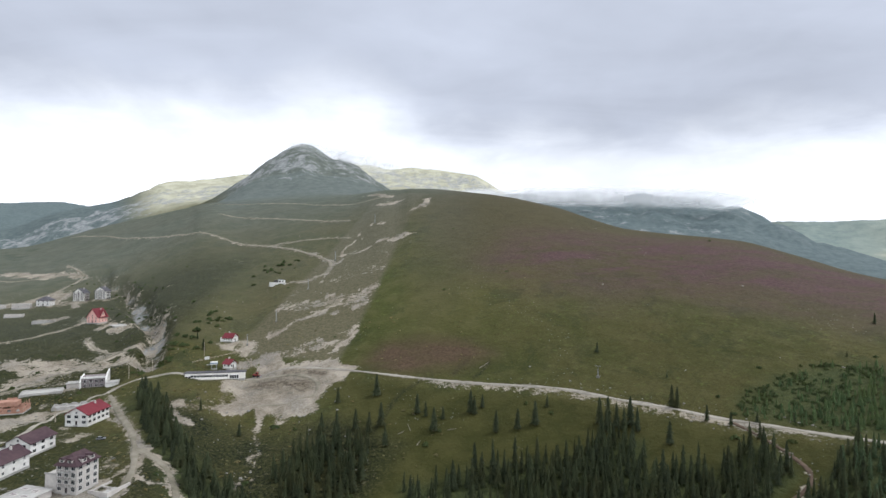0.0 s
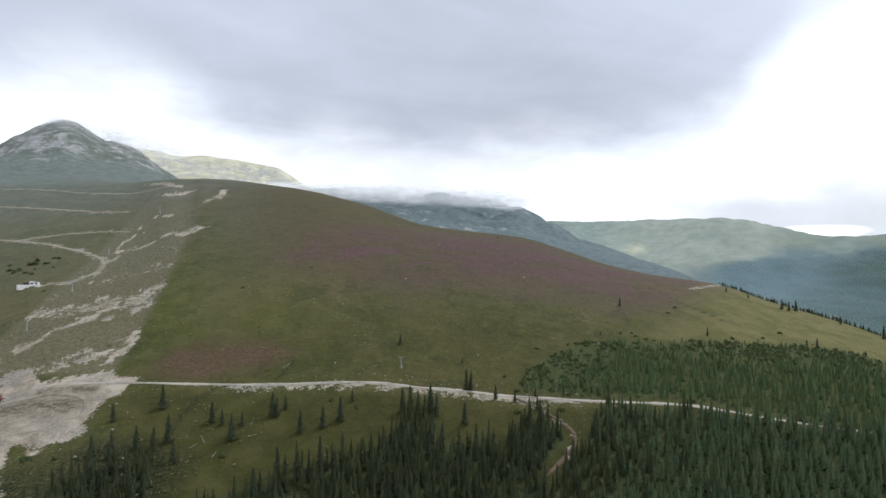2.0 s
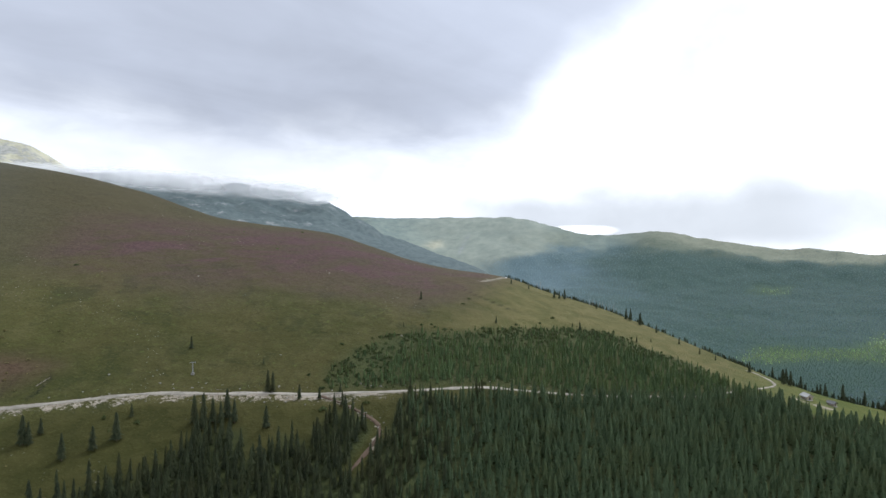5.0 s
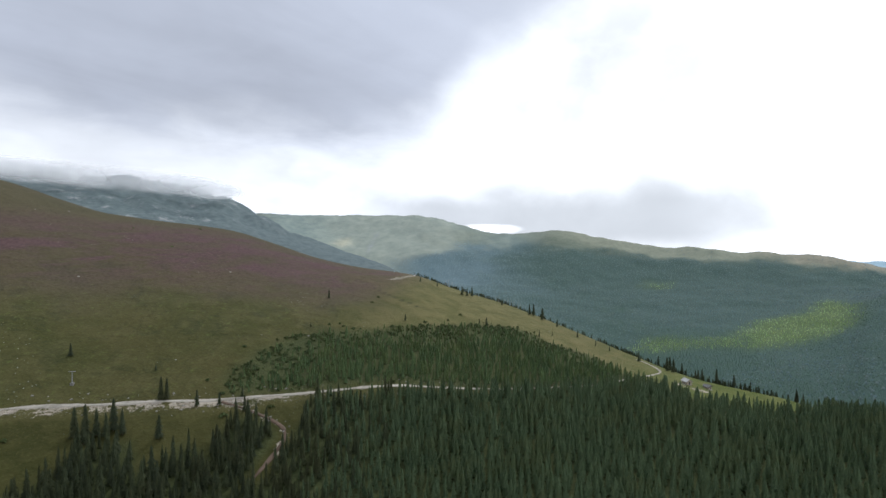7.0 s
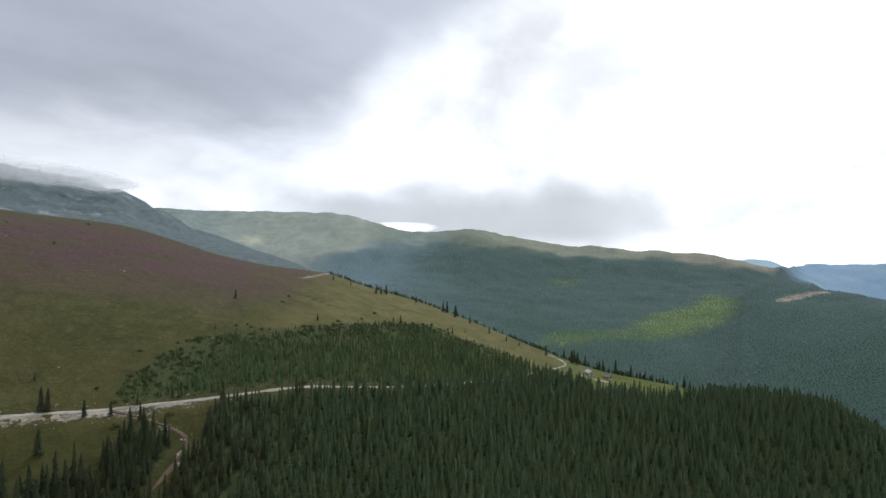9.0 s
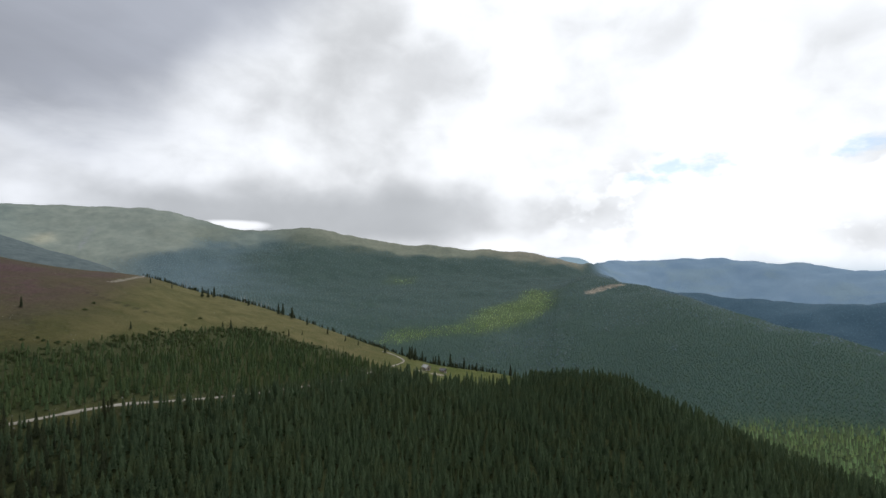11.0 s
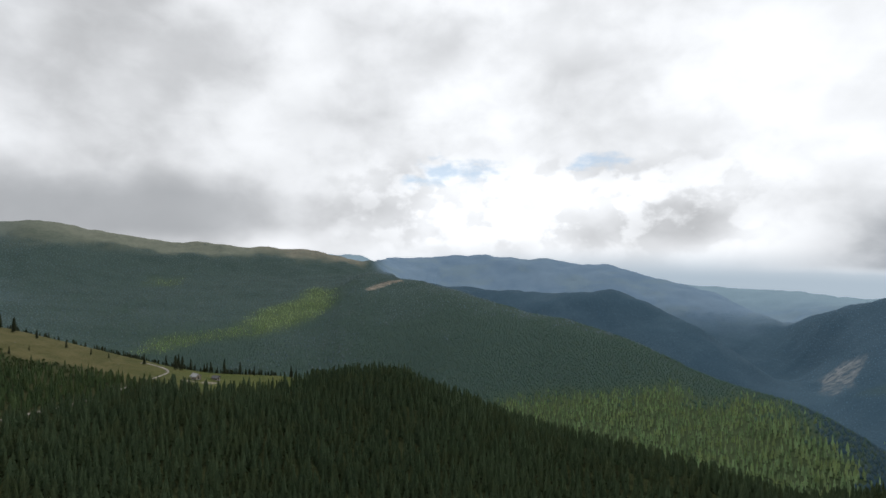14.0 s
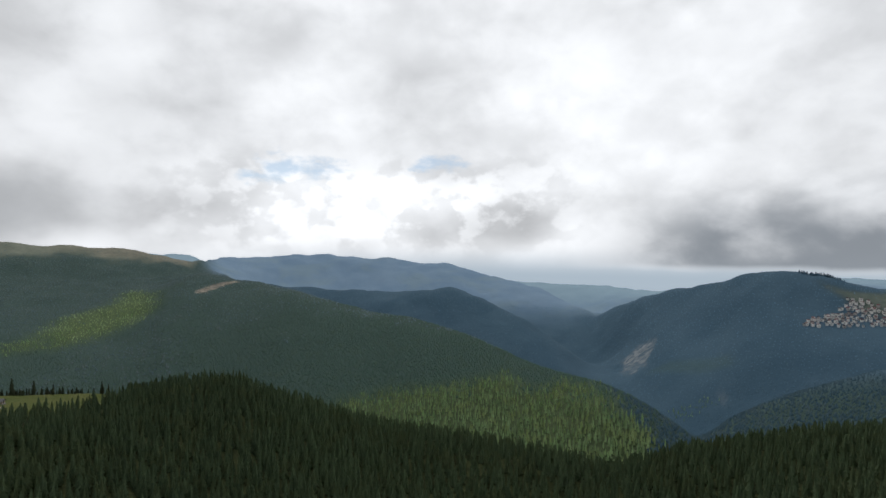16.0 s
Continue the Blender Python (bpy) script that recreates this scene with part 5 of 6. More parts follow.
def house(name, x, y, facing, w, l, storeys, rise, wall, roof, label, storey=2.8, hip=0.0, cols=(3, 5), base=1.4, group="", chimney=True, over=0.7,
          win=(1.15, 1.3), skip=(), door=True, balconies=0, gable_windows=True, plinth=None, sunk=0.0):
    """A house: foundation, walls, roof, windows, door, chimney. Gables look along its long axis."""
    z = ground_low(x, y, min(w, l) * 0.5) + base * 0.5 - sunk
    h = thing(name, x, y, facing, label, "house", group, z)
    eaves = storeys * storey
    part("foundation", boxed(-w / 2 - 0.15, w / 2 + 0.15, -l / 2 - 0.15, l / 2 + 0.15, -4.5, 0.0), plinth or CONCRETE, h, "grey concrete foundation")
    bm = bmesh.new()
    ring = [(-w / 2, -l / 2, 0), (w / 2, -l / 2, 0), (w / 2, -l / 2, eaves), (0, -l / 2, eaves + rise), (-w / 2, -l / 2, eaves)]
    if hip:
        ring = [ring[0], ring[1], ring[2], ring[4]]
    prism(bm, ring, (0, l, 0))
    body = part("wall", bm, wall, h)
    r = part("roof", gable_roof(w, l, eaves, eaves + rise, over, 0.28, hip), roof, h)
    if chimney:
        c = part("chimney", boxed(-0.4, 0.4, -0.4, 0.4, 0, 2.0, bevel=0.04), BLOCK_WALL, r)
        c.location = (w * 0.12, l * 0.2, eaves + rise * 0.72)
    for s in range(storeys):
        z0 = s * storey + 0.85
        for i in range(cols[0]):
            px = (i + 0.5) / cols[0] * w - w / 2
            for side in (-1, 1):
                if (s, side) in skip:
                    continue
                if door and s == 0 and side == -1 and i == cols[0] // 2:
                    continue
                window(h, *win, pose(px, side * l / 2, z0, 0, 0, 0 if side < 0 else 180))
        for i in range(cols[1]):
            py = (i + 0.5) / cols[1] * l - l / 2
            for side in (-1, 1):
                window(h, *win, pose(side * w / 2, py, z0, 0, 0, 90 if side > 0 else -90))
    if gable_windows and not hip and rise > 2:
        for side in (-1, 1):
            window(h, 1.0, 1.1, pose(0, side * l / 2, eaves + 0.5, 0, 0, 0 if side < 0 else 180))
    if door:
        d = part("door", boxed(-0.55, 0.55, -0.08, 0.05, 0, 2.1, bevel=0.02), DARK_TIMBER, h, "dark wooden door")
        d.location = (0, -l / 2, 0)
        part("door_step", boxed(-0.9, 0.9, -1.1, 0.0, -0.5, -0.02), CONCRETE, d)
    for s in range(1, balconies + 1):
        b = part("balcony", boxed(-w * 0.32, w * 0.32, -1.3, 0.0, -0.12, 0.06), CONCRETE, h)
        b.location = (0, -l / 2, s * storey)
        bm = bmesh.new()
        box(bm, -w * 0.32, w * 0.32, -1.3, -1.24, 0.95, 1.03)
        for i in range(9):
            q = -w * 0.32 + i * w * 0.08
            box(bm, q - 0.03, q + 0.03, -1.3, -1.24, 0.06, 0.95)
        part("railing", bm, DARK_TIMBER, b)
    return h


# the lower houses by the road
house("guest_house", -198, 303, 2, 12.5, 18, 2, 3.6, WHITE_WALL, RED_ROOF, "white two-storey guest house with a red sheet-metal roof", cols=(3, 5), base=1.6, win=(2.1, 1.5), plinth=WHITE_WALL)
h2 = house("house", -196, 259, 4, 12, 15, 2, 3.0, WHITE_WALL, BROWN_ROOF, "white house with a low brown-violet tiled roof", cols=(2, 3), base=1.6, win=(1.7, 1.3), chimney=False)
bm = bmesh.new()
box(bm, -9.5, -6.01, -7.0, 1.0, -3.0, 3.0)
annex = part("annex", bm, WHITE_WALL, h2)
bm = bmesh.new()
prism(bm, [(-9.9, -7.4, 3.0), (-6.02, -7.4, 4.6), (-6.02, -7.4, 4.8), (-9.9, -7.4, 3.2)], (0, 8.8, 0))
part("annex_roof", bm, BROWN_ROOF, annex)
house("house", -190, 234, 4, 12, 16, 2, 3.4, WHITE_WALL, BROWN_ROOF, "large bright white house under a brown-violet roof", cols=(2, 3), base=2.0, win=(1.0, 1.2))
h4 = house("hotel", -150, 224, 10, 9.6, 11, 4, 3.6, BLOCK_WALL, BROWN_ROOF, "unfinished four-storey grey block hotel with a brown-violet hipped roof", hip=3.2,
           cols=(3, 3), base=1.0, win=(1.7, 1.7), balconies=3, chimney=False)
for px, py, turn in ((-2.4, -4.2, 0), (1.4, -4.2, 0), (3.6, -1.8, 90), (3.6, 2.2, 90)):
    bm = bmesh.new()
    box(bm, -1.1, 1.1, -1.2, 1.6, 0, 1.7)
    d = part("dormer", bm, BLOCK_WALL, h4)
    d.matrix_basis = pose(px, py, 11.5, 0, 0, turn)
    bm = bmesh.new()
    prism(bm, [(-1.4, -1.5, 1.6), (1.4, -1.5, 1.6), (0.7, -1.5, 2.3), (-0.7, -1.5, 2.3)], (0, 3.3, 0))
    part("dormer_roof", bm, BROWN_ROOF, d)
    window(d, 1.2, 1.1, pose(0, -1.2, 0.35))
wing = part("wing", boxed(-10.5, -4.82, -5.0, 2.5, -4.0, 6.6), BLOCK_WALL, h4, "lower unroofed block wing")
part("parapet", boxed(-10.7, -4.83, -5.2, -4.9, 6.6, 7.2), CONCRETE, wing)


def shell(x, y, facing, w, l, tall, mat, label, wall_t=0.4, rooms=2, name="building_shell", holes=3):
    """An unroofed building shell: outer and inner walls with openings left between piers."""
    z = ground_at(x, y) + 0.45
    e = thing(name, x, y, facing, label, "building shell", "", z)
    part("slab", boxed(-w / 2 - 0.3, w / 2 + 0.3, -l / 2 - 0.3, l / 2 + 0.3, -3.5, 0.15), CONCRETE, e)
    for ax, side in ((0, -1), (0, 1), (1, -1), (1, 1)):
        span, off = (w, l / 2) if ax == 0 else (l - 2 * wall_t, w / 2)
        n = holes if ax == 0 else holes + 1
        step = span / n
        t0, t1 = (off - wall_t, off) if side > 0 else (-off, -off + wall_t)
        for i in range(n):
            c = -span / 2 + step * (i + 0.5)
            hole = step * 0.22
            pieces = [("sill_wall", c - hole, c + hole, 0.15, min(1.0, tall)), ("pier", c + hole, c + step - hole if i < n - 1 else c + step / 2, 0.15, tall)]
            if i == 0:
                pieces.append(("pier", c - step / 2, c - hole, 0.15, tall))
            if tall > 2.2:
                pieces.append(("lintel", c - hole, c + hole, min(2.4, tall - 0.3), tall))
            for piece, a0, a1, z0, z1 in pieces:
                part(piece, boxed(a0, a1, t0, t1, z0, z1) if ax == 0 else boxed(t0, t1, a0, a1, z0, z1), mat, e)
    for i in range(1, rooms):
        q = -l / 2 + l * i / rooms
        part("inner_wall", boxed(-w / 2 + wall_t, w / 2 - wall_t, q - 0.12, q + 0.12, 0.15, tall * 0.9), mat, e)
    return e


s9 = shell(-251, 314, 70, 12, 17, 3.0, ORANGE_BRICK, "unfinished orange hollow-brick building shell without a roof", rooms=3)
up = part("upper_storey", boxed(-5.9, 1.0, -6.0, 4.0, 3.0, 5.6), ORANGE_BRICK, s9)
part("gable_stub", boxed(-5.9, -5.5, -3.0, 2.0, 5.6, 6.6), ORANGE_BRICK, up)
for px, py, tall in ((-5.6, 7.9, 2.4), (-2, 7.9, 2.4), (1.6, 7.9, 2.4), (5.4, 7.9, 2.4), (5.4, 3.0, 2.0)):
    c = part("column", boxed(-0.2, 0.2, -0.2, 0.2, 3.0, 3.0 + tall), ORANGE_BRICK, s9)
    c.location = (px, py, 0)
e = thing("terrace_block", -163, 213, 15, "flat-topped grey concrete basement block in front of the hotel", "building", "", ground_at(-163, 213))
part("wall", boxed(-6.5, 6.5, -5.5, 5.5, -4.0, 2.2), BLOCK_WALL, e)
slab = part("roof_slab", boxed(-7.0, 7.0, -6.0, 6.0, 2.2, 2.55, bevel=0.05), CONCRETE, e)
for hx, hy in ((-3.4, 2.4), (2.6, 2.0), (-2.6, -2.6), (3.2, -2.8)):
    rim = part("hatch_rim", boxed(-1.5, 1.5, -0.8, 0.8, 2.55, 2.8), BLOCK_WALL, slab)
    rim.location = (hx, hy, 0)
    # dark sheet on the rim stands in for the shade of an opening
    dark = part("hatch", boxed(-1.25, 1.25, -0.55, 0.55, 2.8, 2.82), DARK_BLOCK, slab, "dark sheet standing in for an open hatch")
    dark.location = (hx, hy, 0)
for k, (wx0, wx1, wy0, wy1, up) in enumerate(((-5, 5, -5.5, -5.1, 1.6), (4.6, 5, -5.1, 6, 1.6), (-5, -4.6, -5.1, 6, 1.1), (-4.6, 0.5, 0.5, 0.9, 0.9))):
    if k == 0:
        e = thing("terrace_walls", -137, 224, 15, "low grey concrete terrace walls beside the hotel", "wall", "", ground_at(-137, 224))
        part("floor_slab", boxed(-5.2, 5.2, -5.7, 6.2, -3.0, 0.2), CONCRETE, e)
    part("terrace_wall", boxed(wx0, wx1, wy0, wy1, 0.2, 0.2 + up), BLOCK_WALL, e)
shell(-222, 326, 62, 9, 20, 1.6, CONCRETE, "low grey concrete foundation with retaining walls", rooms=3)
shell(-258, 349, 60, 13, 22, 0.8, CONCRETE, "bare concrete floor slab with knee-high walls", rooms=1)
# white building with a recessed grey front
z = ground_low(-237, 369, 6) - 0.5
h8 = thing("half_built_hotel", -237, 369, -22, "half-built white hotel with raked side walls and grey block front", "building", "", z)
part("core", boxed(-7.0, 7.0, -3.5, 6.0, -2.5, 7.2), DARK_BLOCK, h8, "grey block core")
for side in (-1, 1):
    bm = bmesh.new()
    prism(bm, [(side * 7.02, -6.0, -2.5), (side * 7.02, 7.0, -2.5), (side * 7.02, 7.0, 10.5 if side > 0 else 8.0), (side * 7.02, -1.5, 8.6 if side > 0 else 7.4), (side * 7.02, -6.0, 4.4)], (side * 0.9, 0, 0))
    part("side_wall", bm, WHITE_WALL, h8, "raked white side wall")
part("cornice", boxed(-6.98, 6.98, -4.3, -3.1, 6.4, 7.5), WHITE_WALL, h8)
for i in range(4):
    for zz in (0.9, 3.8):
        window(h8, 1.7, 1.6, pose(-4.9 + i * 3.25, -3.5, zz), DARK_TIMBER)
low = part("front_wing", boxed(7.95, 14.5, -7.5, 1.5, -2.5, 3.2), WHITE_WALL, h8, "low white front wing")
part("wing_roof", boxed(7.9, 14.8, -7.8, 1.8, 3.2, 3.5), CONCRETE, low)
shed8 = part("porch", boxed(-15.5, -7.95, -3.0, 4.5, -2.5, 3.4), BLOCK_WALL, h8, "grey porch with a flat slab")
part("porch_slab", boxed(-16.2, -7.94, -3.6, 5.0, 3.4, 3.75), CONCRETE, shed8)

# upper houses
pink = house("house", -327, 511, 8, 11, 12, 2, 7.2, PINK_WALL, RED_ROOF, "pink plastered house with steep red cross gables", cols=(3, 3), base=2.4, win=(0.9, 1.5), over=0.9)
bm = bmesh.new()
prism(bm, [(0.0, -2.8, 5.4), (0.0, 2.8, 5.4), (0.0, 2.8, 7.2), (0.0, 0.0, 11.2), (0.0, -2.8, 7.2)], (5.9, 0, 0))
bay = part("cross_gable", bm, PINK_WALL, pink)
for side in (-1, 1):
    bm = bmesh.new()
    prism(bm, [(0.0, side * 3.5, 6.2), (0.0, 0.0, 11.2), (0.0, 0.0, 11.55), (0.0, side * 3.5, 6.55)], (6.6, 0, 0))
    part("gable_roof", bm, RED_ROOF, bay)
window(bay, 1.1, 1.6, pose(5.9, 0, 7.0, 0, 0, 90))
terrace = thing("paved_terrace", -302, 503, 40, "pale paved terrace beside the pink house", "terrace")
part("paving", boxed(-8, 8, -6, 6, -2.0, 0.5, bevel=0.05), CONCRETE, terrace)
for px, py, w, l in ((-387, 577, 10.5, 12), (-366, 580, 10.5, 12)):
    h6 = house("chalet", px, py, -8, w, l, 3, 4.2, CREAM_WALL, DARK_ROOF, "white chalet with dark timber balconies and a slate roof", cols=(3, 4), base=1.4, group="timbered chalets", balconies=2)
    for k in range(4):
        b = part("timber_post", boxed(-0.18, 0.18, -0.12, 0.12, 0, 8.4), DARK_TIMBER, h6)
        b.location = (-w / 2 + 0.3 + k * (w - 0.6) / 3, -l / 2 - 0.1, 0)
    for k in (1, 2, 3):
        b = part("timber_band", boxed(-w / 2, w / 2, -0.1, 0.1, -0.2, 0.25), DARK_TIMBER, h6)
        b.location = (0, -l / 2 - 0.06, k * 2.8)
    for k in range(3):
        b = part("side_balcony", boxed(0.0, 1.2, -l * 0.36, l * 0.36, -0.12, 0.06), DARK_TIMBER, h6)
        b.location = (w / 2, 0, 0.4 + k * 2.8)
        part("side_railing", boxed(1.12, 1.2, -l * 0.36, l * 0.36, 0.35, 0.8), DARK_TIMBER, b)
house("villa", -416, 565, -15, 12, 13, 2, 3.4, WHITE_WALL, DARK_ROOF, "white villa with a dark slate hipped roof", hip=3.5, cols=(3, 3), base=1.2)
shell(-434, 556, 68, 8, 15, 4.4, BLOCK_WALL, "pale grey open concrete frame beside the villa", rooms=3)
shell(-455, 552, 60, 7, 12, 2.8, BLOCK_WALL, "low pale grey shell with rows of openings", rooms=2)
shell(-420, 529, 65, 6, 15, 2.2, BLOCK_WALL, "low pale grey row of unfinished rooms", rooms=2)
shell(-380, 515, 65, 8, 18, 1.2, CONCRETE, "grey foundation walls on bare ground", rooms=2)

# the long lodge on the terrace
z = ground_at(-155, 371) + 0.25
lodge = thing("lodge", -155.3, 372.2, 78.0, "long low white lodge with a window band and flat roof", "building", "", z)
part("foundation", boxed(-0.6, 5.1, -19.1, 19.1, -5, 0.0), CONCRETE, lodge)
part("wall", boxed(-0.5, 5, -19, 19, 0.0, 4.3), CREAM_WALL, lodge)
part("roof", boxed(-1.0, 5.5, -19.8, 19.8, 4.3, 4.65, bevel=0.08), DARK_ROOF, lodge)
for i in range(12):
    window(lodge, 1.7, 1.4, pose(5, -14.5 + i * 2.0, 1.5, 0, 0, 90))
porch = part("glazed_porch", boxed(5.01, 6.6, 9.6, 15.6, 0.0, 3.0), FRAME, lodge)
for i in range(4):
    p = part("pane", boxed(6.58, 6.64, 9.9 + i * 1.45, 11.1 + i * 1.45, 0.5, 2.7), GLASS, porch)
for i in (0, 1):
    d = part("door", boxed(4.96, 5.06, -18.4 + i * 1.7, -17.2 + i * 1.7, 0.05, 2.3), DARK_TIMBER, lodge)
house("annex_house", -152, 387, -67, 6, 6.5, 1, 2.6, WHITE_WALL, RED_ROOF, "small white house with a red roof behind the lodge", storey=3.0, cols=(2, 2), base=2.4)
house("cottage", -171, 436, -75, 7, 9, 1, 3.0, WHITE_WALL, RED_ROOF, "white cottage with a red roof on the slope", storey=3.0, cols=(2, 4), base=1.4, win=(1.0, 1.3))
part("lean_to", boxed(-3.2, 3.2, 4.52, 7.2, -2.5, 2.6), WHITE_WALL, bpy.data.objects["cottage"])
station = thing("lift_station", -166, 544, 100, "white lift station platform with two small cabins and a dark shed", "lift station", "", ground_low(-166, 544, 5) + 0.3)
deck_ = part("platform", boxed(-2.6, 2.6, -8.5, 8.5, -3.0, 0.9, bevel=0.08), WHITE_WALL, station, "low white platform wall")
part("edge_rail", boxed(2.45, 2.6, -8.4, 8.4, 0.9, 1.5), FRAME, deck_)
for y0, y1, tall in ((0.4, 3.8, 3.4), (4.4, 6.6, 2.8)):
    cab_ = part("cabin", boxed(-1.6, 1.4, y0, y1, 0.9, 0.9 + tall, bevel=0.05), WHITE_WALL, station)
    part("cabin_roof", boxed(-1.9, 1.7, y0 - 0.3, y1 + 0.3, 0.9 + tall, 1.1 + tall, bevel=0.03), GREY_ROOF, cab_)
    part("pane", boxed(1.39, 1.43, y0 + 0.5, y1 - 0.5, 1.8, 2.9), GLASS, cab_)
shed_ = part("shed", boxed(-2.2, 0.6, -4.5, 0.0, 0.9, 3.2, bevel=0.05), DARK_TIMBER, station, "dark timber shed")
part("shed_roof", boxed(-2.5, 0.9, -4.8, 0.1, 3.2, 3.42), DARK_ROOF, shed_)


# shed and hut on the meadow edge
TIN_ROOF = plain_material("pale_tin_roof", rgb(0.26, 0.26, 0.26), rgb(0.40, 0.40, 0.39), 1.0, 0.6, 0.01)
house("shed", 440, 117, 40, 4.4, 6, 1, 1.5, PALE_TIMBER, TIN_ROOF, "weathered timber shed with a pale metal roof", storey=2.4, cols=(1, 2), base=0.6, win=(0.8, 0.8), chimney=False)
house("hut", 447, 104, 20, 3, 4.5, 1, 1.0, PALE_TIMBER, GREY_ROOF, "tiny plank hut on the meadow", storey=2.0, cols=(1, 1), base=0.4, win=(0.5, 0.6), chimney=False)


# ---- single spruces ----
def spruce_tree(tall, seed, label, group=""):
    """A free-standing spruce: tapered trunk, crown of drooping whorls with gaps."""
    q = random.Random(seed)
    e = tagged(new("spruce_tree"), label, "tree", group)
    bm = bmesh.new()
    bmesh.ops.create_cone(bm, cap_ends=True, segments=7, radius1=tall * 0.017, radius2=tall * 0.003, depth=tall * 0.96, matrix=Matrix.Translation((0, 0, tall * 0.46)))
    part("trunk", bm, BARK, e)
    co, tri = spruce_shape(q, 12, 7, q.uniform(0.21, 0.26), 0.42, 0.07)
    co = co * tall
    me = mesh_of("crown", co, [tri])
    a = me.attributes.new("tone", "FLOAT", "POINT")
    a.data.foreach_set("value", np.full(len(co), q.uniform(0.0, 0.45), np.float32))
    me.materials.append(DARK_NEEDLES)
    new("crown", me).parent = e
    return e


def plant_spruces(places, label, group, seed):
    """Places: x, y, height. A few shapes, copied."""
    q = random.Random(seed)
    made = {}
    for x, y, tall in places:
        key = (round(tall), q.randrange(2))
        z = ground_at(x, y) - 0.1
        if key not in made:
            made[key] = spruce_tree(key[0], seed * 50 + len(made), label, group)
            made[key].matrix_basis = pose(x, y, z, 0, 0, q.uniform(0, 360))
        else:
            copy_thing(made[key], pose(x, y, z, 0, 0, q.uniform(0, 360)))


low_spruces = [(-40, 333, 14), (-63, 329, 10), (-34, 305, 14), (-14, 314, 12), (-9, 311, 9), (-4, 299, 14), (1, 308, 8), (17, 312, 14), (19, 311, 11),
               (24, 316, 8), (61, 312, 7), (86, 294, 15), (90, 292, 16), (94, 290, 13), (97, 287, 12), (101, 289, 16), (103, 284, 13), (88, 288, 12),
               (-30, 290, 11), (-142, 319, 7), (140, 285, 9), (150, 280, 7), (158, 268, 9), (163, 279, 6), (181, 277, 5), (200, 269, 5), (-58, 300, 13),
               (-48, 303, 12), (-67, 303, 11), (-40, 300, 12), (-112, 300, 8)]
plant_spruces(low_spruces + [(30, 296, 13), (42, 297, 12), (52, 299, 14), (115, 272, 12)],
              "tall dark spruce standing alone on the grass slope", "spruces on the lower slope", 3)
plant_spruces([(127, 298, 13), (129.5, 297, 12)], "dark spruce with a bare lower trunk beside the road", "roadside spruces", 4)
plant_spruces([(104, 362, 8), (300, 374, 8), (327, 308, 6), (402, 278, 8), (398, 283, 5), (436, 243, 6), (136, 326, 4), (-195, 430, 6), (-182, 412, 9),
               (-186, 420, 6), (250, 333, 4), (430, 262, 4), (455, 240, 4)], "small dark spruce on open grass", "spruces on the upper slope", 5)
ridge_trees = [(464, 353, 10), (469, 350, 9), (478, 350, 11), (497, 323, 8), (501, 291, 12), (508, 290, 13), (504, 277, 13), (506, 279, 11), (500, 258, 8), (492, 232, 7),
               (487, 211, 6), (488, 198, 5), (486, 170, 9), (479, 143, 12), (482, 139, 12), (440, 392, 6), (452, 378, 6)]
qc = random.Random(29)
for k in range(34):
    bearing_, tall = 72.5 + 15.5 * k / 34 + qc.uniform(-0.3, 0.3), qc.choice((4, 5, 6, 8, 9, 10, 11, 13))
    d = float(crest_distance(np.array([bearing_]))[0]) + qc.uniform(6, 16)
    ridge_trees.append((d * math.sin(radians(bearing_)), d * math.cos(radians(bearing_)), tall))
plant_spruces(ridge_trees, "dark spruce on the crest of the meadow", "spruces along the crest", 6)


x, y, b, r, rng = scatter(300, 620, 40, 460, 3.6, 91)
off = r - crest_distance(b)
keep = (b > 47.5) & (b < 84) & (off > 4) & (off < 26) & (rng.uniform(0, 1, len(x)) < 0.25 + 0.6 * bump01(fbm(x, y, 22.0, 3, 92), -0.2, 0.3))
x, y, off = x[keep], y[keep], off[keep]
woodland("crest_spruces", x, y, rng.uniform(1.6, 4.2, len(x)) + 0.12 * off, YOUNGSTERS, DARK_NEEDLES, "low dark spruces just behind the crest of the meadow", 93, 1.2, category="trees")


def dead_tree(tall, seed):
    """A bare bleached trunk with a few broken branch stubs."""
    q = random.Random(seed)
    e = tagged(new("dead_tree"), "bare bleached spruce trunk standing behind the meadow crest", "dead tree", "dead trees on the crest")
    bm = bmesh.new()
    bmesh.ops.create_cone(bm, cap_ends=True, segments=7, radius1=0.24, radius2=0.06, depth=tall + 0.8, matrix=Matrix.Translation((0, 0, tall / 2 - 0.4)))
    trunk = part("trunk", bm, SNAG, e)
    for _ in range(9):
        up, turn, reach = q.uniform(0.35, 0.95) * tall, q.uniform(0, 360), q.uniform(0.5, 1.3)
        bm = bmesh.new()
        bmesh.ops.create_cone(bm, cap_ends=True, segments=5, radius1=0.06, radius2=0.02, depth=reach, matrix=pose(0, 0, up, 0, 0, turn) @ pose(reach / 2, 0, 0, 0, 80))
        part("branch", bm, SNAG, trunk)
    return e


SNAG = plain_material("bleached_snag", rgb(0.34, 0.33, 0.31), rgb(0.52, 0.51, 0.48), 1.5, 0.9, 0.02)
qs = random.Random(17)
snags = [dead_tree(tall, 60 + k) for k, tall in enumerate((7, 9, 8))]
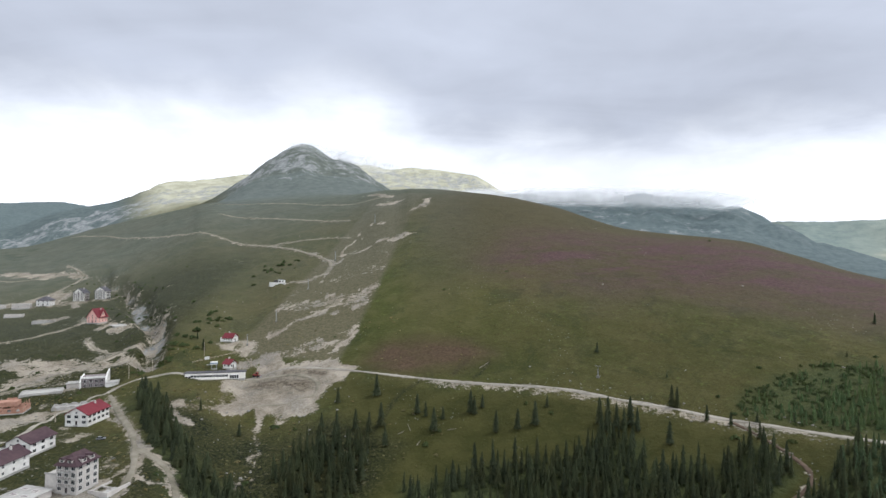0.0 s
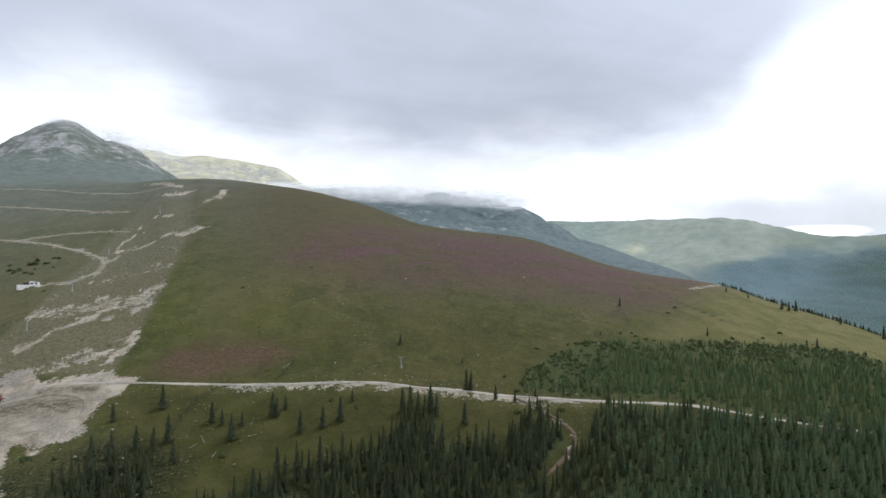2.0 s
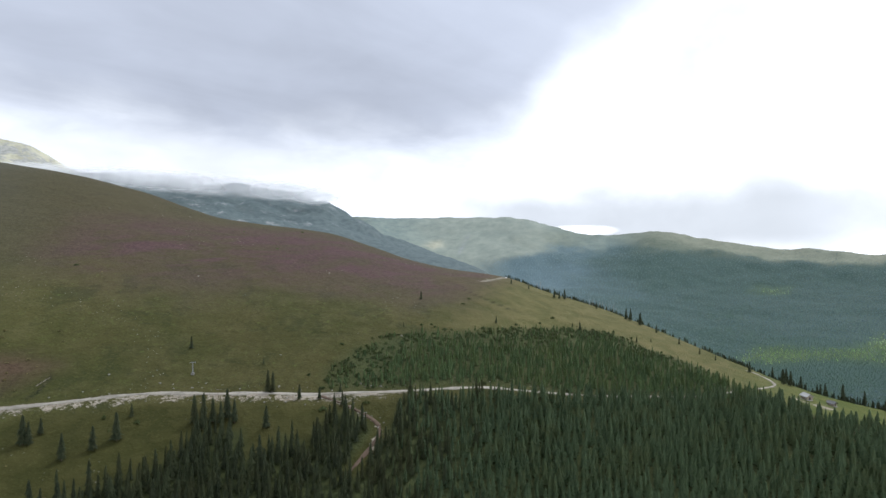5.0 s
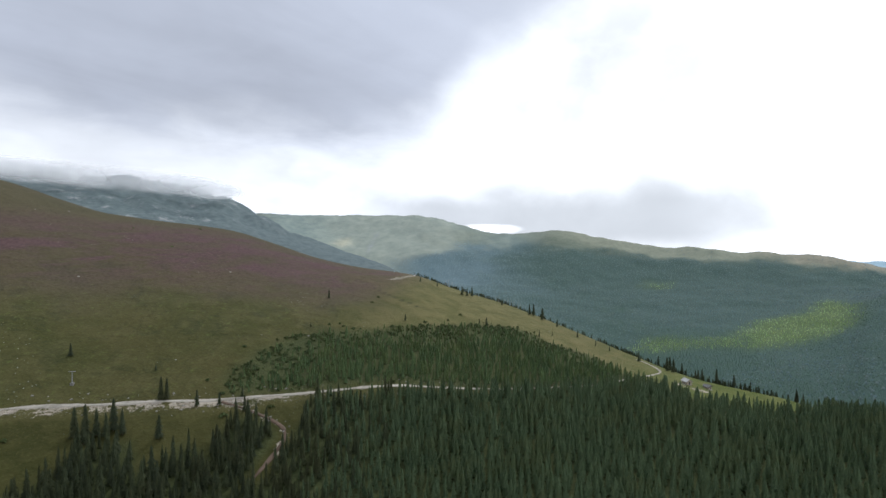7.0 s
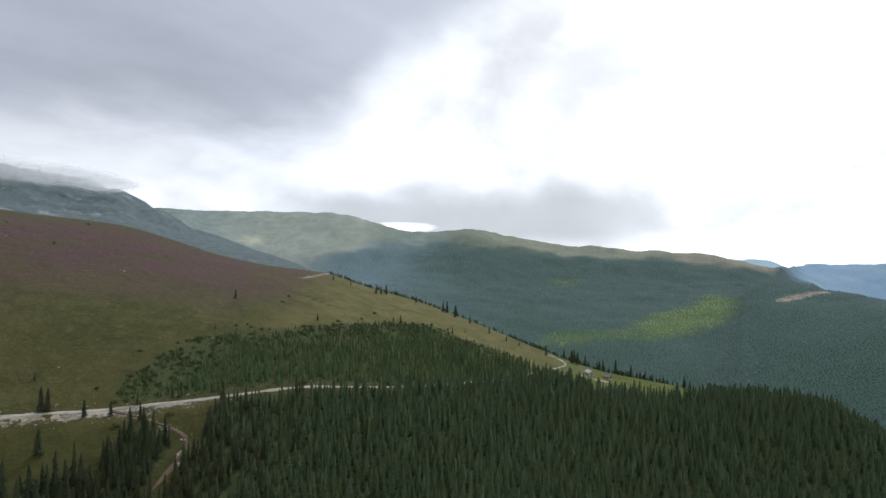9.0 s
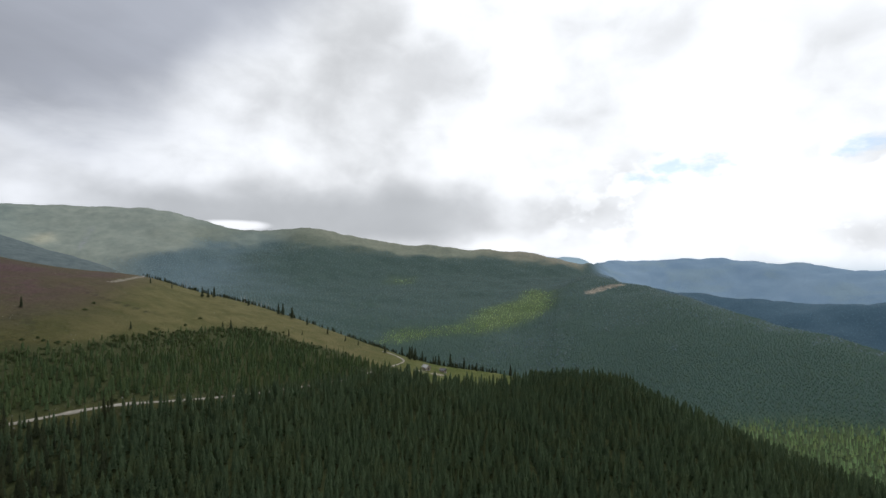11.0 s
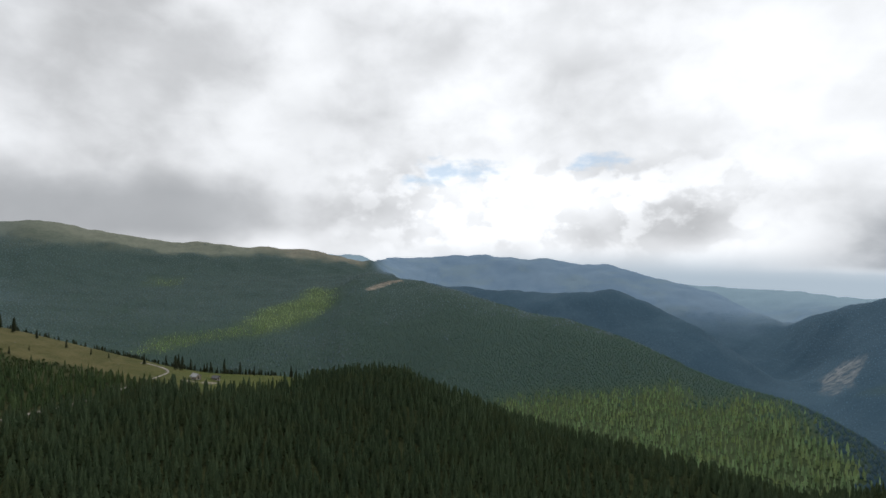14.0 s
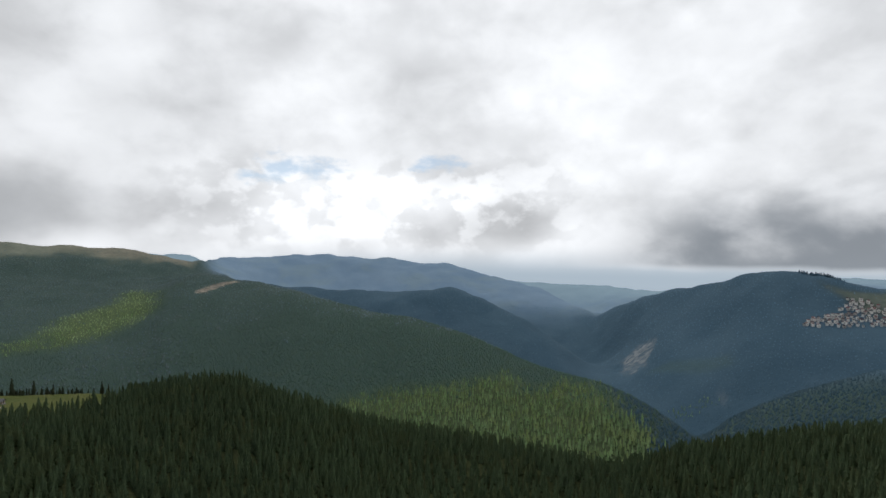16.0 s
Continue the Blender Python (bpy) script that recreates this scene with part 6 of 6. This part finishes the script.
for k, (bearing_, off) in enumerate(((56.3, 14), (56.6, 11), (57.0, 15), (57.3, 12), (57.6, 13), (57.9, 16), (58.2, 11), (58.6, 14), (58.9, 12), (51.0, 13), (51.3, 11), (51.7, 14))):
    d = float(crest_distance(np.array([bearing_]))[0]) + off
    x_, y_ = d * math.sin(radians(bearing_)), d * math.cos(radians(bearing_))
    m = pose(x_, y_, ground_at(x_, y_), qs.uniform(-4, 4), qs.uniform(-4, 4), qs.uniform(0, 360))
    if k < 3:
        snags[k].matrix_basis = m
    else:
        copy_thing(snags[k % 3], m)


# ---- shrubs and stones ----
def cushion_shape(rng):
    """A low shrub: a lumpy dome of leaf tufts."""
    co, tri = [], []
    for _ in range(9):
        a, d = rng.uniform(0, 6.28), rng.uniform(0, 0.75)
        cx, cy, cz = math.cos(a) * d, math.sin(a) * d, rng.uniform(0.15, 0.6) * (1.1 - d)
        k = len(co)
        co.append((cx, cy, cz + rng.uniform(0.3, 0.5)))
        n = 6
        for s in range(n):
            t = 6.283 * s / n + rng.uniform(-0.3, 0.3)
            q = rng.uniform(0.22, 0.46)
            co.append((cx + math.cos(t) * q, cy + math.sin(t) * q, max(-0.1, cz + rng.uniform(-0.25, 0.12))))
        tri += [(k, k + 1 + s, k + 1 + (s + 1) % n) for s in range(n)]
    return np.array(co), np.array(tri)


CUSHIONS = [cushion_shape(rs) for _ in range(6)]
x, y, b, r, rng = scatter(-520, 470, 215, 640, 6.0, 61)
w = covers(x, y, height(x, y))
hollow = np.exp(-(to_line(x, y, [(-178, 596), (-190, 560), (-203, 525), (-204, 480), (-200, 441), (-208, 400)]) / 17) ** 2)
fringe = soft(x, y, PLANTATION, 22) * (1 - soft(x, y, PLANTATION, 4))
banks = np.exp(-(to_line(x, y, GULLY) / 22) ** 2)
low = bump01(345 - r, 0, 40) * (b < 34) * (b > -32)
odds = 0.003 + 0.62 * hollow * bump01(fbm(x, y, 30.0, 3, 33), -0.35, 0.2) + 0.3 * fringe + (0.2 + 0.6 * (1 - bump01(to_line(x, y, PLANTATION[1:13]), 10, 40))) * soft(x, y, PLANTATION, 6) + 0.3 * banks + 0.16 * low * bump01(fbm(x, y, 24.0, 3, 37), -0.1, 0.3) + 0.075 * ((x < -190) & (r < 520))
keep = (rng.uniform(0, 1, len(x)) < odds) & (w["bare"] < 0.55) & (r < crest_distance(b) - 20) & clear_of_ways(x, y, 4.0) & ~inside(x, y, DENSE)
for px, py, rad, _ in PADS:
    keep &= np.hypot(x - px, y - py) > rad + 3
x, y = x[keep], y[keep]
woodland("shrubs", x, y, rng.uniform(0.9, 2.6, len(x)) * (1 + 0.8 * hollow[keep]), CUSHIONS, SHRUB, "low dark green shrubs dotted over the slopes", 62, 1.1, 0.15, "shrubs")


x, y, b, r, rng = scatter(140, 460, 130, 340, 3.1, 64)
inner = to_line(x, y, PLANTATION[1:13])
margin = np.maximum(1 - bump01(inner, 12, 46), 1 - bump01(b, 31, 40))
keep = inside(x, y, PLANTATION) & clear_of_ways(x, y, 4.0) & (rng.uniform(0, 1, len(x)) < margin * (0.15 + 0.75 * bump01(fbm(x, y, 20.0, 3, 65), -0.25, 0.2)))
x, y = x[keep], y[keep]
woodland("dwarf_pines", x, y, rng.uniform(1.0, 2.3, len(x)), CUSHIONS, SHRUB, "low dark green dwarf pine thicket on the slope", 69, 1.0, 0.15, "shrubs")

TUSSOCK = needle_material("dry_tussock_grass", rgb(0.085, 0.082, 0.034), rgb(0.165, 0.150, 0.075), rgb(0.21, 0.19, 0.10))
x, y, b, r, rng = scatter(-520, 120, 200, 520, 4.4, 66)
rough = bump01(-b, -14, 6) * (1 - bump01(r, 420, 500)) * (0.35 + 0.65 * (b < -20))
w = covers(x, y, height(x, y))
keep = (rng.uniform(0, 1, len(x)) < 0.55 * rough * bump01(fbm(x, y, 22.0, 3, 68), -0.3, 0.3)) & (w["bare"] < 0.5) & clear_of_ways(x, y, 3.5)
for px, py, rad, _ in PADS:
    keep &= np.hypot(x - px, y - py) > rad + 1
x, y = x[keep], y[keep]
woodland("grass_tussocks", x, y, rng.uniform(0.5, 1.3, len(x)), CUSHIONS, TUSSOCK, "pale dry grass tussocks on the rough slope", 67, 1.2, 0.1, "grass")


def boulder_shape(rng):
    bm = bmesh.new()
    bmesh.ops.create_icosphere(bm, subdivisions=1, radius=1.0)
    co = np.array([(v.co.x * rng.uniform(0.75, 1.25), v.co.y * rng.uniform(0.75, 1.25), v.co.z * rng.uniform(0.5, 0.85)) for v in bm.verts])
    bm.verts.index_update()
    tri = np.array([[v.index for v in f.verts] for f in bm.faces])
    bm.free()
    return co, tri


BOULDERS = [boulder_shape(rs) for _ in range(6)]
x, y, b, r, rng = scatter(-540, 470, 205, 640, 2.4, 71)
road_d = to_line(x, y, ROAD)
bank = np.exp(-((road_d - 5.5) / 3.5) ** 2) * bump01(b, 2, 12) * (1 - bump01(b, 48, 60)) * (r < 345 + 40 * bump01(b, 30, 60))
yard_edge = np.exp(-(to_line(x, y, YARD + YARD[:1]) / 5) ** 2)
stream = np.exp(-(to_line(x, y, GULLY) / 8) ** 2)
odds = 0.3 * np.exp(-(to_line(x, y, FOREST_TRACK[:6]) / 4.5) ** 2) + 0.0007 * (1 + 2 * bump01(fbm(x, y, 60.0, 3, 75), 0.1, 0.5)) + 0.5 * bank + 0.3 * np.exp(-(np.hypot(x - 176, y - 248) / 7) ** 2) + 0.16 * yard_edge + 0.13 * stream * bump01(fbm(x, y, 40.0, 3, 79), -0.25, 0.15) + 0.035 * ((x < -190) & (r < 560)) + 0.06 * soft(x, y, [(-230, 320), (-200, 300), (-150, 262), (-118, 232), (-110, 190), (-260, 190)], 10) + 0.02 * np.exp(-(road_d / 9) ** 2)
odds += 0.10 * (soft(x, y, [(-146, 290), (-140, 318), (-110, 316), (-112, 262), (-126, 262)], 6) + soft(x, y, [(-80, 320), (-60, 318), (-55, 272), (-68, 262)], 5)) * bump01(fbm(x, y, 9.0, 3, 76), 0.05, 0.35)
odds += 0.012 * (bump01(b, -32, -25) * (1 - bump01(b, -8, 0)) * (r < 350))
keep = (rng.uniform(0, 1, len(x)) < odds) & (road_d > 2.6) & (r < crest_distance(b)) & ~inside(x, y, DENSE)
for px, py, rad, _ in PADS:
    keep &= np.hypot(x - px, y - py) > rad
x, y = x[keep], y[keep]
size = (0.25 + 0.75 * rng.uniform(0, 1, len(x)) ** 3) * (1 + 0.6 * stream[keep]) * (1 - 0.4 * np.exp(-(road_d[keep] / 9) ** 2))
woodland("boulders", x, y, size, BOULDERS, STONE, "pale grey stones and boulders strewn on the grass", 72, 1.0, 0.05, "stones")


BLEACHED = plain_material("bleached_wood", rgb(0.13, 0.115, 0.09), rgb(0.24, 0.215, 0.175), 1.5, 0.9, 0.02)

# ---- poles, boards, machine, car, logs ----
def utility_pole(x, y, facing, tall, label="weathered wooden utility pole with a crossarm"):
    e = thing("utility_pole", x, y, facing, label, "pole", "utility poles")
    bm = bmesh.new()
    bmesh.ops.create_cone(bm, cap_ends=True, segments=8, radius1=0.22, radius2=0.14, depth=tall + 0.6, matrix=Matrix.Translation((0, 0, tall / 2 - 0.3)))
    part("post", bm, PALE_TIMBER, e)
    arm = part("crossarm", boxed(-1.1, 1.1, -0.08, 0.08, tall - 0.8, tall - 0.62), PALE_TIMBER, e)
    for k in (-0.95, 0.0, 0.95):
        bm = bmesh.new()
        bmesh.ops.create_cone(bm, cap_ends=True, segments=6, radius1=0.09, radius2=0.05, depth=0.3, matrix=Matrix.Translation((k, 0, tall - 0.47)))
        part("insulator", bm, STEEL, arm)


for px, py, f, tall in ((-177, 402, 60, 10), (-203, 379, 80, 9), (-139, 394, 40, 6.5), (-216, 373, 80, 9), (-214, 300, 20, 8)):
    utility_pole(px, py, f, tall)



def rail_fence(points, label):
    """Posts on the ground with two rails between each pair."""
    e = thing("rail_fence", *points[0], 0, label, "fence", "fences by the lodge")
    x0, y0 = points[0]
    base = ground_at(x0, y0)
    line = dense_line(points, 3.0)
    tops = []
    for px, py in line:
        z = ground_at(px, py) - base
        p = part("post", boxed(-0.1, 0.1, -0.1, 0.1, -0.4, 1.5, bevel=0.02), PALE_TIMBER, e)
        p.location = (px - x0, py - y0, z)
        tops.append(Vector((px - x0, py - y0, z)))
    for a, c in zip(tops[:-1], tops[1:]):
        for up in (0.7, 1.3):
            d = c - a
            r_ = part("rail", boxed(-0.06, 0.06, 0, d.length, -0.08, 0.08), PALE_TIMBER, e)
            r_.matrix_basis = Matrix.Translation(a + Vector((0, 0, up))) @ d.to_track_quat("Y", "Z").to_matrix().to_4x4()


rail_fence([(-178, 386), (-171, 396), (-165, 408), (-158, 418)], "weathered timber rail fence on the slope above the lodge")
rail_fence([(-156, 419), (-150, 410), (-142, 400)], "weathered timber rail fence running down towards the yard")

BLUE_PAINT = plain_material("faded_blue_paint", rgb(0.10, 0.17, 0.27), rgb(0.17, 0.25, 0.36), 1.0, 0.5, 0.004)
lift = thing("lift_station", -162, 384, -20, "blue and white drive station of a ski lift behind the lodge", "lift station")
part("footing", boxed(-2.2, 2.2, -1.5, 1.5, -1.5, 0.3, bevel=0.05), CONCRETE, lift)
for sx in (-1.6, 1.6):
    leg = part("leg", boxed(-0.22, 0.22, -0.22, 0.22, 0.3, 3.4, bevel=0.03), STEEL, lift)
    leg.location = (sx, 0, 0)
cabin = part("cabin", boxed(-2.4, 2.4, -1.3, 1.3, 3.4, 5.4, bevel=0.12), BOARD, lift, "white machine cabin")
part("band", boxed(-2.43, 2.43, -1.33, 1.33, 3.9, 4.5), BLUE_PAINT, cabin, "blue painted band")
bm = bmesh.new()
bmesh.ops.create_cone(bm, cap_ends=True, segments=20, radius1=1.5, radius2=1.5, depth=0.25, matrix=Matrix.Translation((-3.6, 0, 3.3)))
part("bullwheel", bm, STEEL, lift)
part("arm", boxed(-4.0, -2.2, -0.15, 0.15, 3.42, 3.72), STEEL, lift)

def lift_pylon(x, y, facing, tall, label):
    """A tapered steel mast on a footing, with a crosshead and its pulley wheels."""
    e = thing("lift_pylon", x, y, facing, label, "pylon", "ski lift pylons")
    part("base", boxed(-0.9, 0.9, -0.9, 0.9, -0.8, 0.9, bevel=0.1), STONE, e)
    bm = bmesh.new()
    bmesh.ops.create_cone(bm, cap_ends=True, segments=8, radius1=0.3, radius2=0.18, depth=tall, matrix=Matrix.Translation((0, 0, 0.8 + tall / 2)))
    part("mast", bm, STEEL, e)
    head = part("head", boxed(-1.6, 1.6, -0.15, 0.15, tall + 0.4, tall + 0.7, bevel=0.04), STEEL, e)
    for k in (-1.4, 1.4):
        bm = bmesh.new()
        bmesh.ops.create_cone(bm, cap_ends=True, segments=12, radius1=0.28, radius2=0.28, depth=0.12, matrix=pose(k, 0, tall + 0.2, 0, 90))
        part("pulley", bm, RUBBER, head)
    return e


lift_pylon(97, 335, 30, 6.4, "pale steel lift pylon standing on a stone base")
for px, py, tall in ((-156, 432, 8), (-143, 464, 9), (-130, 521, 9), (-117, 585, 9), (-85, 668, 9)):
    lift_pylon(px, py, 70, tall, "slender grey steel ski lift pylon on the worn piste")


board = thing("notice_board", -171, 393, -24, "blank white notice board on two posts", "board")
part("panel", boxed(-1.6, 1.6, -0.06, 0.06, 1.4, 3.4, bevel=0.02), BOARD, board)
for k in (-1.2, 1.2):
    p = part("post", boxed(-0.07, 0.07, -0.06, 0.06, -0.4, 3.3), STEEL, board)
    p.location = (k, 0.13, 0)

digger = thing("wheel_loader", -129, 376.5, 100, "red wheel loader parked at the end of the lodge", "loader")
part("body", boxed(-1.1, 1.1, -2.6, 0.6, 0.9, 2.1, bevel=0.12), RED_PAINT, digger)
cab = part("cab", boxed(-0.85, 0.85, -0.6, 1.0, 2.1, 3.4, bevel=0.1), RED_PAINT, digger)
for side in (-1, 1):
    part("pane", boxed(side * 0.86, side * 0.88, -0.4, 0.8, 2.3, 3.2), GLASS, cab)
    a = part("lift_arm", boxed(side * 0.8 - 0.12, side * 0.8 + 0.12, 0.8, 3.2, 1.1, 1.45, bevel=0.05), RED_PAINT, digger)
    for py in (-1.7, 1.3):
        bm = bmesh.new()
        bmesh.ops.create_cone(bm, cap_ends=True, segments=16, radius1=0.75, radius2=0.75, depth=0.55, matrix=Matrix.Rotation(math.pi / 2, 4, "Y"))
        wl = part("wheel", bm, RUBBER, digger)
        wl.location = (side * 1.05, py, 0.72)
bm = bmesh.new()
prism(bm, [(-1.4, 3.1, 0.3), (-1.4, 4.2, 0.2), (-1.4, 4.3, 0.4), (-1.4, 3.4, 0.7), (-1.4, 3.3, 1.4), (-1.4, 3.1, 1.4)], (2.8, 0, 0))
part("bucket", bm, STEEL, digger)


def car(x, y, facing, paint, label):
    e = thing("car", x, y, facing, label, "car")
    bm = bmesh.new()
    prism(bm, [(-0.85, -2.1, 0.35), (-0.85, 2.1, 0.35), (-0.85, 2.1, 0.8), (-0.85, 1.1, 0.95), (-0.85, -2.05, 1.0)], (1.7, 0, 0))
    bmesh.ops.bevel(bm, geom=bm.edges[:], offset=0.08, segments=2, affect="EDGES")
    body = part("body", bm, paint, e)
    bm = bmesh.new()
    prism(bm, [(-0.74, -1.9, 0.95), (-0.74, 1.0, 0.95), (-0.74, 0.3, 1.48), (-0.74, -1.5, 1.5)], (1.48, 0, 0))
    bmesh.ops.bevel(bm, geom=bm.edges[:], offset=0.05, segments=1, affect="EDGES")
    part("cabin", bm, GLASS, e)
    part("roof_panel", boxed(-0.68, 0.68, -1.45, 0.25, 1.49, 1.54), paint, e)
    for sx in (-0.8, 0.8):
        for sy in (-1.3, 1.3):
            bm = bmesh.new()
            bmesh.ops.create_cone(bm, cap_ends=True, segments=14, radius1=0.32, radius2=0.32, depth=0.22, matrix=Matrix.Rotation(math.pi / 2, 4, "Y"))
            wl = part("wheel", bm, RUBBER, e)
            wl.location = (sx, sy, 0.32)


car(466, 424, 60, BOARD, "white car parked where the track meets the meadow crest")
car(-174, 277, 70, STEEL, "grey car parked on rough grass below the guest house")

for k, (px, py, f, length) in enumerate(((28, 358, 48, 9), (-18, 303, -20, 6), (-22, 299, 60, 4), (6, 300, 80, 5), (-12, 291, 30, 4))):
    e = thing("log", px, py, f, "bleached fallen tree trunk lying on the grass", "log", "fallen trunks")
    bm = bmesh.new()
    bmesh.ops.create_cone(bm, cap_ends=True, segments=8, radius1=0.22, radius2=0.1, depth=length, matrix=Matrix.Rotation(-math.pi / 2, 4, "X"))
    z1, z0 = ground_at(px + math.sin(radians(f)) * length / 2, py + math.cos(radians(f)) * length / 2), ground_at(px - math.sin(radians(f)) * length / 2, py - math.cos(radians(f)) * length / 2)
    t = part("trunk", bm, BLEACHED, e)
    t.matrix_basis = pose(0, 0, (z0 + z1) / 2 - ground_at(px, py) + 0.15, math.degrees(math.atan2(z1 - z0, length)), 0, 0)

# ---- the village on the southern hill ----
KINDS = ((CREAM_WALL, BROWN_ROOF), (CREAM_WALL, GREY_ROOF), (BLOCK_WALL, RED_ROOF), (BLOCK_WALL, BROWN_ROOF), (CREAM_WALL, DARK_ROOF), (CREAM_WALL, PINK_ROOF))
VILLAGE = [(764, -1331), (778, -1367), (745, -1427), (758, -1501), (718, -1529), (680, -1528), (630, -1480), (640, -1440), (677, -1410), (730, -1350)]
x, y, b, r, rng = scatter(620, 790, -1535, -1320, 10.5, 81)
keep = inside(x, y, VILLAGE) & (rng.uniform(0, 1, len(x)) < 0.8)
x, y, r = x[keep], y[keep], r[keep]
made = {}
names = ("white village house with a brown roof", "white village house with a grey roof", "grey village house with a red roof", "grey village house with a brown roof",
         "white village house with a dark slate roof", "white village house with a faded pink-brown roof")
for k in range(len(x)):
    i = int(rng.choice(6, p=(0.2, 0.22, 0.06, 0.1, 0.16, 0.26)))
    z = ground_at(x[k], y[k])
    m = pose(x[k], y[k], z, 0, 0, float(rng.uniform(0, 360)))
    if i not in made:
        e = tagged(new("village_house"), names[i] + " on the wooded hillside", "house", "houses of the far village")
        e.matrix_basis = m
        w_, l_, h_ = 4.2 + i * 0.4, 5.6, 4.4 + 0.9 * (i % 3)
        bm = bmesh.new()
        prism(bm, [(-w_ / 2, -l_ / 2, -3), (w_ / 2, -l_ / 2, -3), (w_ / 2, -l_ / 2, h_), (0, -l_ / 2, h_ + 1.7), (-w_ / 2, -l_ / 2, h_)], (0, l_, 0))
        part("wall", bm, KINDS[i][0], e)
        part("roof", gable_roof(w_, l_, h_, h_ + 1.7, 0.25), KINDS[i][1], e)
        for sx in (-2, 2):
            for side in (-1, 1):
                for zz in (0.8, 3.6):
                    q = part("window", boxed(-0.5, 0.5, -0.05, 0.05, 0, 1.3), GLASS, e)
                    q.location = (sx * 0.6, side * l_ / 2, zz * 0.8)
        made[i] = e
    else:
        copy_thing(made[i], m)


# ---- low cloud on the heights ----
def mist_material():
    m, n = material("thin_cloud")
    g = n.add("ShaderNodeTexCoord").outputs["Object"]
    q = n.add("ShaderNodeSeparateXYZ", {0: g})
    rho = n.math("ADD", n.math("POWER", n.math("ABSOLUTE", q.outputs[0]), 2.0), n.math("POWER", n.math("ABSOLUTE", q.outputs[2]), 2.0))
    wisp = n.noise(place(n), 0.007, 3, 0.5)
    body = n.math("MULTIPLY", n.step(rho, 1.0, 0.0), n.math("MULTIPLY_ADD", n.step(wisp, 0.3, 0.7), 0.7, 0.3))
    d = n.add("ShaderNodeBsdfDiffuse", {"Color": rgb(0.98, 0.98, 0.99)})
    t = n.add("ShaderNodeBsdfTranslucent", {"Color": rgb(0.98, 0.98, 0.99)})
    white = n.add("ShaderNodeMixShader", {0: 0.45, 1: d.outputs[0], 2: t.outputs[0]})
    clear = n.add("ShaderNodeBsdfTransparent")
    mixed = n.add("ShaderNodeMixShader", {0: n.math("MULTIPLY", body, 0.55), 1: clear.outputs[0], 2: white.outputs[0]})
    n.add("ShaderNodeOutputMaterial", {"Surface": mixed.outputs[0]})
    return m


MIST = mist_material()
for b_, d, rise_, wide, tall in ((-15, 1480, 11.4, 60, 20), (-12.5, 1485, 10.9, 85, 26), (-9.6, 1490, 10.3, 95, 26), (-6.8, 1500, 9.7, 80, 20), (4, 1440, 6.6, 150, 24), (8, 1440, 6.7, 190, 28),
                                 (12, 1440, 6.65, 190, 30), (16, 1440, 6.6, 190, 30), (20, 1435, 6.45, 180, 30), (24, 1430, 6.2, 140, 28), (27.5, 1430, 5.7, 90, 22)):
    bm = bmesh.new()
    bmesh.ops.create_icosphere(bm, subdivisions=3, radius=1.0)
    me = bpy.data.meshes.new("low_cloud")
    bm.to_mesh(me)
    bm.free()
    me.polygons.foreach_set("use_smooth", np.ones(len(me.polygons), bool))
    me.materials.append(MIST)
    c = tagged(new("low_cloud", me), "thin white cloud drifting over the mountain ridge", "cloud", "low clouds on the ridge")
    c.matrix_basis = pose(d * math.sin(radians(b_)), d * math.cos(radians(b_)), EYE[2] + d * math.tan(radians(rise_)), 0, 0, -b_) @ Matrix.Diagonal((wide, 40, tall, 1))
